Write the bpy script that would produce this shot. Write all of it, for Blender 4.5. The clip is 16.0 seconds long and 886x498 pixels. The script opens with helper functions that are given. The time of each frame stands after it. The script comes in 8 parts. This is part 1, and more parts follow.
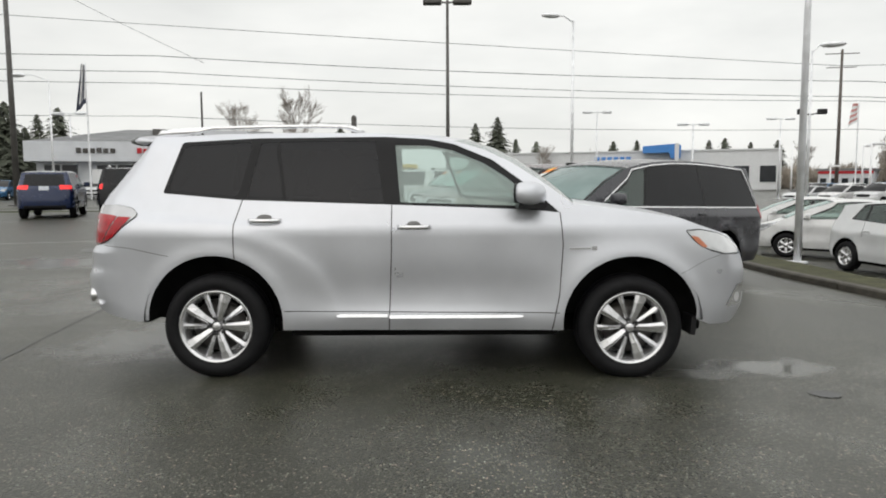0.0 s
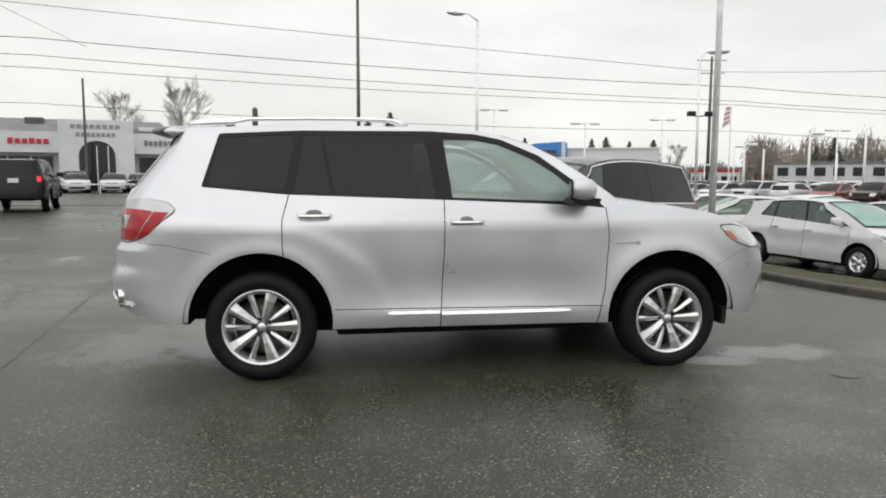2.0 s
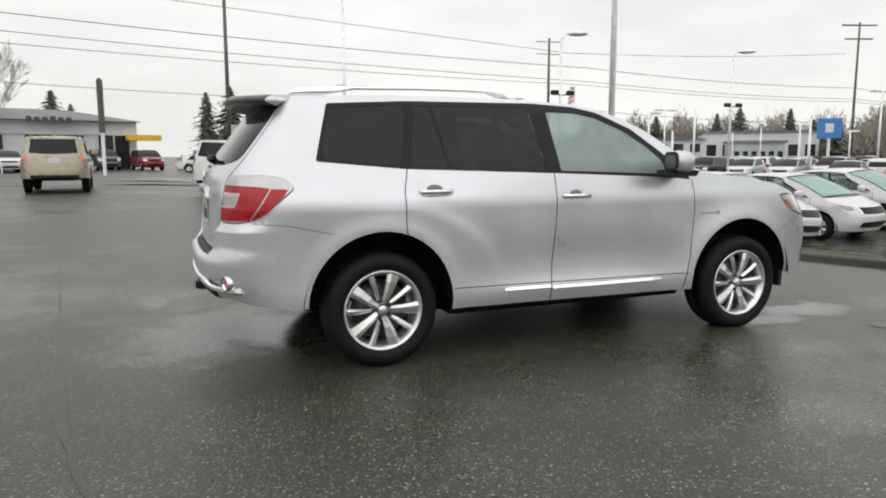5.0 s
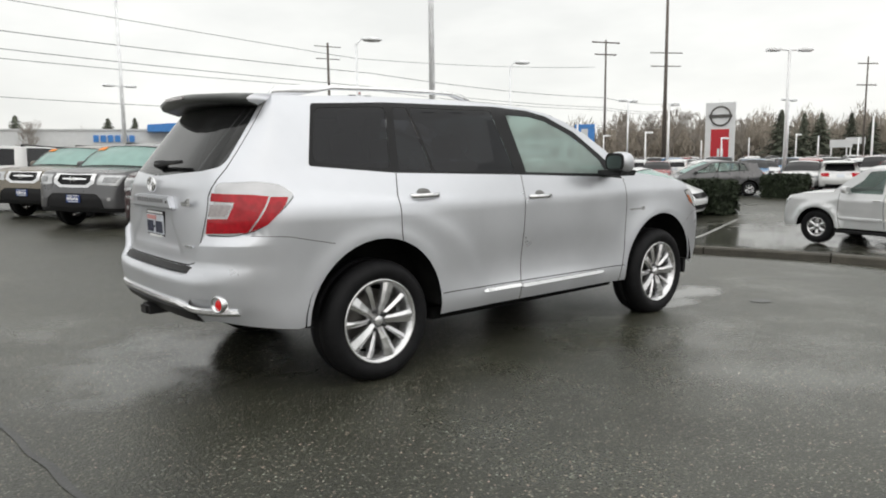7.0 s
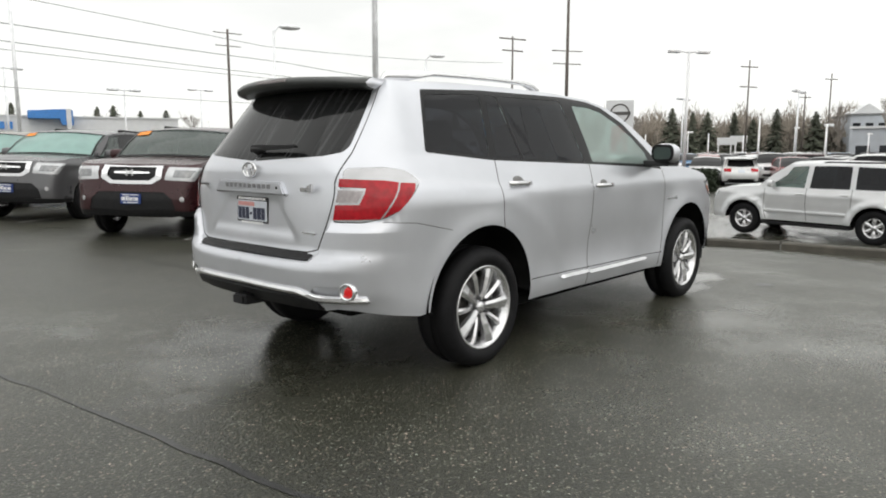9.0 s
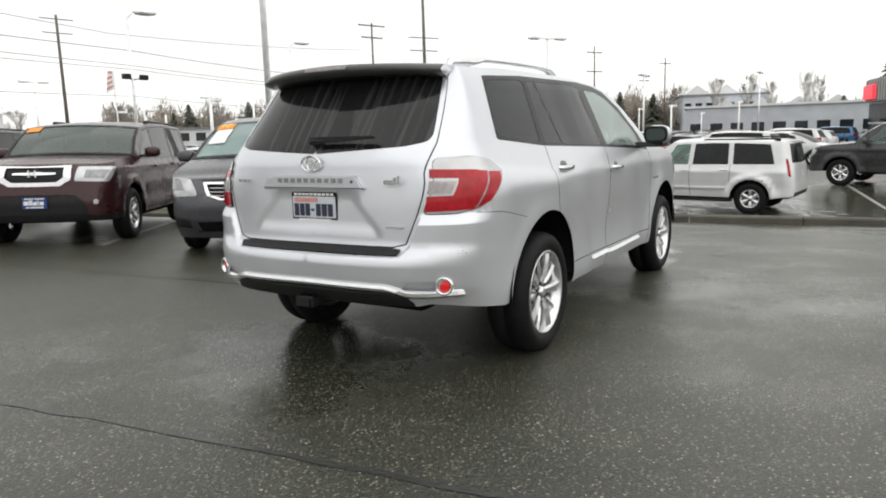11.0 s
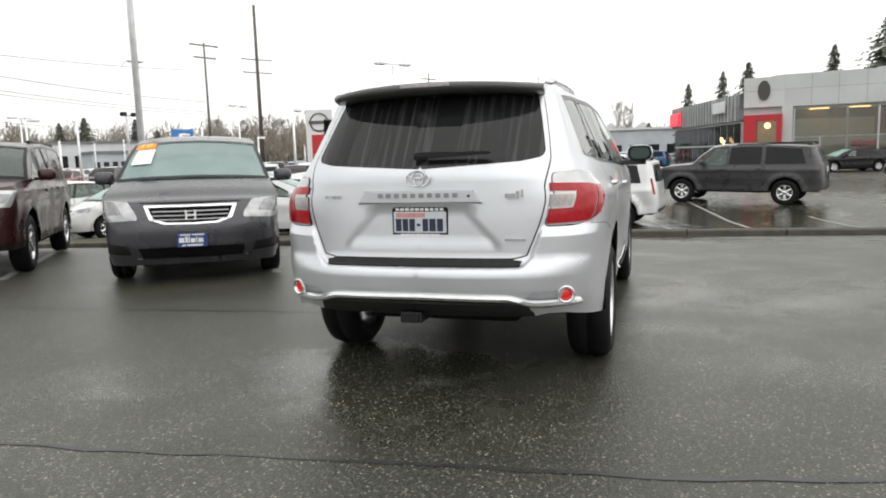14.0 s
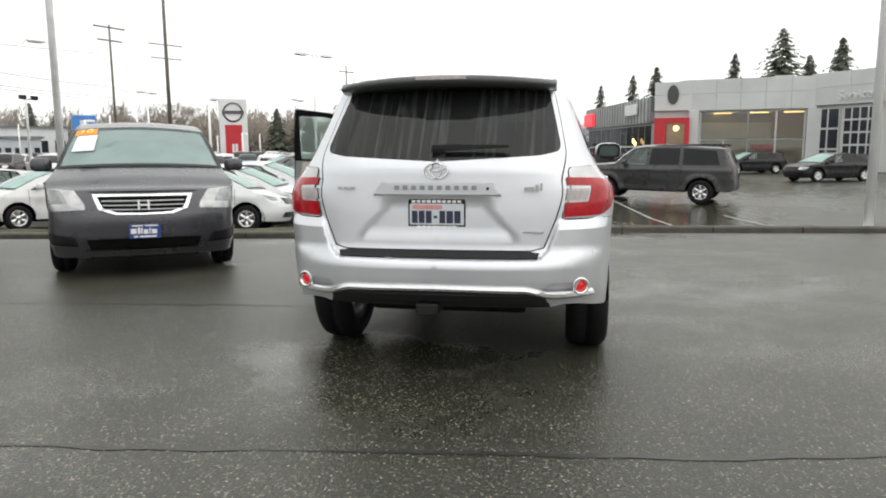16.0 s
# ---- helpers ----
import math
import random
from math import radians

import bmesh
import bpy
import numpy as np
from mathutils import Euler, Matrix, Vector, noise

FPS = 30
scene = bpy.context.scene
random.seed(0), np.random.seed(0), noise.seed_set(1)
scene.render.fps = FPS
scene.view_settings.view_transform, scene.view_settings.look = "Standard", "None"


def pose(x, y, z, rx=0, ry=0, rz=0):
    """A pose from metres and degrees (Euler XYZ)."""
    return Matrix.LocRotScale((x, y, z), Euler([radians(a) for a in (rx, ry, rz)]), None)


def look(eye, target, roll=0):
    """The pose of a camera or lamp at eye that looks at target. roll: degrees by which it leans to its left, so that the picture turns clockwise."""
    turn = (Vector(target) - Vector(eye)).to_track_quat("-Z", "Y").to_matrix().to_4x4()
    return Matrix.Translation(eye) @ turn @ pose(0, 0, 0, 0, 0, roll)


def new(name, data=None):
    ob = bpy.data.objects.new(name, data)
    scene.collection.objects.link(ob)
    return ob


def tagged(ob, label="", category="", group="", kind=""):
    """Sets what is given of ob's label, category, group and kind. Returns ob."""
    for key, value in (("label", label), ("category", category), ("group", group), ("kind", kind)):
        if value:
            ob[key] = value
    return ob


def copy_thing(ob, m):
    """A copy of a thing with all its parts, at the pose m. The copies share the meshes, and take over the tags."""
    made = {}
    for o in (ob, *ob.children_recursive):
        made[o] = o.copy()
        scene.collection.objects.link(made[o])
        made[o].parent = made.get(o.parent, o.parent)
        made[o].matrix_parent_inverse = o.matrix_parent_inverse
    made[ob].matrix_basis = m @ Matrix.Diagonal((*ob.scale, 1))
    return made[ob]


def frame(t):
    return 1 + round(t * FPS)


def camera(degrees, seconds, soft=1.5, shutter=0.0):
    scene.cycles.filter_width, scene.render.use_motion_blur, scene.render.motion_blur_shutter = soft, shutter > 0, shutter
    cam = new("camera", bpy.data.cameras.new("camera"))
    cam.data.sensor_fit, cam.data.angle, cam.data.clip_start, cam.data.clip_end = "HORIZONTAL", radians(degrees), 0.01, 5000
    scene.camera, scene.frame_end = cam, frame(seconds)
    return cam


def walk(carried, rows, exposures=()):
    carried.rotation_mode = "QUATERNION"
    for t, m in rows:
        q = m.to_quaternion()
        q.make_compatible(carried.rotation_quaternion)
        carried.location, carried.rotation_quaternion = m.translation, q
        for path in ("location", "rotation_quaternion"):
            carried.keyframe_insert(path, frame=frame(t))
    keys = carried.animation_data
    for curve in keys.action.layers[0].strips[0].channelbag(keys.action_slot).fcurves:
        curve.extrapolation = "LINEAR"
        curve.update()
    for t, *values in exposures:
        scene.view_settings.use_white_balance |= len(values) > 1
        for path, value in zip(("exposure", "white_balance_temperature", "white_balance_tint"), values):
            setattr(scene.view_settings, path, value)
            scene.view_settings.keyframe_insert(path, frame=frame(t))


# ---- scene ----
cam = camera(64.5, 16.0, 1.9)
METRES, EYE, TILT, LEAN, TURN = 8.5, 1.315, 0.0, 0.0, 0.0
ROWS = [
    (0.0, 0.0, 0.0, 0.0, -0.03, -5.37, 0.29),
    (0.5, -0.0285, 0.0019, -0.0013, -1.9, -5.63, -0.09),
    (1.0, -0.0634, 0.0085, -0.0003, -3.77, -6.1, 0.42),
    (1.5, -0.0933, 0.011, -0.0013, -5.49, -5.24, 0.14),
    (2.0, -0.1279, 0.0114, 0.0001, -9.06, -5.76, -0.15),
    (2.5, -0.1628, 0.0204, -0.0009, -10.03, -6.15, -0.06),
    (3.0, -0.1955, 0.0313, -0.0006, -12.53, -6.42, -0.69),
    (3.5, -0.2321, 0.039, -0.0016, -17.05, -5.77, 0.59),
    (4.0, -0.264, 0.0491, -0.0031, -19.44, -7.04, 0.15),
    (6.5, -0.419, 0.1383, -0.0029, -33.52, -6.82, 0.85),
    (7.0, -0.4487, 0.1615, -0.0034, -39.78, -7.33, 0.68),
    (7.5, -0.4743, 0.1848, -0.0054, -40.37, -8.03, 0.92),
    (8.0, -0.4999, 0.2109, -0.0035, -42.2, -8.04, 1.09),
    (8.5, -0.5273, 0.2335, -0.0058, -44.67, -7.3, -0.52),
    (9.0, -0.5528, 0.2532, -0.0063, -47.84, -7.94, -0.02),
    (11.5, -0.6392, 0.3953, -0.0042, -60.94, -8.61, 0.92),
    (12.0, -0.6496, 0.4213, -0.0049, -62.1, -7.75, -0.41),
    (12.5, -0.6659, 0.4491, -0.0045, -65.82, -7.16, -0.33),
    (13.0, -0.6784, 0.473, -0.0057, -67.32, -6.98, 0.04),
    (13.5, -0.6907, 0.4966, -0.0044, -69.5, -7.86, 0.71),
    (14.0, -0.7056, 0.518, -0.0047, -73.08, -7.58, 1.72),
    (14.5, -0.7188, 0.5356, -0.0039, -75.59, -7.49, 0.93),
    (15.0, -0.7237, 0.5508, -0.0059, -77.16, -7.21, -0.02),
    (15.5, -0.724, 0.5674, -0.0053, -79.07, -8.08, 0.96),
    (16.0, -0.7237, 0.5796, -0.0051, -79.99, -8.1, 0.37),
]
walk(cam, [(t, pose(0.12, -5.61, EYE, TILT, LEAN, TURN) @ pose(METRES * x, METRES * y, METRES * z, 90 + pitch, roll, yaw)) for t, x, y, z, yaw, pitch, roll in ROWS],
     [(0.0, 0.11), (4.0, 0.15), (7.0, 0.21), (9.0, 0.31), (12.5, 0.45), (16.0, 0.53)])

# ---- world and light ----
world = bpy.data.worlds.new("overcast_sky")
scene.world = world
world.use_nodes = True
wn, wl = world.node_tree.nodes, world.node_tree.links
wn.clear()
w_out, w_bg = wn.new("ShaderNodeOutputWorld"), wn.new("ShaderNodeBackground")
w_sky = wn.new("ShaderNodeTexSky")
w_sky.sky_type, w_sky.sun_disc = "NISHITA", False
w_sky.sun_elevation, w_sky.sun_rotation = radians(38), radians(200)
w_sky.air_density, w_sky.dust_density = 1.0, 4.0
w_gain = wn.new("ShaderNodeVectorMath")
w_gain.operation = "SCALE"
w_gain.inputs["Scale"].default_value = 0.10
w_co, w_map = wn.new("ShaderNodeTexCoord"), wn.new("ShaderNodeMapping")
w_map.inputs["Scale"].default_value = (1.0, 1.0, 3.2)
w_noise = wn.new("ShaderNodeTexNoise")
w_noise.inputs["Scale"].default_value, w_noise.inputs["Detail"].default_value = 2.2, 5.0
w_noise.inputs["Roughness"].default_value = 0.55
w_ramp = wn.new("ShaderNodeValToRGB")
w_ramp.color_ramp.elements[0].position, w_ramp.color_ramp.elements[1].position = 0.34, 0.66
w_ramp.color_ramp.elements[0].color = (0.80, 0.805, 0.78, 1)
w_ramp.color_ramp.elements[1].color = (0.99, 0.99, 0.955, 1)
w_mix = wn.new("ShaderNodeMix")
w_mix.data_type = "RGBA"
w_mix.inputs["Factor"].default_value = 0.93
wl.new(w_sky.outputs[0], w_gain.inputs[0])
wl.new(w_gain.outputs[0], w_mix.inputs["A"])
wl.new(w_co.outputs["Generated"], w_map.inputs[0])
wl.new(w_map.outputs[0], w_noise.inputs["Vector"])
wl.new(w_noise.outputs["Fac"], w_ramp.inputs[0])
w_sep, w_east, w_veil = wn.new("ShaderNodeSeparateXYZ"), wn.new("ShaderNodeMapRange"), wn.new("ShaderNodeVectorMath")
w_veil.operation = "SCALE"
w_east.interpolation_type = "SMOOTHSTEP"
for k, v in (("From Min", -0.3), ("From Max", 0.9), ("To Min", 0.95), ("To Max", 1.02)):
    w_east.inputs[k].default_value = v
wl.new(w_co.outputs["Generated"], w_sep.inputs[0])
wl.new(w_sep.outputs["X"], w_east.inputs["Value"])
wl.new(w_ramp.outputs[0], w_veil.inputs[0])
wl.new(w_east.outputs[0], w_veil.inputs["Scale"])
wl.new(w_veil.outputs[0], w_mix.inputs["B"])
wl.new(w_mix.outputs["Result"], w_bg.inputs["Color"])
w_bg.inputs["Strength"].default_value = 1.0
wl.new(w_bg.outputs[0], w_out.inputs[0])

sun_data = bpy.data.lights.new("sun", "SUN")
sun_data.energy, sun_data.angle, sun_data.color = 0.95, radians(110), (1.0, 0.99, 0.97)
sun = new("sun", sun_data)
sun.matrix_world = look((-7, -15, 45), (0, 0, 0))


# ---- materials ----
def material(name, colour, rough=0.5, metal=0.0, vary=0.12, scale=6.0, bump=0.0, bump_scale=60.0, coat=0.0, rough_vary=0.0, by_object=0.0, spec=0.5, emit=0.0, fine=0.0):
    m = bpy.data.materials.new(name)
    m.use_nodes = True
    n, l = m.node_tree.nodes, m.node_tree.links
    b = n["Principled BSDF"]
    b.inputs["Roughness"].default_value, b.inputs["Metallic"].default_value = rough, metal
    b.inputs["Specular IOR Level"].default_value = spec
    b.inputs["Coat Weight"].default_value, b.inputs["Coat Roughness"].default_value = coat, 0.04
    co = n.new("ShaderNodeTexCoord")
    no = n.new("ShaderNodeTexNoise")
    no.inputs["Scale"].default_value, no.inputs["Detail"].default_value = scale, 6.0
    l.new(co.outputs["Object"], no.inputs["Vector"])
    ma = n.new("ShaderNodeMapRange")
    ma.inputs["To Min"].default_value, ma.inputs["To Max"].default_value = 1 - vary, 1 + vary
    ma.inputs["From Min"].default_value, ma.inputs["From Max"].default_value = 0.3, 0.7
    l.new(no.outputs["Fac"], ma.inputs["Value"])
    last = ma.outputs[0]
    if fine:
        nf = n.new("ShaderNodeTexNoise")
        nf.inputs["Scale"].default_value, nf.inputs["Detail"].default_value = bump_scale, 2.0
        l.new(co.outputs["Object"], nf.inputs["Vector"])
        mf = n.new("ShaderNodeMapRange")
        mf.inputs["From Min"].default_value, mf.inputs["From Max"].default_value = 0.3, 0.7
        mf.inputs["To Min"].default_value, mf.inputs["To Max"].default_value = 1 - fine, 1 + fine
        l.new(nf.outputs["Fac"], mf.inputs["Value"])
        mul = n.new("ShaderNodeMath")
        mul.operation = "MULTIPLY"
        l.new(last, mul.inputs[0])
        l.new(mf.outputs[0], mul.inputs[1])
        last = mul.outputs[0]
    if by_object:
        oi = n.new("ShaderNodeObjectInfo")
        mo = n.new("ShaderNodeMapRange")
        mo.inputs["To Min"].default_value, mo.inputs["To Max"].default_value = 1 - by_object, 1 + by_object
        l.new(oi.outputs["Random"], mo.inputs["Value"])
        mul = n.new("ShaderNodeMath")
        mul.operation = "MULTIPLY"
        l.new(last, mul.inputs[0])
        l.new(mo.outputs[0], mul.inputs[1])
        last = mul.outputs[0]
    sc = n.new("ShaderNodeVectorMath")
    sc.operation = "SCALE"
    sc.inputs[0].default_value = colour
    l.new(last, sc.inputs["Scale"])
    l.new(sc.outputs[0], b.inputs["Base Color"])
    if rough_vary:
        mr = n.new("ShaderNodeMapRange")
        mr.inputs["From Min"].default_value, mr.inputs["From Max"].default_value = 0.3, 0.7
        mr.inputs["To Min"].default_value, mr.inputs["To Max"].default_value = max(0.02, rough - rough_vary), rough + rough_vary
        l.new(no.outputs["Fac"], mr.inputs["Value"])
        l.new(mr.outputs[0], b.inputs["Roughness"])
    if bump:
        nb = n.new("ShaderNodeTexNoise")
        nb.inputs["Scale"].default_value, nb.inputs["Detail"].default_value = bump_scale, 3.0
        l.new(co.outputs["Object"], nb.inputs["Vector"])
        bu = n.new("ShaderNodeBump")
        bu.inputs["Strength"].default_value, bu.inputs["Distance"].default_value = bump, 0.01
        l.new(nb.outputs["Fac"], bu.inputs["Height"])
        l.new(bu.outputs[0], b.inputs["Normal"])
    if emit:
        b.inputs["Emission Color"].default_value = (*colour, 1)
        b.inputs["Emission Strength"].default_value = emit
    return m


def pane(name, tint, rough=0.02, gain=1.0, streaks=0.0, mist_sheen=0.0, veil_tint=(0.60, 0.76, 0.70)):
    """Thin tinted glass: what lies behind shows through the tint, the surface mirrors by Fresnel."""
    m = bpy.data.materials.new(name)
    m.use_nodes = True
    n, l = m.node_tree.nodes, m.node_tree.links
    n.clear()
    out, mix = n.new("ShaderNodeOutputMaterial"), n.new("ShaderNodeMixShader")
    tr, gl, lw = n.new("ShaderNodeBsdfTransparent"), n.new("ShaderNodeBsdfGlossy"), n.new("ShaderNodeLayerWeight")
    tr.inputs[0].default_value = (*tint, 1)
    gl.inputs["Roughness"].default_value = rough
    lw.inputs["Blend"].default_value = 0.5
    po, fr = n.new("ShaderNodeMath"), n.new("ShaderNodeMapRange")
    po.operation = "POWER"
    po.inputs[1].default_value = 4.5
    l.new(lw.outputs["Facing"], po.inputs[0])
    l.new(po.outputs[0], fr.inputs["Value"])
    fr.inputs["To Min"].default_value, fr.inputs["To Max"].default_value = 0.045 * gain, 1.0
    body = tr.outputs[0]
    if streaks:
        co, mp, no = n.new("ShaderNodeTexCoord"), n.new("ShaderNodeMapping"), n.new("ShaderNodeTexNoise")
        mp.inputs["Scale"].default_value = (0.2, 22, 1.0)
        no.inputs["Scale"].default_value, no.inputs["Detail"].default_value = 1.5, 3
        l.new(co.outputs["Object"], mp.inputs[0])
        l.new(mp.outputs[0], no.inputs["Vector"])
        ra = n.new("ShaderNodeMapRange")
        ra.inputs["From Min"].default_value, ra.inputs["From Max"].default_value = 0.5, 0.72
        ra.inputs["To Min"].default_value, ra.inputs["To Max"].default_value = 0.0, streaks
        l.new(no.outputs["Fac"], ra.inputs["Value"])
        df, m2 = n.new("ShaderNodeBsdfDiffuse"), n.new("ShaderNodeMixShader")
        df.inputs[0].default_value = (0.30, 0.30, 0.31, 1)
        l.new(ra.outputs[0], m2.inputs[0])
        l.new(body, m2.inputs[1])
        l.new(df.outputs[0], m2.inputs[2])
        body = m2.outputs[0]
    # diffuse veil: mist on glass, and reflection painted into the parked cars' windshields
    if mist_sheen:
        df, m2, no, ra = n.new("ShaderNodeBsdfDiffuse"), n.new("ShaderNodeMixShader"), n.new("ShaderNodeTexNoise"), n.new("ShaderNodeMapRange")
        df.inputs[0].default_value = (*veil_tint, 1)
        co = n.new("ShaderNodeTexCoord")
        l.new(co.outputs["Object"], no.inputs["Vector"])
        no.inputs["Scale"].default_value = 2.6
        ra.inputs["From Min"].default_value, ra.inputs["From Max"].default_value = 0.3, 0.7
        ra.inputs["To Min"].default_value, ra.inputs["To Max"].default_value = mist_sheen * 0.9, mist_sheen * 1.08
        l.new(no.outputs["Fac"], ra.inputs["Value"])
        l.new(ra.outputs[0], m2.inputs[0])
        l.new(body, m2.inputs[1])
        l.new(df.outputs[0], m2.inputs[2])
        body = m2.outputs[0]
    l.new(fr.outputs[0], mix.inputs[0])
    l.new(body, mix.inputs[1])
    l.new(gl.outputs[0], mix.inputs[2])
    l.new(mix.outputs[0], out.inputs[0])
    return m


def paint(name, colour, metal=0.0, rough=0.3, coat=0.6, drops=0.25, spec=0.5):
    """Car paint: flaked base under a clear coat, with faint road dirt and rain drops."""
    m = material(name, colour, rough, metal, vary=0.05, scale=3.0, bump=drops * 0.12, bump_scale=90, coat=coat, rough_vary=0.06, spec=spec)
    return m


M = {}
M["silver"] = paint("silver_paint", (0.645, 0.658, 0.695), 0.64, 0.33, 0.35)
M["chrome"] = material("chrome", (0.75, 0.75, 0.76), 0.12, 1.0, 0.05, 20)
M["bright"] = material("satin_chrome", (0.86, 0.86, 0.87), 0.20, 0.9, 0.05, 20)
M["alloy"] = material("alloy", (0.72, 0.72, 0.73), 0.24, 0.9, 0.03, 12)
M["tyre"] = material("tyre_rubber", (0.008, 0.008, 0.009), 0.62, 0, 0.25, 18, bump=0.15, bump_scale=120, spec=0.2)
M["black"] = material("black_plastic", (0.015, 0.015, 0.016), 0.45, 0, 0.2, 25, bump=0.06, bump_scale=200, spec=0.25)
M["gloss_black"] = material("gloss_black", (0.012, 0.012, 0.013), 0.28, 0, 0.1, 10, spec=0.2)
M["spoiler_dark"] = material("dark_grey_spoiler", (0.045, 0.048, 0.046), 0.35, 0, 0.1, 10, coat=0.3)
M["gap"] = material("panel_gap", (0.012, 0.012, 0.012), 0.8, 0, 0.1)
M["under"] = material("underbody", (0.010, 0.010, 0.010), 0.95, 0, 0.4, 5, spec=0.05)
M["disc"] = material("brake_disc", (0.10, 0.095, 0.09), 0.45, 0.8, 0.25, 30)
M["lug"] = material("lug_nut_steel", (0.05, 0.05, 0.052), 0.35, 0.8, 0.1, 40)
M["red"] = material("red_lens", (0.36, 0.003, 0.010), 0.12, 0, 0.25, 30, coat=0.35, spec=0.3)
M["reflex"] = material("red_reflector", (0.80, 0.012, 0.014), 0.12, 0, 0.06, 60, coat=0.5, spec=0.4)
M["red_lit"] = material("lit_red_lens", (0.75, 0.03, 0.03), 0.2, 0, 0.1, 30, emit=0.7)
M["clear"] = material("clear_lens", (0.50, 0.50, 0.51), 0.18, 0.45, 0.10, 9, coat=0.8)
M["smoke"] = material("grey_lens", (0.32, 0.29, 0.29), 0.12, 0.3, 0.15, 40, coat=0.8)
M["amber"] = material("amber_lens", (0.55, 0.16, 0.06), 0.14, 0, 0.1, 40, coat=0.8)
M["lamp"] = material("headlamp", (0.66, 0.67, 0.68), 0.14, 0.35, 0.12, 9, coat=0.8)
M["lamp_grey"] = material("headlamp_grey", (0.52, 0.53, 0.54), 0.14, 0.5, 0.10, 9, coat=1.0)
M["lamp_dim"] = material("headlamp_smoke", (0.42, 0.425, 0.43), 0.14, 0.5, 0.25, 9, coat=1.0)
M["lamp_core"] = material("headlamp_reflector", (0.22, 0.225, 0.23), 0.15, 0.6, 0.3, 14, coat=1.0)
M["shade"] = material("windshield_shade_band", (0.030, 0.040, 0.040), 0.12, 0, 0.1, 8, spec=0.4)
M["dark_glass"] = pane("privacy_glass", (0.016, 0.018, 0.022), gain=0.62, mist_sheen=0.03, veil_tint=(0.42, 0.43, 0.50))
M["rear_glass"] = pane("rear_privacy_glass", (0.016, 0.016, 0.018), streaks=0.15, gain=0.75, mist_sheen=0.025, veil_tint=(0.46, 0.47, 0.48))
M["green_glass"] = pane("green_tinted_glass", (0.60, 0.74, 0.70), mist_sheen=0.36, veil_tint=(0.58, 0.70, 0.66))
M["clear_glass"] = pane("clear_green_glass", (0.55, 0.68, 0.64), mist_sheen=0.10, gain=1.3)
# strong aqua veil paints the windshields' reflection into their colour; dim_glass has little
M["screen_glass"] = pane("windshield_glass", (0.46, 0.70, 0.64), mist_sheen=0.50, gain=1.2, veil_tint=(0.48, 0.76, 0.70))
M["van_glass"] = pane("pale_windshield_glass", (0.40, 0.54, 0.53), mist_sheen=0.34, gain=1.1, veil_tint=(0.50, 0.70, 0.68))
M["dim_glass"] = pane("dim_windshield_glass", (0.16, 0.20, 0.20), mist_sheen=0.10, gain=1.3)
M["beige"] = material("beige_leather", (0.50, 0.47, 0.42), 0.55, 0, 0.08, 12, bump=0.08, bump_scale=80)
M["dash"] = material("grey_trim", (0.16, 0.16, 0.155), 0.6, 0, 0.1, 20)
M["letter"] = material("grey_letter", (0.30, 0.30, 0.31), 0.3, 0.6, 0.1, 30)
M["plate_white"] = material("plate_white", (0.58, 0.61, 0.66), 0.35, 0, 0.05, 30)
M["plate_ink"] = material("plate_ink", (0.025, 0.03, 0.06), 0.4, 0, 0.1, 30)
M["plate_red"] = material("plate_pink", (0.60, 0.28, 0.26), 0.4, 0, 0.15, 60)
M["white_ink"] = material("white_ink", (0.80, 0.80, 0.80), 0.4, 0, 0.05)
M["sign_blue"] = material("sign_blue", (0.015, 0.045, 0.20), 0.3, 0, 0.1, 6)
M["sign_sky"] = material("sign_bright_blue", (0.06, 0.24, 0.62), 0.35, 0, 0.1, 2)
M["sticker"] = material("orange_sticker", (0.88, 0.27, 0.01), 0.5, 0, 0.05)
M["sticker_yellow"] = material("yellow_sticker", (0.95, 0.80, 0.20), 0.5, 0, 0.05)
M["paper"] = material("white_paper", (0.75, 0.76, 0.75), 0.7, 0, 0.06, 8)
M["mirror_face"] = material("mirror_face", (0.16, 0.18, 0.18), 0.05, 1.0, 0.02)
M["galv"] = material("galvanised_steel", (0.86, 0.87, 0.89), 0.42, 0.35, 0.15, 3, rough_vary=0.1)
M["bronze_pole"] = material("dark_bronze_paint", (0.10, 0.095, 0.09), 0.5, 0.1, 0.2, 3)
M["white_pole"] = material("white_pole_paint", (0.86, 0.86, 0.87), 0.4, 0.15, 0.06, 2)
M["wood_pole"] = material("weathered_pole_wood", (0.13, 0.112, 0.10), 0.85, 0, 0.3, 3, bump=0.3, bump_scale=30)
M["wire"] = material("cable_black", (0.10, 0.10, 0.105), 0.6)
M["lamp_lens"] = material("lamp_lens", (0.62, 0.63, 0.63), 0.3, 0, 0.1, 8)


# ---- mesh helpers ----
def mesh_part(name, verts, faces, mats, parent=None, label="", normals=None, smooth=True, slots=None):
    me = bpy.data.meshes.new(name)
    me.from_pydata([tuple(v) for v in verts], [], [tuple(f) for f in faces])
    for m in mats if isinstance(mats, (list, tuple)) else [mats]:
        me.materials.append(m)
    if smooth:
        me.polygons.foreach_set("use_smooth", [True] * len(me.polygons))
    if slots is not None:
        me.polygons.foreach_set("material_index", slots)
    me.update()
    if normals is not None:
        me.normals_split_custom_set_from_vertices([tuple(v) for v in normals])
    ob = new(name, me)
    ob.parent = parent
    return tagged(ob, label)


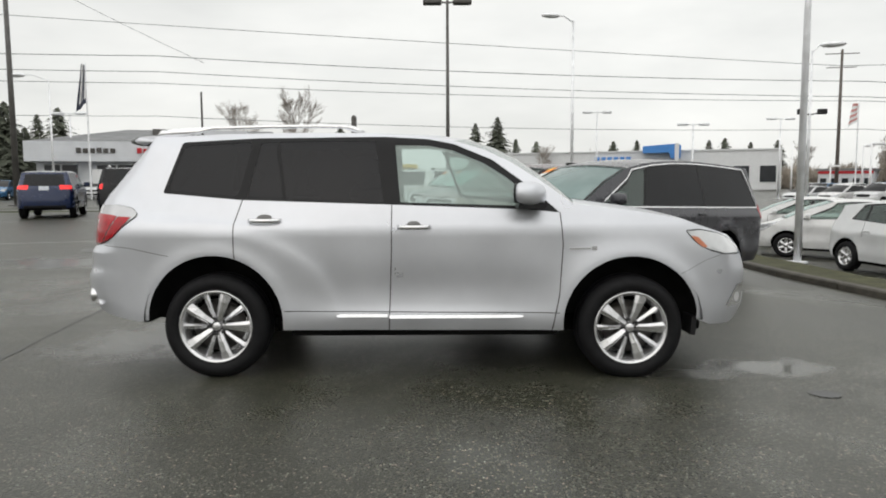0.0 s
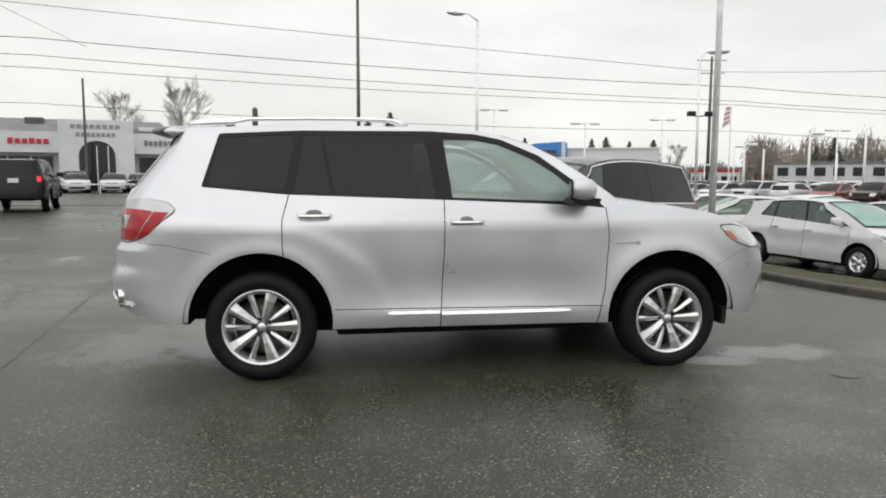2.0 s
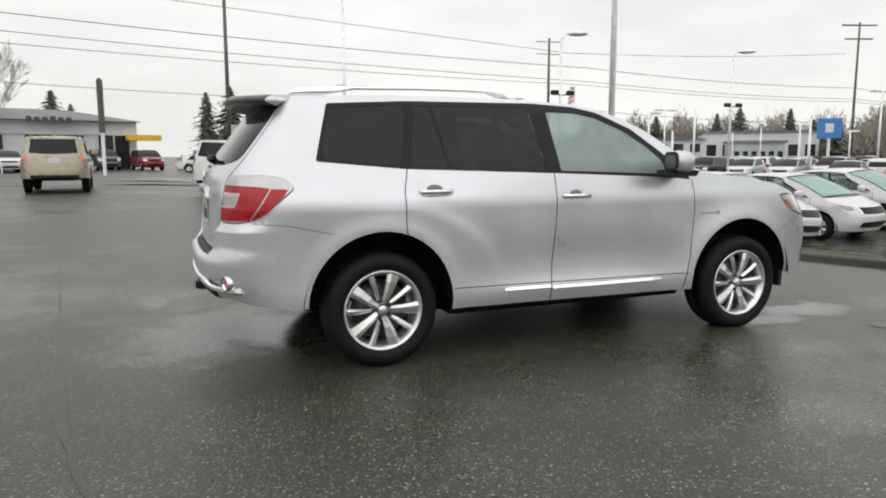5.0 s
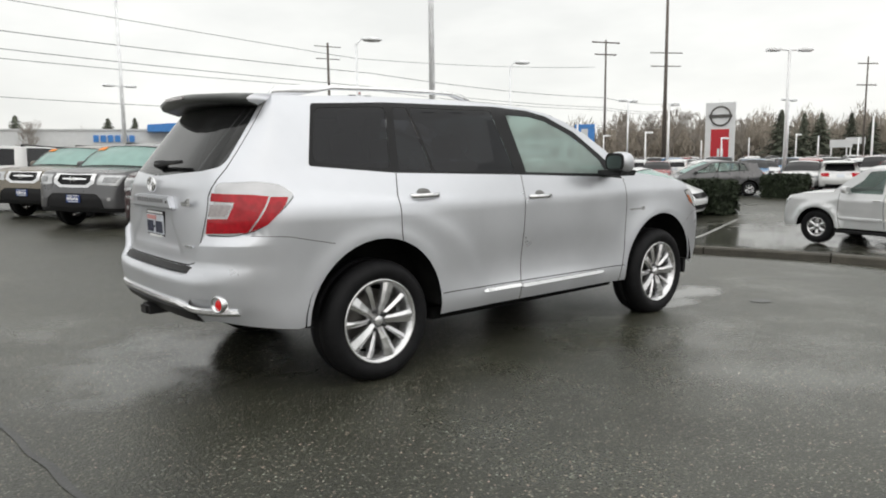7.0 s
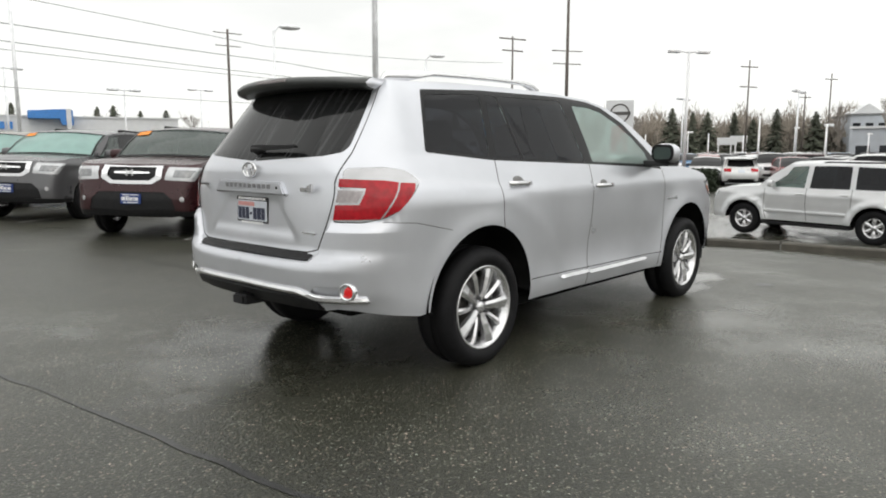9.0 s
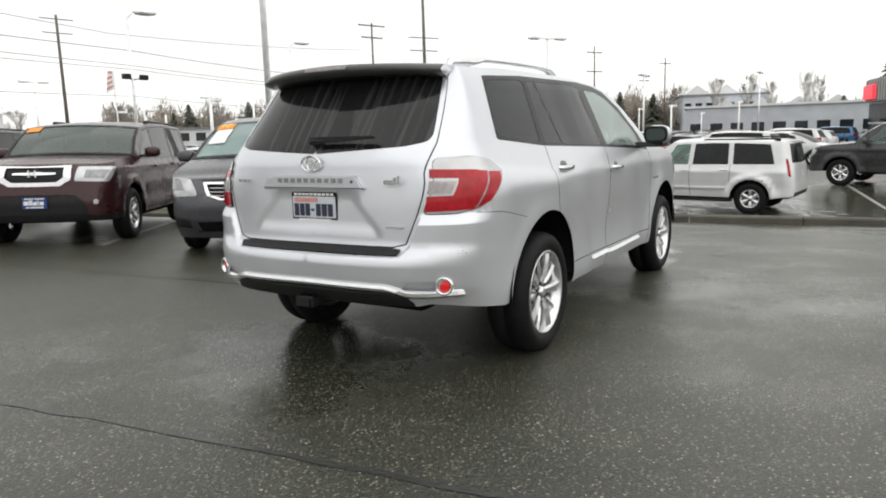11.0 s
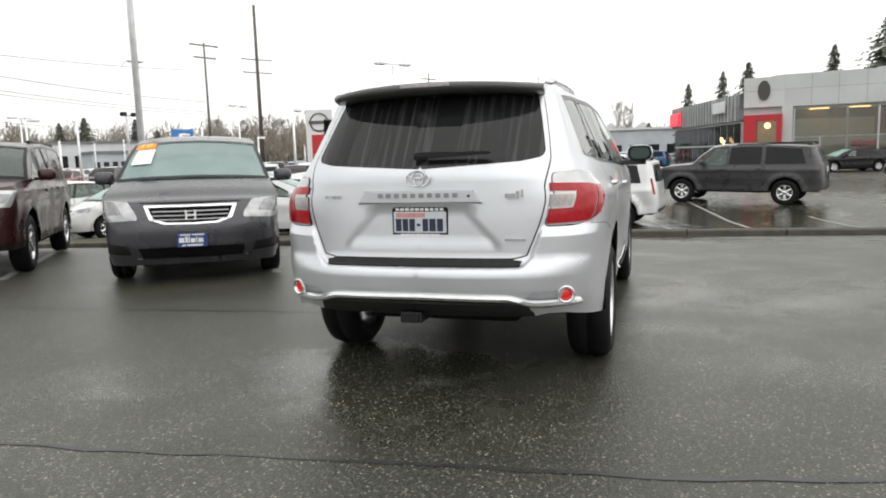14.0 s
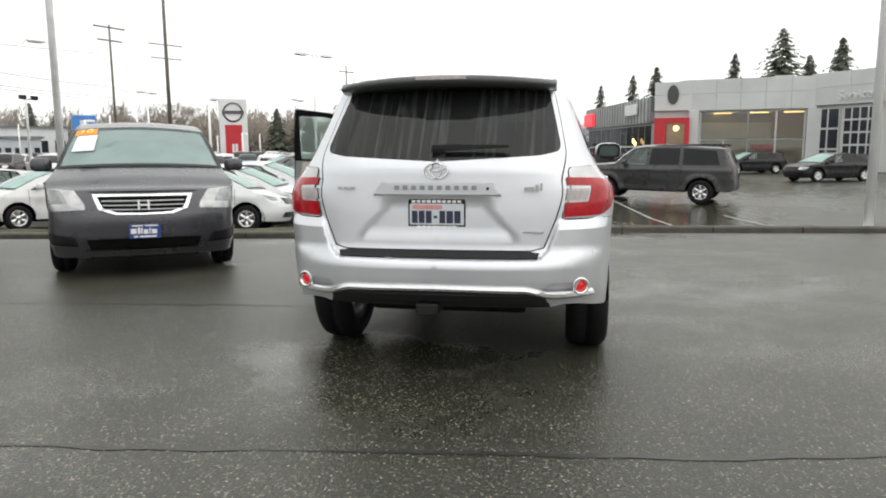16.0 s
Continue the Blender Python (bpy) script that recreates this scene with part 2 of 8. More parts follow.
def part(name, bm, mat, parent=None, label="", smooth=False):
    me = bpy.data.meshes.new(name)
    bm.to_mesh(me)
    bm.free()
    me.materials.append(mat)
    if smooth:
        me.polygons.foreach_set("use_smooth", [True] * len(me.polygons))
    ob = new(name, me)
    ob.parent = parent
    return tagged(ob, label)


def add_box(bm, lo, hi, m=None, bevel=0.0):
    m = m or Matrix()
    c, d = (Vector(lo) + Vector(hi)) / 2, Vector(hi) - Vector(lo)
    made = bmesh.ops.create_cube(bm, size=1, matrix=m @ Matrix.Translation(c) @ Matrix.Diagonal((*d, 1)))["verts"]
    if bevel:
        edges = list({e for v in made for e in v.link_edges})
        bmesh.ops.bevel(bm, geom=edges, offset=bevel, segments=2, affect="EDGES", profile=0.6)
    return bm


def box(lo, hi, bevel=0.0):
    return add_box(bmesh.new(), lo, hi, None, bevel)


def add_rod(bm, a, b, r0, r1=None, n=10):
    a, b = Vector(a), Vector(b)
    turn = (b - a).to_track_quat("Z", "Y").to_matrix().to_4x4()
    bmesh.ops.create_cone(bm, cap_ends=True, segments=n, radius1=r0, radius2=r0 if r1 is None else r1, depth=(b - a).length,
                          matrix=Matrix.Translation((a + b) / 2) @ turn)
    return bm


def rod(a, b, r0, r1=None, n=10):
    return add_rod(bmesh.new(), a, b, r0, r1, n)


def ball(c, size, seg=14):
    bm = bmesh.new()
    bmesh.ops.create_uvsphere(bm, u_segments=seg, v_segments=max(6, seg // 2), radius=1, matrix=Matrix.Translation(c) @ Matrix.Diagonal((*size, 1)))
    return bm


def slab(pts, axis, lo, hi, bevel=0.0):
    """A flat outline (two coordinates) pushed through the axis ('x', 'y' or 'z') from lo to hi."""
    bm = bmesh.new()
    place = {"x": lambda a, b, c: (c, a, b), "y": lambda a, b, c: (a, c, b), "z": lambda a, b, c: (a, b, c)}[axis]
    low = [bm.verts.new(place(a, b, lo)) for a, b in pts]
    top = [bm.verts.new(place(a, b, hi)) for a, b in pts]
    n = len(pts)
    bm.faces.new(low)
    bm.faces.new(list(reversed(top)))
    for i in range(n):
        bm.faces.new((low[(i + 1) % n], low[i], top[i], top[(i + 1) % n]))
    bmesh.ops.recalc_face_normals(bm, faces=bm.faces)
    if bevel:
        bmesh.ops.bevel(bm, geom=bm.edges[:], offset=bevel, segments=2, affect="EDGES")
    return bm


def lathe(profile, n, axis_y=0.0):
    """Turns (radius, y) points about the y axis."""
    verts, faces = [], []
    for i in range(n):
        a = 2 * math.pi * i / n
        verts += [(r * math.cos(a), axis_y + y, r * math.sin(a)) for r, y in profile]
    k = len(profile)
    for i in range(n):
        for j in range(k - 1):
            a, b = i * k + j, ((i + 1) % n) * k + j
            faces.append((a, b, b + 1, a + 1))
    return verts, faces


def rounded(pts, r, n=4):
    """Rounds the corners of a closed outline."""
    out, k = [], len(pts)
    for i in range(k):
        a, b, c = Vector(pts[i - 1]), Vector(pts[i]), Vector(pts[(i + 1) % k])
        d0, d1 = min(r, (a - b).length * 0.45), min(r, (c - b).length * 0.45)
        p, q = b + (a - b).normalized() * d0, b + (c - b).normalized() * d1
        for j in range(n + 1):
            t = j / n
            out.append(tuple(p * (1 - t) ** 2 + b * 2 * t * (1 - t) + q * t * t))
    return out


def strip(pts, w):
    """A thin closed outline along an open line."""
    p = [Vector(q) for q in pts]
    left, right = [], []
    for i, q in enumerate(p):
        d = (p[min(i + 1, len(p) - 1)] - p[max(i - 1, 0)]).normalized()
        s = Vector((-d.y, d.x)) * (w / 2)
        left.append(tuple(q + s))
        right.append(tuple(q - s))
    return left + right[::-1]


def disc(c, r, n=20):
    return [(c[0] + r * math.cos(2 * math.pi * i / n), c[1] + r * math.sin(2 * math.pi * i / n)) for i in range(n)]


def inside(poly, px, py):
    hit = np.zeros(len(px), bool)
    k = len(poly)
    for i in range(k):
        (x0, y0), (x1, y1) = poly[i - 1], poly[i]
        if y0 == y1:
            continue
        c = (y0 > py) != (y1 > py)
        hit ^= c & (px < (x1 - x0) * (py - y0) / (y1 - y0) + x0)
    return hit


class Shell:
    """One half of a car's skin, unrolled: u runs along the plan from the middle of the tail to the middle of the nose (u is x
    along the flank), z is the height. widths, rears and fronts say how the plan grows or slides with the height."""

    def __init__(self, xr, xf, w, ar, af, n, widths, rears, fronts, dent=None, tail_dent=None, taper=0.03, blur=0.03):
        th = np.linspace(0, math.pi / 2, 600)
        q, c = np.sin(th) ** (2 / n), np.cos(th) ** (2 / n)

        def corner(x0, a, sign):
            x, y = x0 + sign * a * q, w * c
            return x, y, np.concatenate([[0], np.cumsum(np.hypot(np.diff(x), np.diff(y)))])
        x1, y1, s1 = corner(xr + ar, ar, -1)
        x2, y2, s2 = corner(xf - af, af, 1)
        self.us = np.concatenate([(xr + ar - s1)[::-1], (xf - af + s2)])
        self.xs, self.ys = np.concatenate([x1[::-1], x2]), np.concatenate([y1[::-1], y2])
        self.lo, self.hi = self.us[0], self.us[-1]
        self.xr, self.xf, self.ar, self.af, self.w, self.taper = xr, xf, ar, af, w, taper
        self.widths, self.rears, self.fronts, self.dent, self.tail_dent, self.blur = widths, rears, fronts, dent, tail_dent, blur

    def tab(self, t, z):
        return np.interp(z, [a for a, _ in t], [b for _, b in t])

    def soft(self, t, z):
        return (self.tab(t, z - self.blur) + self.tab(t, z) + self.tab(t, z + self.blur)) / 3

    def at(self, u, z):
        u, z = np.asarray(u, float), np.asarray(z, float)
        x, y = np.interp(u, self.us, self.xs), np.interp(u, self.us, self.ys)
        side = np.clip(y / self.w, 0, 1)
        y = y * self.soft(self.widths, z) / self.w * (1 - self.taper * ((x - 0.1) / 2.2) ** 2)
        rw = np.clip((self.xr + self.ar - x) / self.ar, 0, 1)
        fw = np.clip((x - self.xf + self.af) / self.af, 0, 1)
        rw, fw = rw * rw * (3 - 2 * rw), fw * fw * (3 - 2 * fw)
        x = x + rw * self.soft(self.rears, z) + fw * self.soft(self.fronts, z)
        if self.dent:
            y = y + self.dent(x, z) * side ** 2
        if self.tail_dent:
            x = x + self.tail_dent(y, z) * np.clip((rw - 0.35) / 0.3, 0, 1)
        return np.stack([x, -y, z + 0 * x], -1)

    def normal(self, u, z):
        e = 2e-3
        u, z = np.clip(np.asarray(u, float), self.lo + 2 * e, self.hi - 2 * e), np.asarray(z, float)
        n = np.cross(self.at(u + e, z) - self.at(u - e, z), self.at(u, z + e) - self.at(u, z - e))
        return n / np.maximum(np.linalg.norm(n, axis=-1, keepdims=True), 1e-9)

    def ux(self, x):
        """u at which the plan has this x (round the corners too)."""
        return float(np.interp(x, self.xs, self.us))

    def uy(self, y, z, front=False):
        """u on the tail (or nose) at which the skin lies y off the middle at the height z."""
        y = abs(y) / (self.soft(self.widths, z) / self.w) / (1 - self.taper)
        k = len(self.us) // 2
        if front:
            return float(np.interp(y, self.ys[k:][::-1], self.us[k:][::-1]))
        return float(np.interp(y, self.ys[:k], self.us[:k]))


def dense(poly, h):
    out = []
    for i in range(len(poly)):
        a, b = poly[i - 1], poly[i]
        n = max(1, math.ceil(math.hypot(b[0] - a[0], b[1] - a[1]) / h))
        out += [(a[0] + (b[0] - a[0]) * j / n, a[1] + (b[1] - a[1]) * j / n) for j in range(n)]
    return out


def skin(shell, outline, zones, skins, h, extra=()):
    """Cuts the unrolled half into pieces: {(zone, skin): (verts, normals, faces)}. Of several outlines that hold a spot the first counts."""
    from mathutils.geometry import delaunay_2d_cdt
    pts, edges = [], []
    for poly in [outline] + [z[1] for z in zones] + [s[1] for s in skins]:
        p = dense(poly, h)
        edges += [(len(pts) + i, len(pts) + (i + 1) % len(p)) for i in range(len(p))]
        pts += p
    us = np.arange(min(p[0] for p in outline), max(p[0] for p in outline), h)
    zs = np.arange(min(p[1] for p in outline), max(p[1] for p in outline), h)
    gu, gz = [a.ravel() for a in np.meshgrid(us + h / 2, zs + h / 3)]
    keep = inside(outline, gu, gz)
    pts += list(zip(gu[keep], gz[keep]))
    pts += list(extra)
    vs, _, fs, _, _, _ = delaunay_2d_cdt([Vector((float(a), float(b))) for a, b in pts], edges, [], 0, 1e-5)
    vs = np.array([(v.x, v.y) for v in vs])
    fs = np.array([f for f in fs if len(f) == 3])
    cu, cz = vs[fs].mean(1).T
    ok = inside(outline, cu, cz)
    zone = np.full(len(fs), -1)
    for i, (_, poly) in enumerate(zones):
        zone[(zone < 0) & inside(poly, cu, cz)] = i
    kind = np.full(len(fs), -1)
    for i, s in enumerate(skins):
        kind[(kind < 0) & inside(s[1], cu, cz)] = i
    pos, nor = shell.at(vs[:, 0], vs[:, 1]), shell.normal(vs[:, 0], vs[:, 1])
    out = {}
    for zi in range(-1, len(zones)):
        for si in range(-1, len(skins)):
            pick = ok & (zone == zi) & (kind == si)
            if not pick.any():
                continue
            f = fs[pick]
            used, inv = np.unique(f, return_inverse=True)
            off = skins[si][2] if si >= 0 else 0.0
            key = (zones[zi][0] if zi >= 0 else "body", skins[si][0] if si >= 0 else "paint")
            v, n, f = pos[used] + nor[used] * off, nor[used], inv.reshape(-1, 3)
            if key in out:
                v0, n0, f0 = out[key]
                v, n, f = np.concatenate([v0, v]), np.concatenate([n0, n]), np.concatenate([f0, f + len(v0)])
            out[key] = (v, n, f)
    return out


def mirrored(piece):
    v, n, f = piece
    s = np.array([1, -1, 1])
    return v * s, n * s, f[:, ::-1]


def joined(a, b):
    return np.concatenate([a[0], b[0]]), np.concatenate([a[1], b[1]]), np.concatenate([a[2], b[2] + len(a[0])])


def islands(piece):
    """The loose sheets of a piece."""
    v, n, f = piece
    root = list(range(len(v)))

    def find(i):
        while root[i] != i:
            root[i] = root[root[i]]
            i = root[i]
        return i
    for t in f:
        a, b, c = (find(int(i)) for i in t)
        root[b] = a
        root[find(c)] = a
    owner = np.array([find(int(t[0])) for t in f])
    out = []
    for k in np.unique(owner):
        used, inv = np.unique(f[owner == k], return_inverse=True)
        out.append((v[used], n[used], np.asarray(inv).reshape(-1, 3)))
    return out


def weld(v, n, f, slot):
    """Joins corners that lie at one spot, so that a sheet and its mirror image make one skin."""
    v, n = np.array(v), np.array(n)
    _, first, back = np.unique(np.round(v, 5), axis=0, return_index=True, return_inverse=True)
    back = np.asarray(back).reshape(-1)
    keep = [(tuple(int(back[c]) for c in t), k) for t, k in zip(f, slot)]
    keep = [(t, k) for t, k in keep if len(set(t)) == 3]
    nn = np.zeros((len(first), 3))
    np.add.at(nn, back, n)
    nn /= np.maximum(np.linalg.norm(nn, axis=1, keepdims=True), 1e-9)
    return v[first], nn, [t for t, _ in keep], [k for _, k in keep]


def bridge(shell, edge, cx, cz, n=14):
    """A crowned sheet from the right edge to the left one: rows along the edge, (u, z)."""
    verts, faces = [], []
    k = len(edge)
    for i, (u, z) in enumerate(edge):
        x, y, zz = shell.at(u, z)
        t = i / (k - 1)
        for j in range(n + 1):
            v = -1 + 2 * j / n
            b = 1 - v * v
            verts.append((x + (cx[0] * (1 - t) + cx[1] * t) * b, -y * v, zz + (cz[0] * (1 - t) + cz[1] * t) * b))
    for i in range(k - 1):
        for j in range(n):
            a = i * (n + 1) + j
            faces.append((a, a + n + 1, a + n + 2, a + 1) if edge[0][0] < edge[-1][0] else (a, a + 1, a + n + 2, a + n + 1))
    return verts, faces


def thin_out(pts, h):
    """An open line with points no farther apart than h."""
    out = []
    for a, b in zip(pts, pts[1:]):
        n = max(1, math.ceil(math.hypot(b[0] - a[0], b[1] - a[1]) / h))
        out += [(a[0] + (b[0] - a[0]) * j / n, a[1] + (b[1] - a[1]) * j / n) for j in range(n)]
    return out + [pts[-1]]


# ---- wheels ----
def wheel_meshes(R, rim, width, spokes, style="split", fine=True):
    """Meshes of one wheel whose outer face looks to -y, its middle at the origin."""
    n = 56 if fine else 28
    h = width / 2
    tyre = [(rim - 0.004, h * 0.80), (rim + 0.012, h * 0.98), ((rim + R) / 2, h * 1.06), (R - 0.035, h * 0.98), (R - 0.010, h * 0.82), (R, h * 0.55), (R, 0.012),
            (R - 0.008, 0.010), (R - 0.008, -0.010), (R, -0.012), (R, -h * 0.55), (R - 0.010, -h * 0.82), (R - 0.035, -h * 0.98), ((rim + R) / 2, -h * 1.06),
            (rim + 0.012, -h * 0.98), (rim - 0.004, -h * 0.80)]
    made = {"tyre": lathe(tyre, n)}
    lip = [(rim, h * 0.8), (rim - 0.02, h * 0.5), (rim - 0.03, -h * 0.5), (rim - 0.008, -h * 0.80), (rim + 0.004, -h * 0.93), (rim - 0.008, -h * 0.96), (rim - 0.018, -h * 0.88),
           (rim - 0.035, -h * 0.62), (rim - 0.045, -h * 0.3), (rim - 0.045, h * 0.7)]
    v, f = lathe(lip, n)
    v, f = list(v), list(f)
    yf = -h * 0.78

    def blade(w0, w1, r0, r1, y0, y1, ridge=0.0):
        """One spoke along +x with a ridge along its face and chamfered flanks."""
        bv, bf = [], []
        for k in (0.0, 0.35, 0.7, 1.0):
            r, w = r0 + (r1 - r0) * k, w0 + (w1 - w0) * k ** 1.2
            y = y0 + (y1 - y0) * k - 0.010 * math.sin(math.pi * k)
            for q, dy in ((-1, 0.034), (-0.94, 0.006), (ridge - 0.10, -0.005), (ridge + 0.10, -0.005), (0.94, 0.006), (1, 0.034)):
                bv.append((r, y + dy, q * w))
        for i in range(3):
            for j in range(5):
                c = i * 6 + j
                bf.append((c, c + 1, c + 7, c + 6))
        return bv, bf
    if style == "split":
        made["wide_spoke"] = blade(0.020, 0.043, 0.040, rim - 0.014, yf + 0.012, yf - 0.006, 0.30)
        made["spoke"] = blade(0.013, 0.021, 0.052, rim - 0.018, yf + 0.022, yf + 0.008, -0.25)
    else:
        for i in range(spokes):
            m = Matrix.Rotation(2 * math.pi * i / spokes + math.pi / 2, 4, "Y")
            bv, bf = blade(0.034, 0.045, 0.06, rim - 0.02, yf + 0.015, yf)
            f += [tuple(c + len(v) for c in q) for q in bf]
            v += [tuple(m @ Vector(q)) for q in bv]
    if style == "split":
        cap = [(0.0001, yf - 0.002), (0.024, yf - 0.002), (0.029, yf + 0.003), (0.032, yf + 0.012), (0.042, yf + 0.026), (0.060, yf + 0.034), (0.064, yf + 0.06)]
    else:
        cap = [(0.0001, yf - 0.004), (0.030, yf - 0.004), (0.037, yf + 0.004), (0.060, yf + 0.010), (0.072, yf + 0.020), (0.072, yf + 0.05)]
    cv, cf = lathe(cap, 24)
    made["rim"] = (v + list(cv), f + [tuple(i + len(v) for i in q) for q in cf])
    dv, df = lathe([(0.05, yf + 0.075), (rim - 0.07, yf + 0.075), (rim - 0.07, yf + 0.10), (0.05, yf + 0.10)], 32)
    made["hub"] = (dv, df)
    nuts, nf = [], []
    for j in range(8):
        b = 2 * math.pi * j / 8
        nuts += [(0.011 * math.cos(b), yf + 0.030, 0.057 + 0.011 * math.sin(b)), (0.010 * math.cos(b), yf + 0.004, 0.057 + 0.010 * math.sin(b))]
    for j in range(8):
        p, q = 2 * j, 2 * ((j + 1) % 8)
        nf.append((p, q, q + 1, p + 1))
    nf.append(tuple(2 * j + 1 for j in range(8)))
    made["nuts"] = (nuts, nf)
    return made


def fit_wheels(root, made, places, rim_mat, tyre_mat=None):
    """Puts four wheels under root: places are (x, half track, z)."""
    data = {}
    for key, mat in (("hub", M["disc"]), ("tyre", tyre_mat or M["tyre"]), ("rim", rim_mat), ("nuts", M["lug"]), ("wide_spoke", rim_mat), ("spoke", rim_mat)):
        if key in made:
            v, f = made[key]
            ob = mesh_part(key, v, f, mat, smooth="spoke" not in key)
            data[key] = ob.data
            bpy.data.objects.remove(ob)
    for x, y, z in places:
        for s in (1, -1):
            w = new("wheel", data["hub"])
            w.parent = root
            w.matrix_basis = pose(x, -s * y, z, 0, 0, 0 if s > 0 else 180)
            for key, name, first in (("tyre", "tyre", None), ("rim", "rim", None), ("nuts", "lug_nut", 54), ("wide_spoke", "spoke", 0), ("spoke", "spoke", 36)):
                if key in data:
                    for i in range(1 if first is None else 5):
                        o = new(name, data[key])
                        o.parent = w
                        if first is not None:
                            o.matrix_basis = Matrix.Rotation(radians(first + 72 * i), 4, "Y")


def arch(x, z, r, base, flat=1.0, n=14):
    """Wheel arch from the rear to the front foot, for a lower edge at base."""
    a0 = math.asin(max(-1, min(1, (base - z) / r)))
    return [(x - r * math.cos(a) * flat, z + r * math.sin(a)) for a in np.linspace(a0, math.pi - a0, n)]


def wells(root, hubs, z, r, y_out, y_in, base):
    """Dark linings behind the wheel arches; z is one height or one for each hub."""
    for k, x in enumerate(hubs):
        zc = z[k] if isinstance(z, tuple) else z
        for s in (1, -1):
            verts, faces, n = [], [], 20
            for i in range(n + 1):
                a = math.pi * (-0.14 + 1.28 * i / n)
                p = (x - (r + 0.026) * math.cos(a), max(zc + (r + 0.026) * math.sin(a), base))
                verts += [(p[0], -s * y_out, p[1]), (p[0], -s * y_in, p[1])]
            verts.append((x, -s * y_in, zc))
            for i in range(n):
                faces += [(2 * i, 2 * i + 1, 2 * i + 3, 2 * i + 2), (2 * i + 1, len(verts) - 1, 2 * i + 3)]
            mesh_part("wheel_arch_liner", verts, faces, M["under"], root)


# ---- lie of the land ----
KERB = [(11.0, -17.0), (9.6, -10.5), (8.8, -6.9), (7.25, 0.0), (6.45, 3.6), (6.15, 7.0), (6.35, 11.0), (6.8, 16.0), (7.4, 24.0)]


def kerb_x(y):
    return float(np.interp(y, [b for _, b in KERB], [a for a, _ in KERB]))


def ground_z(x, y):
    """Height of the tarmac: level round the SUV, falling to the kerb, a shallow dip behind it."""
    k = kerb_x(y)
    xl = min(x, k)
    fade = max(0.0, min(1.0, (60 - y) / 35))
    z = -(0.02 * max(0.0, xl - 0.7) + 0.045 * max(0.0, xl - 3.5) + 0.02 * max(0.0, min(y, 14.0)) * max(0.0, min(1.0, (xl - 3.0) / 3.5))) * fade
    z -= 0.045 * max(0.0, min(1.0, (y - 1.6) / 2.4)) * max(0.0, min(1.0, (x + 3) / 3)) * fade
    z += 0.18 * max(0.0, min(1.0, (-x + 2) / 7)) * max(0.0, min(1.0, (y - 6) / 10))
    if x > k:
        d = x - k
        low = float(np.interp(d, [0, 4.5, 6.5, 11.5, 20], [z, min(z, -0.72 * fade), min(z, -0.72 * fade), -0.5, -0.48]))
        z = low
    return z


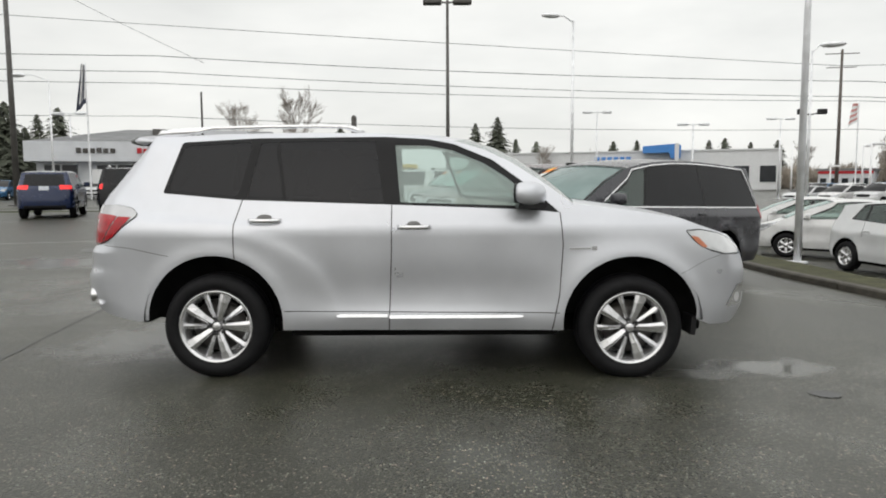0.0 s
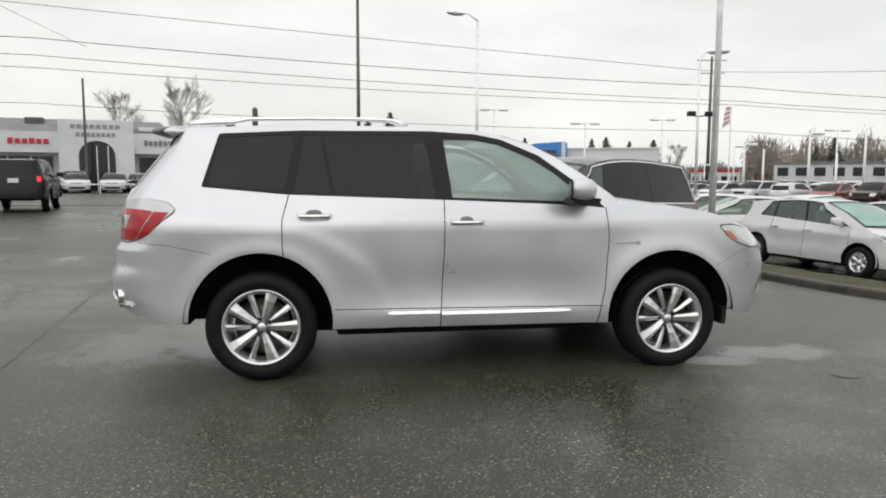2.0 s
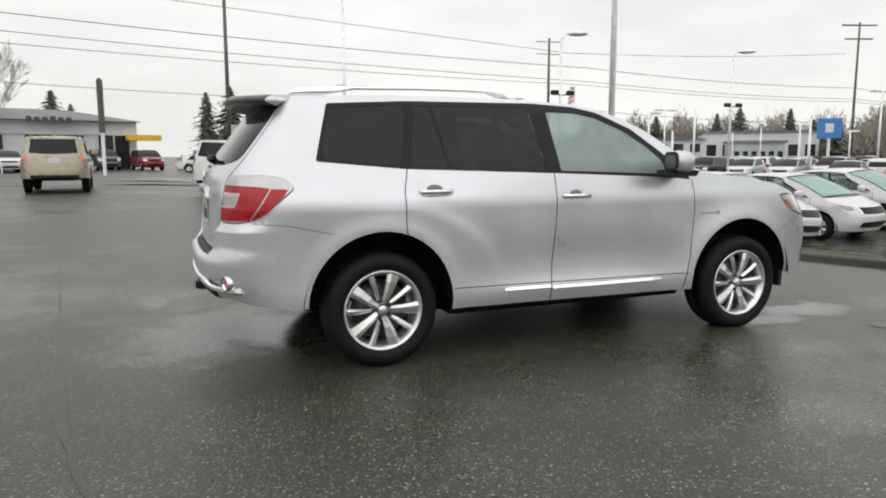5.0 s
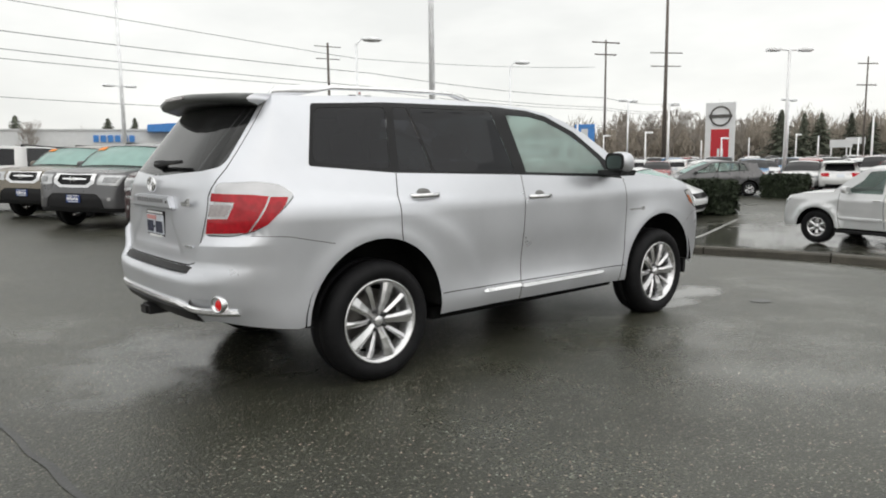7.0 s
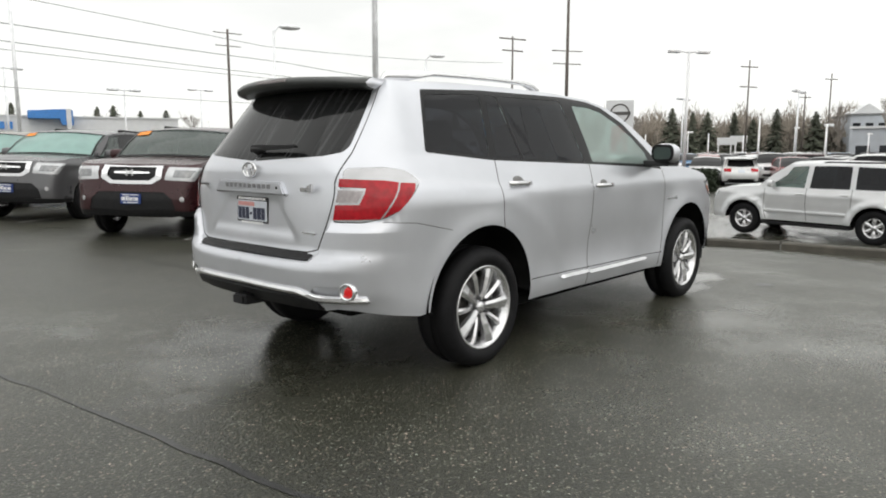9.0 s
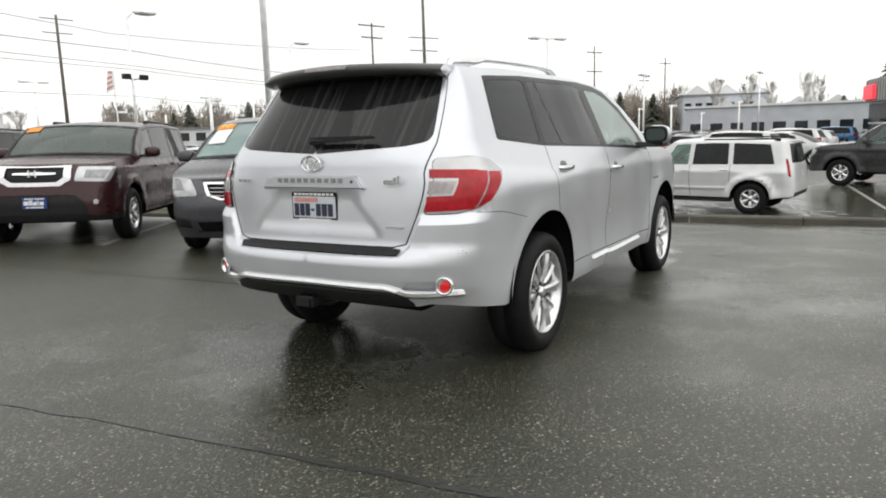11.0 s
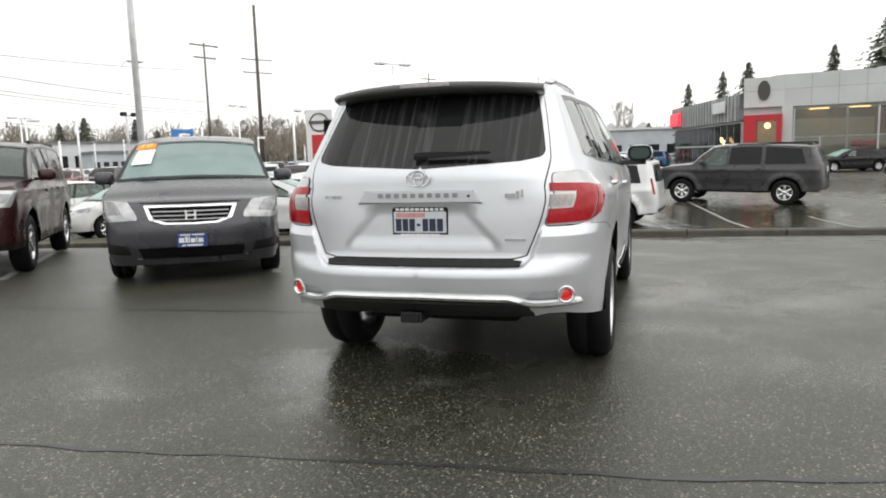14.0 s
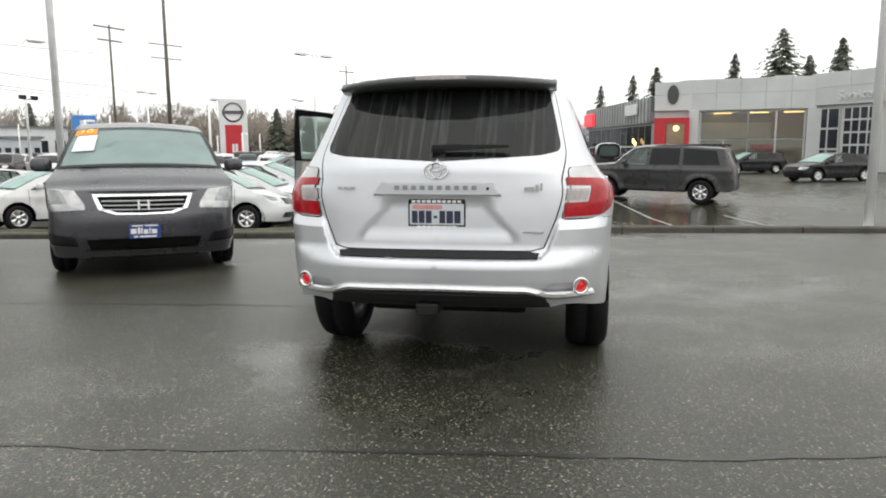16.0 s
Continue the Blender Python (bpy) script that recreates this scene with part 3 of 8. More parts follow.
# ---- the silver SUV ----
def silver_suv():
    root = tagged(new("suv"), "clean silver mid-size hybrid SUV with dark rear windows on wet asphalt", "car")
    hr, hf, zr, zf, arch_r = -1.42, 1.39, 0.360, 0.342, 0.458

    def dent(x, z):
        d = 0.0 * x
        for hx, hz in ((hr, zr), (hf, zf)):
            r = np.hypot(x - hx, z - hz - 0.02)
            d = d + 0.013 * np.exp(-((r - 0.46) / 0.075) ** 2) * (z > 0.2)
        mid = np.clip(1 - ((x - 0.0) / 1.05) ** 2, 0, 1)
        d = d - 0.017 * mid * np.exp(-((z - 0.60) / 0.14) ** 2)
        d = d + 0.014 * mid * np.exp(-((z - 0.40) / 0.06) ** 2)
        dx, dz = x - hr, z - zr
        e = np.sqrt((np.maximum(dx, 0) / 0.84) ** 2 + (dz / (0.655 + 0.13 * np.clip(-dx, 0, 0.7))) ** 2)
        d = d + 0.012 / (1 + np.exp(-np.clip((1 - e) / 0.030, -30, 30))) * np.clip((dx + 1.0) / 0.5, 0, 1)
        dx, dz = x - hf, z - zf
        e = np.sqrt((np.minimum(dx, 0) / 0.60) ** 2 + (dz / 0.60) ** 2)
        d = d + 0.012 / (1 + np.exp(-np.clip((1 - e) / 0.06, -30, 30)))
        crease = 1.052 + 0.055 * np.clip((-x - 1.2) / 0.7, 0, 1)
        d = d + 0.016 / (1 + np.exp(np.clip((z - crease) / 0.009, -30, 30))) * np.clip((-x - 0.65) / 0.65, 0, 1) * np.clip((z - 0.56) / 0.40, 0, 1)
        g = np.clip((z - 1.05) / 0.2, 0, 1)
        d = d + 0.014 * g * (x > -0.8) * np.clip((x + 0.8) / 0.4, 0, 1) - 0.032 * g * np.clip((-0.6 - x) / 1.2, 0, 1)
        return d

    def tail_dent(y, z):
        half = 0.28 + (1.015 - z) / 0.205 * 0.14
        d = np.minimum(np.minimum((half - np.abs(y)) / 0.055, (1.045 - z) / 0.05), (z - 0.80) / 0.06)
        # bumper with a shelf under the tailgate and two horns that rise to the lamps
        a = np.abs(y)
        inner = np.interp(z, [0.69, 0.75, 0.90], [0.53, 0.585, 0.634])
        horn = np.maximum(np.clip((a - inner) / 0.022, 0, 1), np.clip((0.702 - z) / 0.012, 0, 1))
        horn = horn * np.clip((0.906 - z) / 0.050, 0, 1) * np.interp(z, [0.49, 0.53, 0.70], [0.0, 0.45, 1.0])
        bow = np.clip((0.70 - z) / 0.02, 0, 1) * np.clip((z - 0.46) / 0.06, 0, 1) * np.clip(1 - (a / 0.75) ** 2, 0, 1)
        return 0.013 * np.clip(d, 0, 1) - 0.036 * horn - 0.014 * bow

    s = Shell(-2.42, 2.33, 0.945, 0.62, 0.75, 3.6,
              [(0.25, 0.875), (0.34, 0.905), (0.45, 0.916), (0.60, 0.924), (0.85, 0.934), (0.99, 0.939), (1.03, 0.934), (1.12, 0.903), (1.20, 0.872), (1.60, 0.705), (1.66, 0.655), (1.70, 0.60)],
              [(0.30, 0.14), (0.40, 0.06), (0.48, 0.015), (0.56, 0.0), (0.66, 0.002), (0.695, 0.006), (0.735, 0.036), (0.95, 0.045), (1.16, 0.06), (1.24, 0.10), (1.60, 0.375), (1.66, 0.44)],
              [(0.25, -0.14), (0.36, -0.055), (0.46, -0.008), (0.70, 0.0), (0.85, -0.05), (0.97, -0.16), (1.1, -0.3), (1.7, -0.9)], dent, tail_dent, 0.025, 0.02)
    ux = s.ux

    def ty(y, z):
        return (s.uy(y, z), z)

    roof_edge = [(0.20, 1.605), (0.0, 1.638), (-0.4, 1.662), (-0.9, 1.67), (-1.4, 1.665), (-1.7, 1.65), (ux(-1.95), 1.645), (ux(-2.2), 1.64), (s.lo, 1.64)]
    pillar = [(0.99, 1.175), (0.90, 1.245), (0.76, 1.345), (0.58, 1.46), (0.40, 1.545), (0.20, 1.605)]
    hood = [(s.hi, 0.90), (ux(2.30), 0.92), (ux(2.18), 0.965), (2.0, 1.015), (1.80, 1.062), (1.42, 1.122), (1.05, 1.165), (0.99, 1.175)]
    bottom = [(s.lo, 0.43), ty(-0.60, 0.435), ty(-0.68, 0.452), (ux(-2.30), 0.448), (ux(-2.12), 0.412), (ux(-1.95), 0.388)] + [q for q in arch(hr, zr + 0.022, arch_r, 0.325, 1.0, 22) if q[0] > hr or q[1] > 0.37] + \
        [q for q in arch(hf, zf + 0.022, arch_r, 0.315, 1.0, 22) if q[0] < hf or q[1] > 0.352] + [(ux(1.98), 0.345), (ux(2.2), 0.335), (s.hi, 0.31)]
    outline = bottom + hood + pillar[1:] + roof_edge[1:]

    front_door = [(-0.25, 0.27), (0.85, 0.27), (0.905, 0.56), (0.925, 0.9), (0.905, 1.118), (0.69, 1.315), (0.46, 1.485), (0.19, 1.595), (-0.245, 1.645), (-0.225, 0.87)]
    rear_door = [(-0.25, 0.27), (-0.225, 0.87), (-0.245, 1.645), (-1.165, 1.64), (-1.235, 1.21), (-1.277, 1.05), (-1.277, 0.86), (-1.26, 0.75), (-1.0, 0.50), (-0.97, 0.27)]
    gate = [(s.lo, 0.738), ty(-0.50, 0.738), ty(-0.567, 0.755), ty(-0.622, 0.9), ty(-0.655, 1.10), ty(-0.70, 1.25), ty(-0.625, 1.60), ty(-0.60, 1.66), (s.lo, 1.66)]
    gate_line = [(s.lo, 0.738), ty(-0.50, 0.738), ty(-0.567, 0.755), ty(-0.622, 0.9), ty(-0.655, 1.10), ty(-0.70, 1.25), ty(-0.625, 1.60)]
    zones = [("front_door", front_door), ("rear_door", rear_door), ("tailgate", gate)]

    ui = s.uy(-0.655, 1.0)
    lamp = rounded([(-1.935, 1.108), (-2.0, 1.158), (ux(-2.14), 1.176), ty(-0.70, 1.170), ty(-0.648, 0.905), (ux(-2.28), 0.905), (ux(-2.17), 0.935)], 0.03)

    def tl(pts):
        return [(ui - 0.04 + a * 1.14, b) if a > 0.02 else (s.uy(-0.652 - (b - 0.905) * 0.12, b) + 0.005, b) for a, b in pts]
    glass_rear = rounded([(s.lo, 1.205), ty(-0.55, 1.235), ty(-0.655, 1.255), ty(-0.672, 1.285), ty(-0.60, 1.595), (s.lo, 1.615)], 0.02)
    valance = [(s.lo, 0.30), ty(-0.61, 0.30), ty(-0.605, 0.455), ty(-0.56, 0.503), ty(-0.50, 0.523), (s.lo, 0.525)]
    pocket = rounded([ty(-0.565, 0.535), ty(-0.60, 0.572), ty(-0.735, 0.574), ty(-0.735, 0.532), ty(-0.64, 0.524)], 0.012)
    uf = s.uy(-0.762, 0.553)
    head_lamp = rounded([(1.775, 0.990), (1.93, 0.997), (ux(2.12), 0.968), (ux(2.22), 0.92), (ux(2.24), 0.82), (ux(2.05), 0.828), (1.93, 0.862), (1.84, 0.918)], 0.02)
    skins = [
        ("pocket", pocket, 0.0),
        ("red", tl([(0, 1.120), (0.30, 1.108), (0.37, 1.098), (0.255, 0.923), (0, 0.914), (0, 0.990), (0.16, 0.993), (0.20, 1.074), (0, 1.080)]), 0.010),
        ("red", tl([(0.379, 1.096), (0.470, 1.092), (0.445, 1.058), (0.345, 0.960), (0.266, 0.926)]), 0.010),
        ("smoke", tl([(0, 1.064), (0.186, 1.060), (0.15, 1.003), (0, 1.002)]), 0.008),
        ("clear", lamp, 0.007),
        ("gap", strip(lamp + lamp[:1], 0.009), 0.0),
        ("step_pad", [(s.lo, 0.697), (s.lo, 0.733), ty(-0.50, 0.733), ty(-0.545, 0.728), ty(-0.535, 0.698)], 0.004),
        ("black", valance, 0.0),
        ("glass_back", glass_rear, -0.002),
        ("glass_dark", rounded([(-1.758, 1.275), (-1.672, 1.580), (-1.19, 1.606), (-1.268, 1.228)], 0.05), -0.003),
        ("glass_dark", rounded([(-1.205, 1.226), (-1.135, 1.600), (-1.035, 1.604), (-0.962, 1.215)], 0.012), -0.003),
        ("glass_dark2", rounded([(-0.938, 1.213), (-1.012, 1.604), (-0.345, 1.607), (-0.275, 1.19)], 0.015), -0.003),
        ("glass_front", rounded([(-0.205, 1.578), (-0.165, 1.188), (0.715, 1.158), (0.66, 1.262), (0.55, 1.355), (0.40, 1.45), (0.18, 1.542), (0.02, 1.572)], 0.012), -0.003),
        ("trim", rounded([(-1.79, 1.255), (-1.688, 1.606), (-1.17, 1.632), (-0.28, 1.636), (0.02, 1.618), (0.20, 1.582), (0.46, 1.472), (0.69, 1.302), (0.905, 1.115), (0.70, 1.135), (-0.22, 1.172), (-1.25, 1.207)], 0.02), -0.001),
        ("gap", strip(thin_out([(-1.235, 1.21), (-1.277, 1.05), (-1.277, 0.86), (-1.262, 0.76)], 0.06), 0.007), 0.0),
        ("gap", strip(thin_out([(-0.222, 1.18), (-0.225, 0.87), (-0.25, 0.27)], 0.06), 0.007), 0.0),
        ("gap", strip([(0.905, 1.118), (0.925, 0.9), (0.905, 0.56), (0.85, 0.27)], 0.007), 0.0),
        ("gap", strip([(-0.952, 0.457), (-0.2, 0.448), (0.905, 0.437)], 0.006), 0.0),
        ("gap", strip([(ux(-2.2), 0.905), (-2.0, 0.893), (-1.72, 0.835)], 0.0032), 0.0),
        ("gap", strip([(ux(2.05), 0.83), (1.9, 0.79), (1.72, 0.70)], 0.0022), 0.0),
        ("gap", strip(gate_line, 0.008), 0.0),
        ("amber", rounded([(1.815, 0.957), (1.880, 0.946), (ux(1.935), 0.880), (1.895, 0.874), (1.845, 0.915)], 0.012), 0.005),
        ("gap", strip(head_lamp + head_lamp[:1], 0.009), 0.0),
        ("lamp", head_lamp, 0.003),
        ("fog_front", disc((ux(2.155), 0.525), 0.034), 0.004), ("fog_ring", rounded([(ux(2.06), 0.468), (ux(2.20), 0.470), (ux(2.235), 0.61), (ux(2.15), 0.612)], 0.02), 0.004),
        ("grille", [(s.hi, 0.88), (s.uy(-0.5, 0.85, True), 0.86), (s.uy(-0.45, 0.7, True), 0.70), (s.hi, 0.68)], -0.01),
        ("intake", [(s.hi, 0.52), (s.uy(-0.5, 0.5, True), 0.52), (s.uy(-0.5, 0.36, True), 0.36), (s.hi, 0.34)], -0.01),
    ]
    fine = [ty(-y_, z_) for z_ in (0.686, 0.693, 0.700, 0.712, 0.724, 0.734, 0.742) for y_ in np.arange(0.012, 0.70, 0.026)]
    fine += [ty(-(inner_ + o_), z_) for z_, inner_ in zip(np.linspace(0.70, 0.90, 9), np.interp(np.linspace(0.70, 0.90, 9), [0.69, 0.75, 0.90], [0.53, 0.585, 0.634])) for o_ in (-0.008, 0.002, 0.012, 0.023, 0.034)]
    fine += [(u_, z_) for z_ in (0.850, 0.857, 0.872, 0.888, 0.902) for u_ in np.arange(s.uy(-0.63, 0.89), ux(-2.05), 0.022)]
    fine += [(x_, 1.052 + 0.055 * min(1.0, max(0.0, (-x_ - 1.2) / 0.7)) + o_) for o_ in (-0.034, -0.018, -0.008, 0.003, 0.015, 0.032) for x_ in np.arange(-1.90, -0.62, 0.040)]
    pieces = skin(s, outline, zones, skins, 0.045, fine)
    mats = {"paint": M["silver"], "gap": M["gap"], "trim": M["gloss_black"], "glass_dark": M["dark_glass"], "glass_dark2": M["dark_glass"], "glass_front": M["green_glass"],
            "glass_back": M["rear_glass"], "red": M["red"], "smoke": M["smoke"], "clear": M["clear"], "black": M["black"],
            "bright": M["bright"], "lamp": M["lamp"], "amber": M["amber"], "step_pad": M["black"], "fog_front": M["lamp"], "fog_ring": M["bright"], "grille": M["black"], "intake": M["black"]}
    names = {"glass_dark": "window", "glass_dark2": "window", "glass_front": "window", "glass_back": "rear_window", "red": "red_lens", "smoke": "grey_lens", "clear": "tail_lamp",
             "black": "black_trim", "bright": "chrome_garnish", "lamp": "headlamp", "amber": "turn_lens", "trim": "window_trim", "step_pad": "step_pad", "fog_front": "fog_lamp", "fog_ring": "fog_lamp_ring", "grille": "grille", "intake": "lower_intake"}

    def body_piece(name, zone, both, parent, side=None):
        a = [pieces.get((zone, k)) for k in ("paint", "gap")]
        v, n, f, slot = [], [], [], []
        for i, p in enumerate(a):
            if p is None:
                continue
            for q in ([p, mirrored(p)] if both else [p if side > 0 else mirrored(p)]):
                f += [tuple(int(k) + len(v) for k in t) for t in q[2]]
                v += [tuple(t) for t in q[0]]
                n += [tuple(t) for t in q[1]]
                slot += [i] * len(q[2])
        v, n, f, slot = weld(v, n, f, slot)
        return mesh_part(name, v, f, [M["silver"], M["gap"]], parent, "", n, True, slot)

    body = body_piece("body", "body", True, root)
    tailgate = body_piece("tailgate", "tailgate", True, root)
    doors = {}
    for side in (1, -1):
        for z in ("front_door", "rear_door"):
            doors[z, side] = body_piece(z, z, False, root, side)
    for (zone, k), p in pieces.items():
        if k in ("paint", "gap", "pocket"):
            continue
        if zone == "tailgate" or (zone == "body" and k in ("black", "step_pad", "intake", "grille")):
            q = joined(p, mirrored(p))
            mesh_part(names[k], q[0], q[2], mats[k], tailgate if zone == "tailgate" else body, "", q[1])
            continue
        for side in (1, -1):
            for one in islands(p) if k == "trim" else [p]:
                q = one if side > 0 else mirrored(one)
                mesh_part(names[k], q[0], q[2], mats[k], doors.get((zone, side), body), "", q[1])

    # lids and sheets
    v, f = bridge(s, thin_out(hood[::-1], 0.08), (0.10, 0.0), (0.020, 0.0))
    mesh_part("hood", v, f, M["silver"], root)
    v, f = bridge(s, thin_out(pillar, 0.08), (0.10, 0.13), (0.020, 0.040))
    mesh_part("windshield", v, f, M["green_glass"], root)
    v, f = bridge(s, thin_out(roof_edge, 0.08), (0.13, 0.0), (0.040, 0.0))
    mesh_part("roof", v, f, M["silver"], root)

    # door handles with their cups
    for side in (1, -1):
        for z, x, h in (("rear_door", -1.07, 1.068), ("front_door", -0.07, 1.022)):
            y = float(-s.at(x, h)[1])
            bm = bmesh.new()
            pts = [(-0.115, 0.004), (-0.095, 0.024), (-0.05, 0.034), (0.03, 0.034), (0.085, 0.026), (0.112, 0.004)]
            rows = []
            for px, py in pts:
                rows.append([bm.verts.new((x + px, -side * (y + py + oy * (0.3 if abs(px) > 0.09 else 1)), h + oz)) for oy, oz in
                             ((0.006, 0.0), (0.004, 0.013), (-0.010, 0.016), (-0.012, -0.014), (0.003, -0.013))])
            for r0, r1 in zip(rows, rows[1:]):
                for j in range(5):
                    bm.faces.new((r0[j], r0[(j + 1) % 5], r1[(j + 1) % 5], r1[j]))
            bm.faces.new(rows[0])
            bm.faces.new(rows[-1][::-1])
            bmesh.ops.recalc_face_normals(bm, faces=bm.faces)
            part("handle", bm, M["chrome"], doors[z, side], "chrome pull handle", True)
            part("handle_cup", ball((x - 0.005, -side * (y - 0.018), h + 0.008), (0.062, 0.024, 0.036)), M["dash"], doors[z, side], "", True)

    # bright strips along the sills
    for side in (1, -1):
        for z, a, b, zc in (("rear_door", -0.60, -0.256, 0.420), ("front_door", -0.244, 0.66, 0.411)):
            pts, xs = [], np.linspace(a, b, 12)
            bm, rows = bmesh.new(), []
            for x in xs:
                e = 0.5 if (z == "rear_door" and x < a + 0.03) or (z == "front_door" and x > b - 0.03) else 1.0
                row = []
                for dz, o in ((0.020, 0.002), (0.017, 0.009), (-0.004, 0.022), (-0.014, 0.002)):
                    p = s.at(x, zc + dz * e)
                    row.append(bm.verts.new((p[0], side * (p[1] - o * e), p[2])))
                rows.append(row)
            for r0, r1 in zip(rows, rows[1:]):
                for j in range(3):
                    bm.faces.new((r0[j], r0[j + 1], r1[j + 1], r1[j]))
            bmesh.ops.recalc_face_normals(bm, faces=bm.faces)
            part("sill_strip", bm, M["chrome"], doors[z, side], "bright metal strip")

    # mirrors
    for side in (1, -1):
        d = doors["front_door", side]
        bm = bmesh.new()
        bmesh.ops.create_uvsphere(bm, u_segments=24, v_segments=14, radius=1)
        for q in bm.verts:
            x, y, z = q.co
            k = lambda t: math.copysign(abs(t) ** 0.74, t)
            q.co = (0.69 + 0.095 * k(x) - 0.03 * side * y, -side * (1.045 + 0.115 * k(y)), 1.245 + 0.075 * k(z) - 0.01 * x)
            back = 0.632 - 0.26 * (abs(q.co.y) - 0.93)
            q.co.x = max(q.co.x - 0.20 * (abs(q.co.y) - 1.045), back)
        m = part("mirror", bm, M["silver"], d, "silver mirror housing", True)
        def swing(bm):
            for q in bm.verts:
                q.co.x += 0.014 - 0.26 * (abs(q.co.y) - 0.93)
            return bm
        part("mirror_glass", swing(slab(rounded([(side * -0.968, 1.198), (side * -1.128, 1.200), (side * -1.128, 1.292), (side * -0.968, 1.292)], 0.042), "x", 0.611, 0.615)), M["mirror_face"], m)
        part("mirror_rim", swing(slab(rounded([(side * -0.946, 1.182), (side * -1.150, 1.184), (side * -1.150, 1.312), (side * -0.946, 1.312)], 0.058), "x", 0.613, 0.622)), M["black"], m)
        part("mirror_foot", slab(rounded([(0.60, 1.145), (0.78, 1.145), (0.80, 1.185), (0.62, 1.19)], 0.015), "y", -side * 0.865, -side * 1.10), M["black"], m)

    # wheels, linings, floor
    made = wheel_meshes(0.357, 0.249, 0.245, 10)
    fit_wheels(root, made, [(hr, 0.815, zr - 0.008), (hf, 0.815, zf - 0.012)], M["alloy"])
    wells(root, (hr, hf), (zr + 0.022, zf + 0.022), arch_r, 0.93, 0.67, 0.39)
    part("underbody", box((-1.1, -0.55, 0.235), (2.0, 0.55, 0.36), 0.03), M["under"], root)
    part("underbody", box((-2.05, -0.46, 0.325), (-1.1, 0.46, 0.43), 0.03), M["under"], root)
    part("underbody", box((-0.94, -0.80, 0.255), (0.92, 0.80, 0.345), 0.03), M["under"], root)
    part("tow_bar", add_box(box((-2.44, -0.015, 0.395), (-2.20, 0.105, 0.455), 0.01), (-2.455, 0.0, 0.402), (-2.40, 0.09, 0.445)), M["black"], root)
    for side in (1, -1):
        part("mud_flap", slab([(hf + 0.415, 0.275), (hf + 0.42, 0.40), (hf + 0.455, 0.40), (hf + 0.447, 0.275)], "y", -side * 0.72, -side * 0.90), M["black"], root)

    # roof rails
    for side in (1, -1):
        rows, bm = [], bmesh.new()
        for i, (x, up) in enumerate([(-1.90, 0.004), (-1.865, 0.044), (-1.72, 0.050), (-1.50, 0.046), (-1.1, 0.044), (-0.75, 0.044), (-0.58, 0.042), (-0.50, 0.034), (-0.43, 0.002)]):
            z = float(np.interp(x, [-1.83, -1.4, -0.9, -0.2], [1.655, 1.682, 1.690, 1.682]))
            y = float(np.interp(x, [-1.83, -1.4, -0.2], [0.575, 0.585, 0.585]))
            low = z - 0.01 if i in (0, 1, 2, 7, 8) else z + up - 0.026
            rows.append([bm.verts.new((x, -side * (y + a), b)) for a, b in ((0.022, low), (0.020, z + up - 0.006), (0.0, z + up), (-0.018, z + up - 0.006), (-0.020, low))])
        for r0, r1 in zip(rows, rows[1:]):
            for j in range(5):
                bm.faces.new((r0[j], r0[(j + 1) % 5], r1[(j + 1) % 5], r1[j]))
        bm.faces.new(rows[0])
        bm.faces.new(rows[-1][::-1])
        bmesh.ops.recalc_face_normals(bm, faces=bm.faces)
        part("roof_rail", bm, M["bright"], root, "silver roof rail", True)

    # spoiler over the rear window
    rows, bm = [], bmesh.new()
    for y in np.linspace(-0.615, 0.615, 25):
        b = 1 - abs(y / 0.615) ** 5
        c = 1 - (y / 0.615) ** 2
        x1 = -2.095 - 0.105 * c - 0.02 * b + 0.05 * (1 - b)
        rows.append([bm.verts.new(p) for p in ((-1.86, y * 0.97, 1.652 + 0.038 * c), (-2.0, y, 1.648 + 0.036 * c), (x1 + 0.02, y, 1.638 + 0.030 * c), (x1, y, 1.622 + 0.026 * c),
                                               (x1 + 0.01, y, 1.604 + 0.018 * c), (x1 + 0.06, y, 1.590 + 0.018 * c), (-1.98, y * 0.98, 1.585 + 0.020 * c))])
    faces = []
    for r0, r1 in zip(rows, rows[1:]):
        for j in range(6):
            faces.append((bm.faces.new((r0[j], r0[j + 1], r1[j + 1], r1[j])), j))
    bm.faces.new(rows[0])
    bm.faces.new(rows[-1][::-1])
    for fc, j in faces:
        fc.material_index = 1 if j >= 1 else 0
    bmesh.ops.recalc_face_normals(bm, faces=bm.faces)
    sp = part("spoiler", bm, M["silver"], tailgate, "dark grey rear spoiler with a silver root", True)
    sp.data.materials.append(M["spoiler_dark"])
    part("brake_light", box((-2.222, -0.14, 1.640), (-2.205, 0.14, 1.660), 0.004), M["smoke"], sp, "narrow high brake light")

    # bright moulding and black bar along the foot of the rear bumper
    def sweep(name, ys, zs, section, mat, label):
        bm, rows = bmesh.new(), []
        for y, z in zip(ys, zs):
            row = []
            for dz, o in section:
                u = s.uy(y, z + dz)
                p, q = s.at(u, z + dz), s.normal(u, z + dz)
                p = p + q * o
                row.append(bm.verts.new((p[0], p[1] * (-1 if y > 0 else 1), p[2])))
            rows.append(row)
        for r0, r1 in zip(rows, rows[1:]):
            for j in range(len(section) - 1):
                bm.faces.new((r0[j], r0[j + 1], r1[j + 1], r1[j]))
        bm.faces.new(rows[0])
        bm.faces.new(rows[-1][::-1])
        bmesh.ops.recalc_face_normals(bm, faces=bm.faces)
        return part(name, bm, mat, body, label)
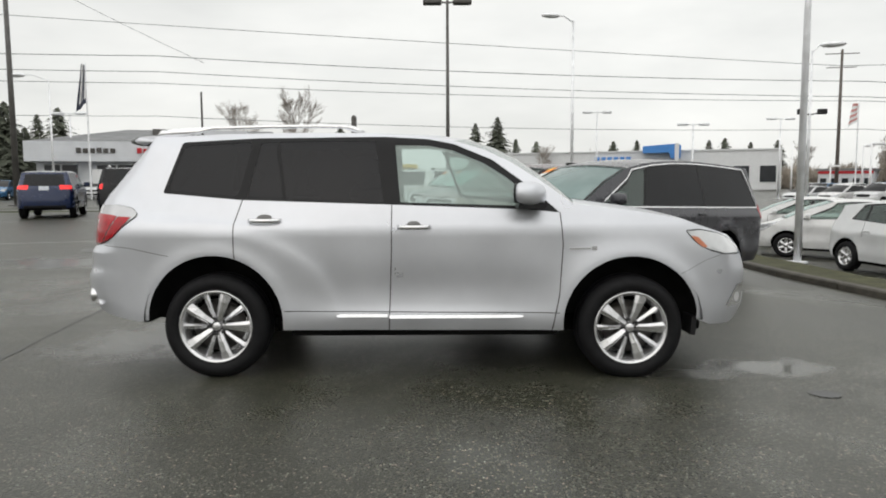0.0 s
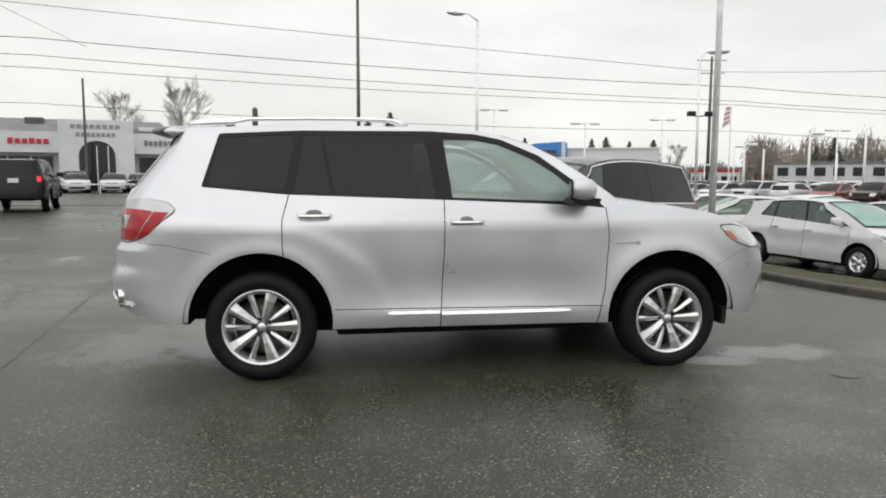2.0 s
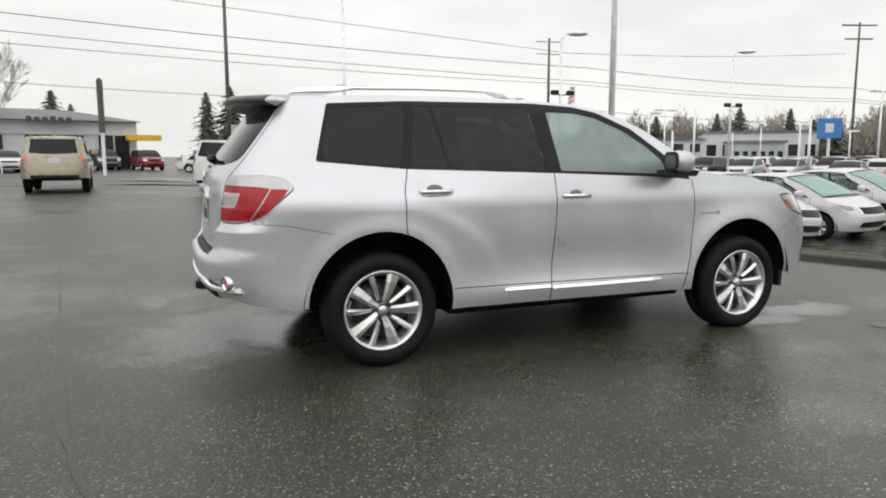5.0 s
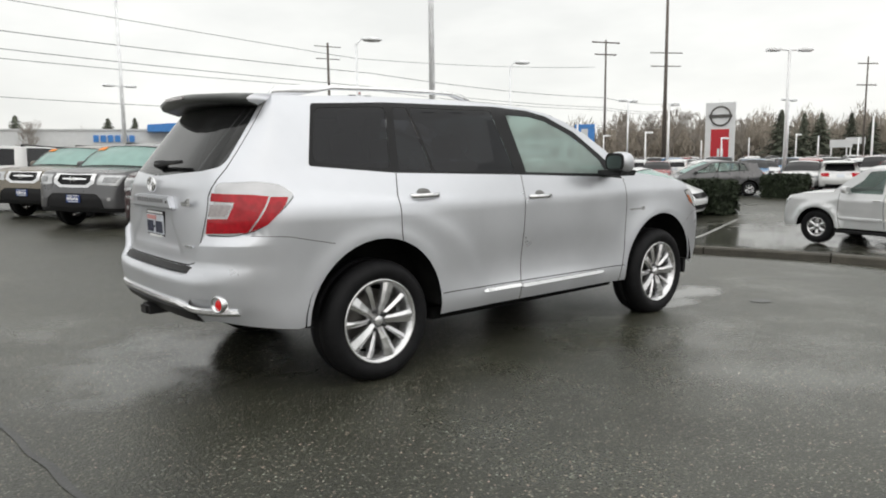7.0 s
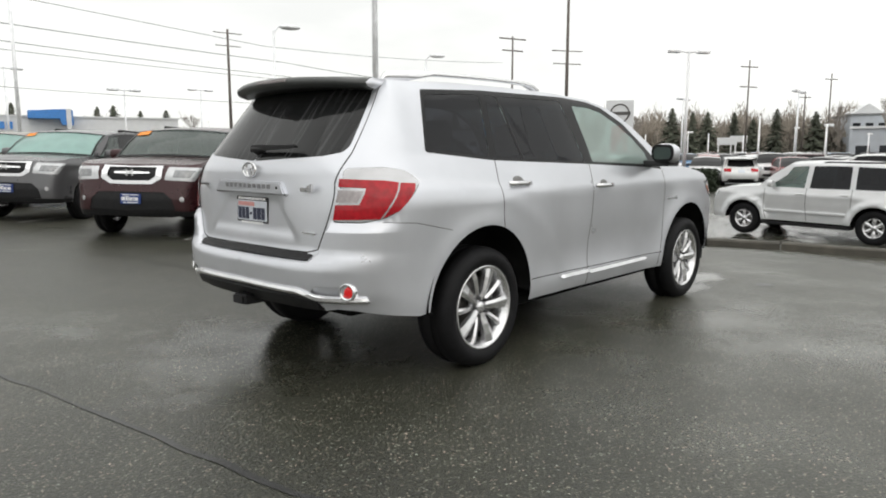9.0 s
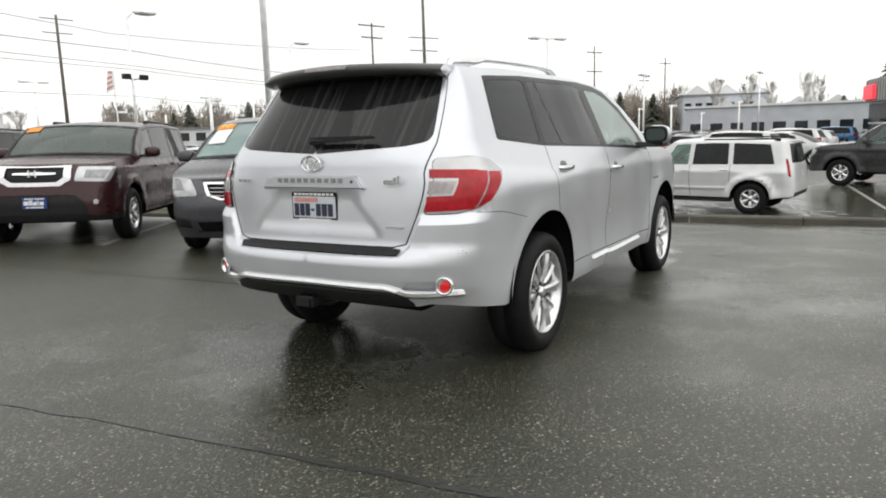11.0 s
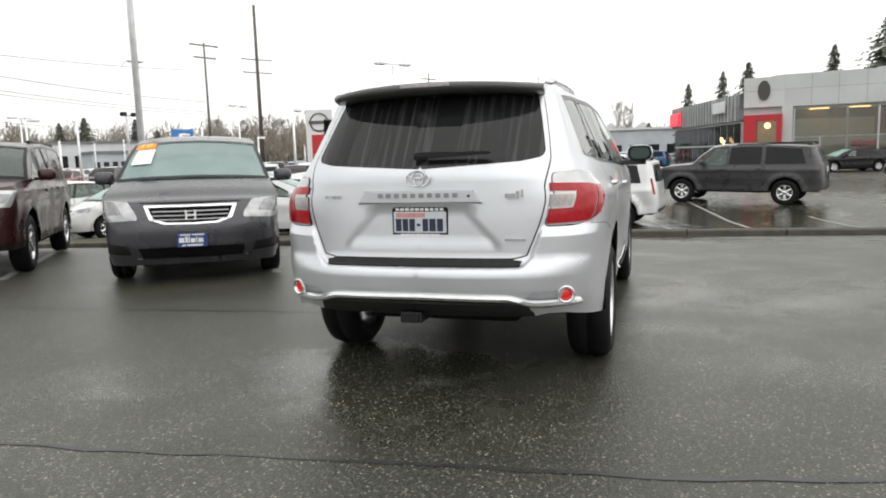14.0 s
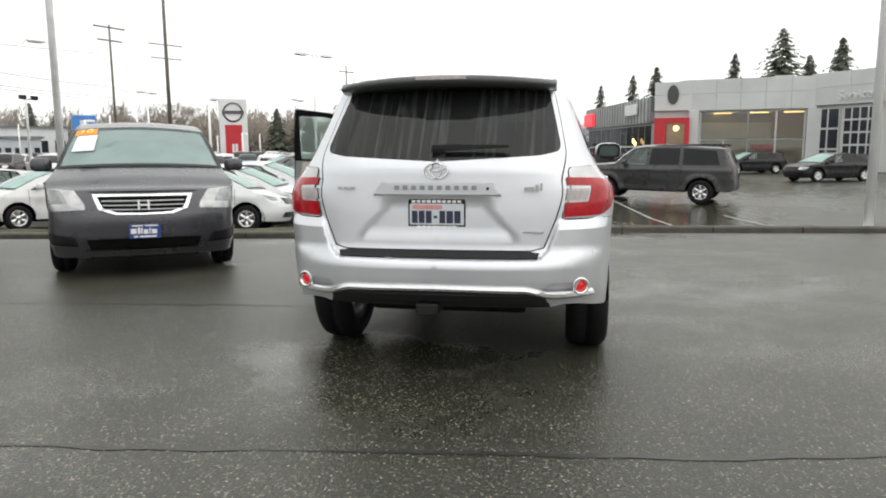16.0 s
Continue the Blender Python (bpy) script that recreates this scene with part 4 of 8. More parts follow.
    ys = [-0.822, -0.80, -0.76, -0.72, -0.68, -0.64, -0.61, -0.585, -0.56, -0.535, -0.51, -0.48] + [-0.42 + 0.07 * i for i in range(13)] + [0.48, 0.51, 0.535, 0.56, 0.585, 0.61, 0.64, 0.68, 0.72, 0.76, 0.80, 0.822]
    zs = [float(np.interp(abs(y), [0.0, 0.48, 0.53, 0.58, 0.63, 0.82], [0.548, 0.543, 0.532, 0.514, 0.508, 0.512])) for y in ys]
    sweep("chrome_garnish", ys, zs, ((0.016, -0.004), (0.013, 0.012), (0.0, 0.020), (-0.014, 0.014), (-0.018, -0.004)), M["bright"], "bright moulding along the rear bumper")
    for side in (1, -1):
        py = [side * a for a in (0.56, 0.60, 0.64, 0.68, 0.72, 0.74)]
        sweep("pocket", py, [0.552] * 6, ((0.024, 0.001), (-0.010, -0.013), (-0.034, -0.013)), M["silver"], "")
        c, q = s.at(uf, 0.553), s.normal(uf, 0.553)
        turn = Vector((q[0], q[1] * side * 0.45, 0.0)).normalized()
        m = Matrix.Translation((c[0] - 0.008, c[1] * side, c[2])) @ Matrix.Rotation(math.atan2(turn.y, turn.x) + math.pi / 2, 4, "Z")
        rv, rf = lathe([(0.028, 0.010), (0.033, -0.004), (0.040, -0.012), (0.046, -0.007), (0.048, 0.035)], 32)
        ring = mesh_part("reflector_ring", rv, rf, M["chrome"], body, "chrome ring round the reflector")
        ring.matrix_basis = m
        lv, lf = lathe([(0.0001, -0.001), (0.018, 0.0), (0.031, 0.004), (0.031, 0.012)], 24)
        mesh_part("lens", lv, lf, M["reflex"], ring, "red reflector")
    ys2 = [y for y in ys if abs(y) < 0.60]
    zs2 = [float(np.interp(abs(y), [0.0, 0.48, 0.64], [0.498, 0.495, 0.470])) for y in ys2]
    sweep("black_trim", ys2, zs2, ((0.026, -0.01), (0.020, 0.016), (-0.022, 0.018), (-0.044, -0.03)), M["black"], "black lower bar of the rear bumper")

    # rear wiper
    arm = ball((-2.312, 0.0, 1.264), (0.030, 0.034, 0.024))
    add_rod(arm, (-2.335, 0.02, 1.272), (-2.322, -0.36, 1.288), 0.016, 0.008, 8)
    w = part("wiper", arm, M["black"], tailgate, "", True)
    blade = slab([(0.035, 1.252), (0.030, 1.292), (-0.06, 1.296), (-0.385, 1.290), (-0.385, 1.278), (-0.05, 1.262)], "x", -2.345, -2.318, 0.004)
    part("wiper_blade", blade, M["black"], w)

    # badges and garnish
    bar = slab(rounded([(-0.345, 1.026), (0.345, 1.026), (0.30, 1.098), (-0.30, 1.098)], 0.012), "x", -2.390, -2.34, 0.008)
    g = part("garnish", bar, M["silver"], tailgate, "bright garnish over the number plate")
    for i in range(10):
        part("letter_bar", box((-2.395, 0.21 - i * 0.046 - 0.013, 1.059), (-2.388, 0.21 - i * 0.046 + 0.013, 1.082)), M["letter"], g)
    part("latch", ball((-2.390, -0.275, 1.066), (0.006, 0.008, 0.008), 8), M["black"], g)
    em = bmesh.new()
    for a, b, ry in ((0.062, 0.041, 0.0), (0.026, 0.040, 0.0), (0.044, 0.017, 0.018)):
        n = 28
        ring = [[em.verts.new((-2.372 - dx, (a + o) * math.cos(2 * math.pi * i / n), 1.158 + ry + (b + o) * math.sin(2 * math.pi * i / n))) for dx, o in ((0, 0.0045), (0.009, 0.0028), (0.009, -0.0028), (0, -0.0045))] for i in range(n)]
        for i in range(n):
            for j in range(3):
                em.faces.new((ring[i][j], ring[i][j + 1], ring[(i + 1) % n][j + 1], ring[(i + 1) % n][j]))
    bmesh.ops.recalc_face_normals(em, faces=em.faces)
    part("emblem", em, M["chrome"], tailgate, "round chrome emblem", True)
    bb = bmesh.new()
    for y0, w0, z0, h0 in ((-0.463, 0.05, 1.052, 0.022), (-0.52, 0.018, 1.05, 0.036), (-0.545, 0.012, 1.055, 0.04)):
        add_box(bb, (-2.376, y0 - w0, z0), (-2.362, y0, z0 + h0))
    part("badge", bb, M["chrome"], tailgate)
    bb = bmesh.new()
    for i in range(3):
        add_box(bb, (-2.37, 0.545 - i * 0.034 - 0.026, 1.058), (-2.36, 0.545 - i * 0.034, 1.073))
    part("badge", bb, M["chrome"], tailgate)
    part("badge", box((-2.366, -0.565, 0.832), (-2.352, -0.455, 0.842)), M["chrome"], tailgate)
    for side in (1, -1):
        y = float(-s.at(1.05, 0.875)[1])
        bb = box((0.965, -y - 0.006, 0.868), (1.11, -y + 0.004, 0.880))
        add_box(bb, (1.115, -y - 0.008, 0.862), (1.15, -y + 0.004, 0.890))
        if side < 0:
            bmesh.ops.scale(bb, vec=(1, -1, 1), verts=bb.verts)
            bmesh.ops.reverse_faces(bb, faces=bb.faces)
        part("badge", bb, M["chrome"], body)

    # number plate: its characters are plain bars
    pl = part("number_plate", slab(rounded([(-0.155, 0.848), (0.155, 0.848), (0.155, 1.008), (-0.155, 1.008)], 0.014), "x", -2.366, -2.350), M["black"], tailgate, "number plate in a black dealer frame")
    part("plate_face", slab(rounded([(-0.146, 0.872), (0.146, 0.872), (0.146, 0.985), (-0.146, 0.985)], 0.006), "x", -2.370, -2.365), M["plate_white"], pl)
    for y0, wide, tall in ((0.134, 0.031, 0.066), (0.096, 0.031, 0.066), (0.058, 0.031, 0.066), (0.016, 0.020, 0.014), (-0.016, 0.031, 0.066), (-0.054, 0.035, 0.066), (-0.096, 0.033, 0.066)):
        part("plate_bar", box((-2.3725, y0 - wide, 0.914 - tall / 2), (-2.3695, y0, 0.914 + tall / 2)), M["plate_ink"], pl)
    part("plate_band", box((-2.3725, -0.03, 0.955), (-2.3695, 0.13, 0.978)), M["plate_red"], pl)
    for i in range(10):
        part("frame_bar", box((-2.369, 0.135 - i * 0.0275 - 0.020, 0.990), (-2.3655, 0.135 - i * 0.0275, 1.003)), M["white_ink"], pl)
        if 0 < i < 9:
            part("frame_bar", box((-2.369, 0.135 - i * 0.0275 - 0.020, 0.853), (-2.3655, 0.135 - i * 0.0275, 0.867)), M["white_ink"], pl)

    # inside
    for x, y in ((-0.25, -0.40), (-0.25, 0.40), (-1.10, -0.42), (-1.10, 0.0), (-1.10, 0.42)):
        st = part("seat", box((x - 0.05, y - 0.22, 0.55), (x + 0.48, y + 0.22, 0.74), 0.05), M["beige"], root, "beige leather seat", True)
        back = box((-0.07, -0.23, 0.0), (0.07, 0.23, 0.62), 0.05)
        bmesh.ops.transform(back, matrix=pose(x - 0.03, y, 0.66, 0, -14), verts=back.verts)
        part("backrest", back, M["beige"], st, "", True)
        hd = box((-0.045, -0.13, 0.0), (0.045, 0.13, 0.17), 0.04)
        bmesh.ops.transform(hd, matrix=pose(x - 0.195, y, 1.28, 0, -10), verts=hd.verts)
        part("headrest", hd, M["beige"], st, "", True)
    part("dashboard", box((0.52, -0.76, 0.78), (1.02, 0.76, 1.10), 0.06), M["dash"], root, "", True)
    wv, wf = lathe([(0.185, 0.012), (0.197, 0.0), (0.185, -0.012), (0.173, 0.0), (0.185, 0.012)], 28)
    me = mesh_part("steering_wheel", wv, wf, M["dash"], root)
    me.matrix_basis = pose(0.42, 0.40, 1.04, 0, 0, 90) @ pose(0, 0, 0, -25)
    part("floor_pan", box((-1.75, -0.65, 0.40), (0.9, 0.65, 0.44)), M["dash"], root)
    part("headliner", box((-1.70, -0.56, 1.610), (0.0, 0.56, 1.625), 0.005), M["beige"], root)

    # the driver's door stands open
    d = doors["front_door", -1]
    hinge = Vector((0.90, 0.90, 0))
    d.matrix_basis = Matrix.Translation(hinge) @ Matrix.Rotation(radians(-58), 4, "Z") @ Matrix.Translation(-hinge)
    card = part("door_card", slab([(-0.20, 0.40), (0.84, 0.40), (0.88, 0.9), (0.86, 1.12), (-0.18, 1.16)], "y", 0.80, 0.835, 0.01), M["beige"], d)
    for side in (1, -1):
        if side > 0:
            part("door_card", slab([(-0.20, 0.40), (0.84, 0.40), (0.88, 0.9), (0.86, 1.12), (-0.18, 1.16)], "y", -0.835, -0.80, 0.01), M["beige"], doors["front_door", 1])
        part("door_card", slab([(-0.80, 0.45), (-0.25, 0.40), (-0.25, 1.16), (-1.18, 1.19), (-1.14, 0.96), (-0.95, 0.86)], "y", -side * 0.80, -side * 0.835, 0.01), M["beige"], doors["rear_door", side])
    return root


suv = silver_suv()


# ---- other vehicles ----
def vehicle(name, label, p, colour, h=0.11, near=True, face=None, lit=False, seats=None, stickers=()):
    """A parked vehicle, nose to +x, standing on z = 0. p holds its side view."""
    root = tagged(new(name), label, p.get("category", "car"))
    xr, xf, w, H, hr, hf, R, base = (p[k] for k in ("xr", "xf", "w", "H", "hr", "hf", "R", "base"))
    belt, nose, cowl, wtop, rtop, rend = p["belt"], p["nose"], p["cowl"], p["wtop"], p["rtop"], p["rend"]
    ar = p.get("arch", R + 0.075)

    def dent(x, z):
        d = 0.0 * x
        for hx in (hr, hf):
            d = d + p.get("flare", 0.02) * np.exp(-((np.hypot(x - hx, z - R) - ar - 0.03) / 0.09) ** 2)
        return d - 0.012 * np.exp(-((z - 0.62) / 0.12) ** 2) + 0.008 * np.exp(-((z - belt + 0.13) / 0.05) ** 2)
    s = Shell(xr, xf, w, p.get("ra", 0.5), p.get("fa", 0.7), p.get("n", 3.6),
              [(0.2, 0.92 * w), (0.4, 0.97 * w), (0.8, w * 0.985), (belt - 0.12, 0.985 * w), (belt, 0.94 * w), (H - 0.08, p.get("tumble", 0.77) * w), (H, (p.get("tumble", 0.77) - 0.09) * w)],
              [(0.2, 0.14), (0.42, 0.01), (0.65, 0.0), (belt - 0.2, 0.03), (belt, p.get("shelf", 0.06)), (rtop[1], rend)],
              [(0.2, -0.14), (0.4, -0.02), (0.6, 0.0), (nose - 0.12, -0.05), (nose + 0.05, -0.2), (H, -1.0)], dent, None, 0.03)
    ux = s.ux

    def fy(y, z):
        return (s.uy(y, z, True), z)

    def by(y, z):
        return (s.uy(y, z), z)
    roof_mid = ((wtop[0] + rtop[0]) / 2 + 0.1, H - 0.045)
    span, roof_edge = wtop[0] - rtop[0], []
    for i in range(9):
        k_ = i / 8
        lift = roof_mid[1] - (wtop[1] + rtop[1]) / 2
        roof_edge.append((wtop[0] - span * k_, wtop[1] * (1 - k_) + rtop[1] * k_ + lift * math.sin(math.pi * k_ ** 0.75)))
    roof_edge.append((s.lo, rtop[1]))
    pillar = [cowl, ((cowl[0] + wtop[0]) / 2 + 0.02, (cowl[1] + wtop[1]) / 2 + 0.03), wtop]
    hood = [(s.hi, nose - 0.03), fy(-w * 0.55, nose - 0.015), (ux(xf - 0.25), nose + 0.02), (ux(xf - 0.55), nose * 0.62 + cowl[1] * 0.38 + 0.02), cowl]
    bottom = [(s.lo, base + 0.05), (ux(xr + 0.2), base + 0.03)] + arch(hr, R, ar, base, 1.0, 10) + arch(hf, R, ar, base, 1.0, 10) + [(ux(xf - 0.2), base - 0.02), (s.hi, base - 0.02)]
    outline = bottom + hood + pillar[1:] + roof_edge[1:]
    top = sorted([(a, b) for a, b in pillar + roof_edge[:-1]])

    def head(x):
        return float(np.interp(x, [a for a, _ in top], [b for _, b in top]))

    def lower(x):
        return belt + p.get("rise", 0.03) * (hf - x) / 3.0

    # side glass between the pillars
    skins, glass = [], []
    cuts = p["cuts"]
    for i, (a, b) in enumerate(zip(cuts, cuts[1:])):
        g = 0.055 if p.get("framed") else 0.028
        zt0, zt1 = head(a[1]) - 0.065, head(b[1]) - 0.065
        if i == 0:
            fr = [(a[0], lower(a[0]) + 0.015), (a[1] + 0.12, head(a[1] + 0.25) - 0.13), (a[1], zt0)]
        else:
            fr = [(a[0] - g, lower(a[0])), (a[1] - g, zt0)]
        mid = (a[1] + b[1]) / 2
        glass.append((i, rounded(fr + [(mid, head(mid) - 0.065), (b[1] + g, zt1), (b[0] + g, lower(b[0]))], 0.03)))
    for i, poly in glass:
        skins.append(("glass_f" if i == 0 else "glass_r" if i == 1 else "glass_q", poly, -0.003))
    a, b = cuts[0], cuts[-1]
    skins.append(("trim", rounded([(a[0] + 0.06, lower(a[0]) - 0.01), (a[1] + 0.10, head(a[1] + 0.2) - 0.08), (a[1], head(a[1]) - 0.035), *[(x_, head(x_) - 0.036) for x_ in np.linspace(a[1], b[1], 7)[1:-1]], (b[1] - 0.02, head(b[1]) - 0.038),
                                   (b[0] - 0.03, lower(b[0]) - 0.02)], 0.03), -0.001))
    if p.get("framed"):
        skins.pop()
    if p.get("surround"):
        ring = skins[-1][1]
        skins.insert(0, ("surround", strip(thin_out(ring + ring[:1], 0.2), 0.016), 0.004))
    t = p["tail"]
    skins.append(("red", rounded([(ux(xr + t[3]), t[1] - 0.02), by(-t[2], t[1]), by(-t[2] - 0.02, t[0]), (ux(xr + t[3] * 0.75), t[0] + 0.02)], 0.02, 3), 0.006))
    wz = (belt + 0.03, rtop[1] - 0.06)
    if p.get("rear_glass", True):
        skins.append(("glass_b", [(s.lo, wz[0]), by(-0.70 * w, wz[0] + 0.03), by(-0.63 * w, wz[1]), (s.lo, wz[1])], -0.002))
    skins.append(("plate", [(s.lo, t[0] - 0.02), by(-0.15, t[0] - 0.02), by(-0.15, t[0] + 0.12), (s.lo, t[0] + 0.12)], 0.006))
    skins.append(("black", [(s.lo, 0), by(-0.7 * w, 0), by(-0.7 * w, base + 0.13), (s.lo, base + 0.13)], 0.0))
    k = p["lamp"]
    lamp = p["lamp_shape"](ux, fy, xf) if "lamp_shape" in p else rounded([(ux(xf - k[3]), k[1] - 0.01), fy(-k[2] - 0.03, k[1]), fy(-k[2], k[0] + 0.02), (ux(xf - k[3] * 0.5), k[0])], 0.025, 3)
    if face:
        skins = face(s, fy) + skins
    else:
        skins.append(("grille", [(s.hi, k[0] - 0.02), fy(-k[2] + 0.06, k[0] - 0.01), fy(-k[2] + 0.03, k[1] - 0.02), (s.hi, k[1] - 0.01)], -0.004))
        skins.append(("black", [(s.hi, base + 0.06), fy(-0.6 * w, base + 0.08), fy(-0.55 * w, base + 0.20), (s.hi, base + 0.21)], -0.004))
    lc = (sum(q[0] for q in lamp) / len(lamp), sum(q[1] for q in lamp) / len(lamp))
    if near:
        skins.append(("core", [(lc[0] + (a_ - lc[0]) * 0.55, lc[1] + (b_ - lc[1]) * 0.55) for a_, b_ in lamp], 0.005))
    skins.append(("lamp", lamp, 0.004))
    if near:
        for i, c in enumerate(cuts[1:3]):
            skins.append(("gap", strip(thin_out([(c[0], lower(c[0])), (c[0] + 0.01, 0.75), (c[0] - 0.03 if i == 0 else max(c[0], hr + ar * 0.85), base + 0.02 if i == 0 else 0.78)], 0.12), 0.010), 0.0))
        skins.append(("gap", strip([(cuts[0][0] + 0.09, lower(cuts[0][0])), (cuts[0][0] + 0.10, 0.7), (cuts[0][0] + 0.02, base + 0.02)], 0.010), 0.0))
    if p.get("cladding"):
        skins.append(("clad", [(hr + 0.2, 0), (hf - 0.2, 0), (hf - 0.2, base + 0.12), (hr + 0.2, base + 0.12)], 0.004))
    pieces = skin(s, outline, [], skins, h)
    far_glass = M["gloss_black"]
    mats = {"paint": colour, "gap": M["gap"], "trim": M["gloss_black"], "glass_f": M["clear_glass"] if near else far_glass, "glass_r": (M["clear_glass"] if p.get("clear_rear") else M["dark_glass"]) if near else far_glass,
            "glass_q": (M["clear_glass"] if p.get("clear_rear") else M["dark_glass"]) if near else far_glass, "glass_b": M["dark_glass"] if near else far_glass, "red": M["red_lit"] if lit else M["red"], "plate": M["plate_white"], "black": M["black"], "lamp": p.get("lamp_mat", M["lamp_grey"]), "grille": M["under"] if p.get("thin_slats") else M["gloss_black"], "chrome": M["chrome"],
            "slat": M["letter"] if p.get("thin_slats") else M["bright"], "clad": M["black"], "fog": M["clear"], "surround": M["bright"], "intake": M["under"], "lip": colour, "core": M["lamp_core"]}
    names = {"glass_f": "window", "glass_r": "window", "glass_q": "window", "glass_b": "rear_window", "red": "tail_lamp", "plate": "plate", "black": "bumper_trim", "lamp": "headlamp", "grille": "grille", "chrome": "grille_frame", "slat": "grille_bar",
             "clad": "sill_cladding", "surround": "window_surround", "fog": "fog_lamp", "intake": "lower_intake", "lip": "bumper_lip", "core": "reflector", "trim": "window_trim"}
    solid = ("paint", "gap", "trim", "black", "clad") if near else ("paint", "trim", "glass_f", "glass_r", "glass_q", "glass_b", "black", "red", "lamp", "grille", "plate")
    v, n, f, slot, mm = [], [], [], [], []
    for key in solid:
        q = pieces.get(("body", key))
        if q is None:
            continue
        q = joined(q, mirrored(q))
        f += [tuple(int(c) + len(v) for c in tri) for tri in q[2]]
        v += [tuple(c) for c in q[0]]
        n += [tuple(c) for c in q[1]]
        slot += [len(mm)] * len(q[2])
        mm.append(mats[key])
    lids = []
    for edge, cx, cz, mat in ((hood[::-1], (0.10, 0.0), (0.03, 0.0), 0), (pillar, (0.14, 0.12), (0.03, 0.045), None), (roof_edge, (0.12, 0.0), (0.045, 0.0), 0)):
        lids.append((bridge(s, thin_out(edge, 0.15), cx, cz, 10), mat))
    v, n, f, slot = weld(v, n, f, slot)
    body = mesh_part("body", v, f, mm, root, "", n, True, slot)

    def patch(t0, t1, v0, v1, lift, m=3, k=3):
        """A sheet laid on the windshield: t up the glass, v across it."""
        sv, sf = [], []
        for i in range(m + 1):
            for j in range(k + 1):
                t_, v_ = t0 + (t1 - t0) * i / m, v0 + (v1 - v0) * j / k
                u_ = float(np.interp(t_, (0, 0.5, 1), [q[0] for q in pillar]))
                z_ = float(np.interp(t_, (0, 0.5, 1), [q[1] for q in pillar]))
                x_, y_, zz = s.at(u_, z_)
                b_ = 1 - v_ * v_
                sv.append((x_ + (0.14 * (1 - t_) + 0.12 * t_) * b_ + lift, -y_ * v_, zz + (0.03 * (1 - t_) + 0.045 * t_) * b_ + lift * 1.3))
        for i in range(m):
            for j in range(k):
                c_ = i * (k + 1) + j
                sf.append((c_, c_ + 1, c_ + k + 2, c_ + k + 1))
        return sv, sf
    if near:
        for t0, t1, v0, v1, mat, nm in ((0.955, 1.005, -1, 1, M["shade"], "shade_band"), (-0.01, 0.05, -1, 1, M["gloss_black"], "cowl_trim"), (0.05, 0.955, -1.0, -0.955, M["gloss_black"], "pillar_trim"), (0.05, 0.955, 0.955, 1.0, M["gloss_black"], "pillar_trim")):
            mesh_part(nm, *patch(t0, t1, v0, v1, 0.006, 4 if v1 - v0 < 1 else 1, 1 if v1 - v0 < 1 else 16), mat, root)
    for t0, t1, v0, v1, mat, word in stickers:
        sv, sf = patch(t0, t1, v0, v1, 0.010)
        so = mesh_part("sticker", sv, sf, mat, root, "sheet stuck to the windshield")
        if word:
            a_, b_, c_ = Vector(sv[0]), Vector(sv[3]), Vector(sv[12])
            ex, ey = (b_ - a_).normalized(), (c_ - a_).normalized()
            ez = ex.cross(ey)
            mid_ = (Vector(sv[0]) + Vector(sv[15])) / 2 + ez * 0.012
            rot = Matrix((ex, ey, ez)).transposed().to_4x4()
            text_mesh("sticker_number", word, (c_ - a_).length * 0.95, M["sticker_yellow"], so, Matrix.Translation(mid_) @ rot, 0.002)
    mesh_part("hood", *lids[0][0], colour, root)
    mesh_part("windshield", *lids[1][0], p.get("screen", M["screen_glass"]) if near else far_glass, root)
    mesh_part("roof", *lids[2][0], colour, root)
    for (_, key), q in pieces.items():
        if key in solid:
            continue
        if key in ("glass_b", "plate", "grille", "chrome", "slat", "intake", "lip"):
            q = joined(q, mirrored(q))
            mesh_part(names[key], q[0], q[2], mats[key], body, "", q[1])
        else:
            for sd in (1, -1):
                r = q if sd > 0 else mirrored(q)
                mesh_part(names[key], r[0], r[2], mats[key], body, "", r[1])
    made = wheel_meshes(R, p.get("rim", R * 0.62), 0.22, p.get("spokes", 6), "plain", near)
    if not near:
        made.pop("nuts")
    fit_wheels(root, made, [(hr, w - 0.135, R - 0.004), (hf, w - 0.135, R - 0.004)], M["alloy"])
    part("underbody", box((xr + 0.25, -w * 0.86, base - 0.07), (xf - 0.25, w * 0.86, base + 0.05), 0.02) if not near else
         add_box(box((hr + ar, -w * 0.88, base - 0.06), (hf - ar, w * 0.88, base + 0.05)), (xr + 0.2, -w * 0.55, base - 0.04), (xf - 0.2, w * 0.55, base + 0.1)), M["under"], root)
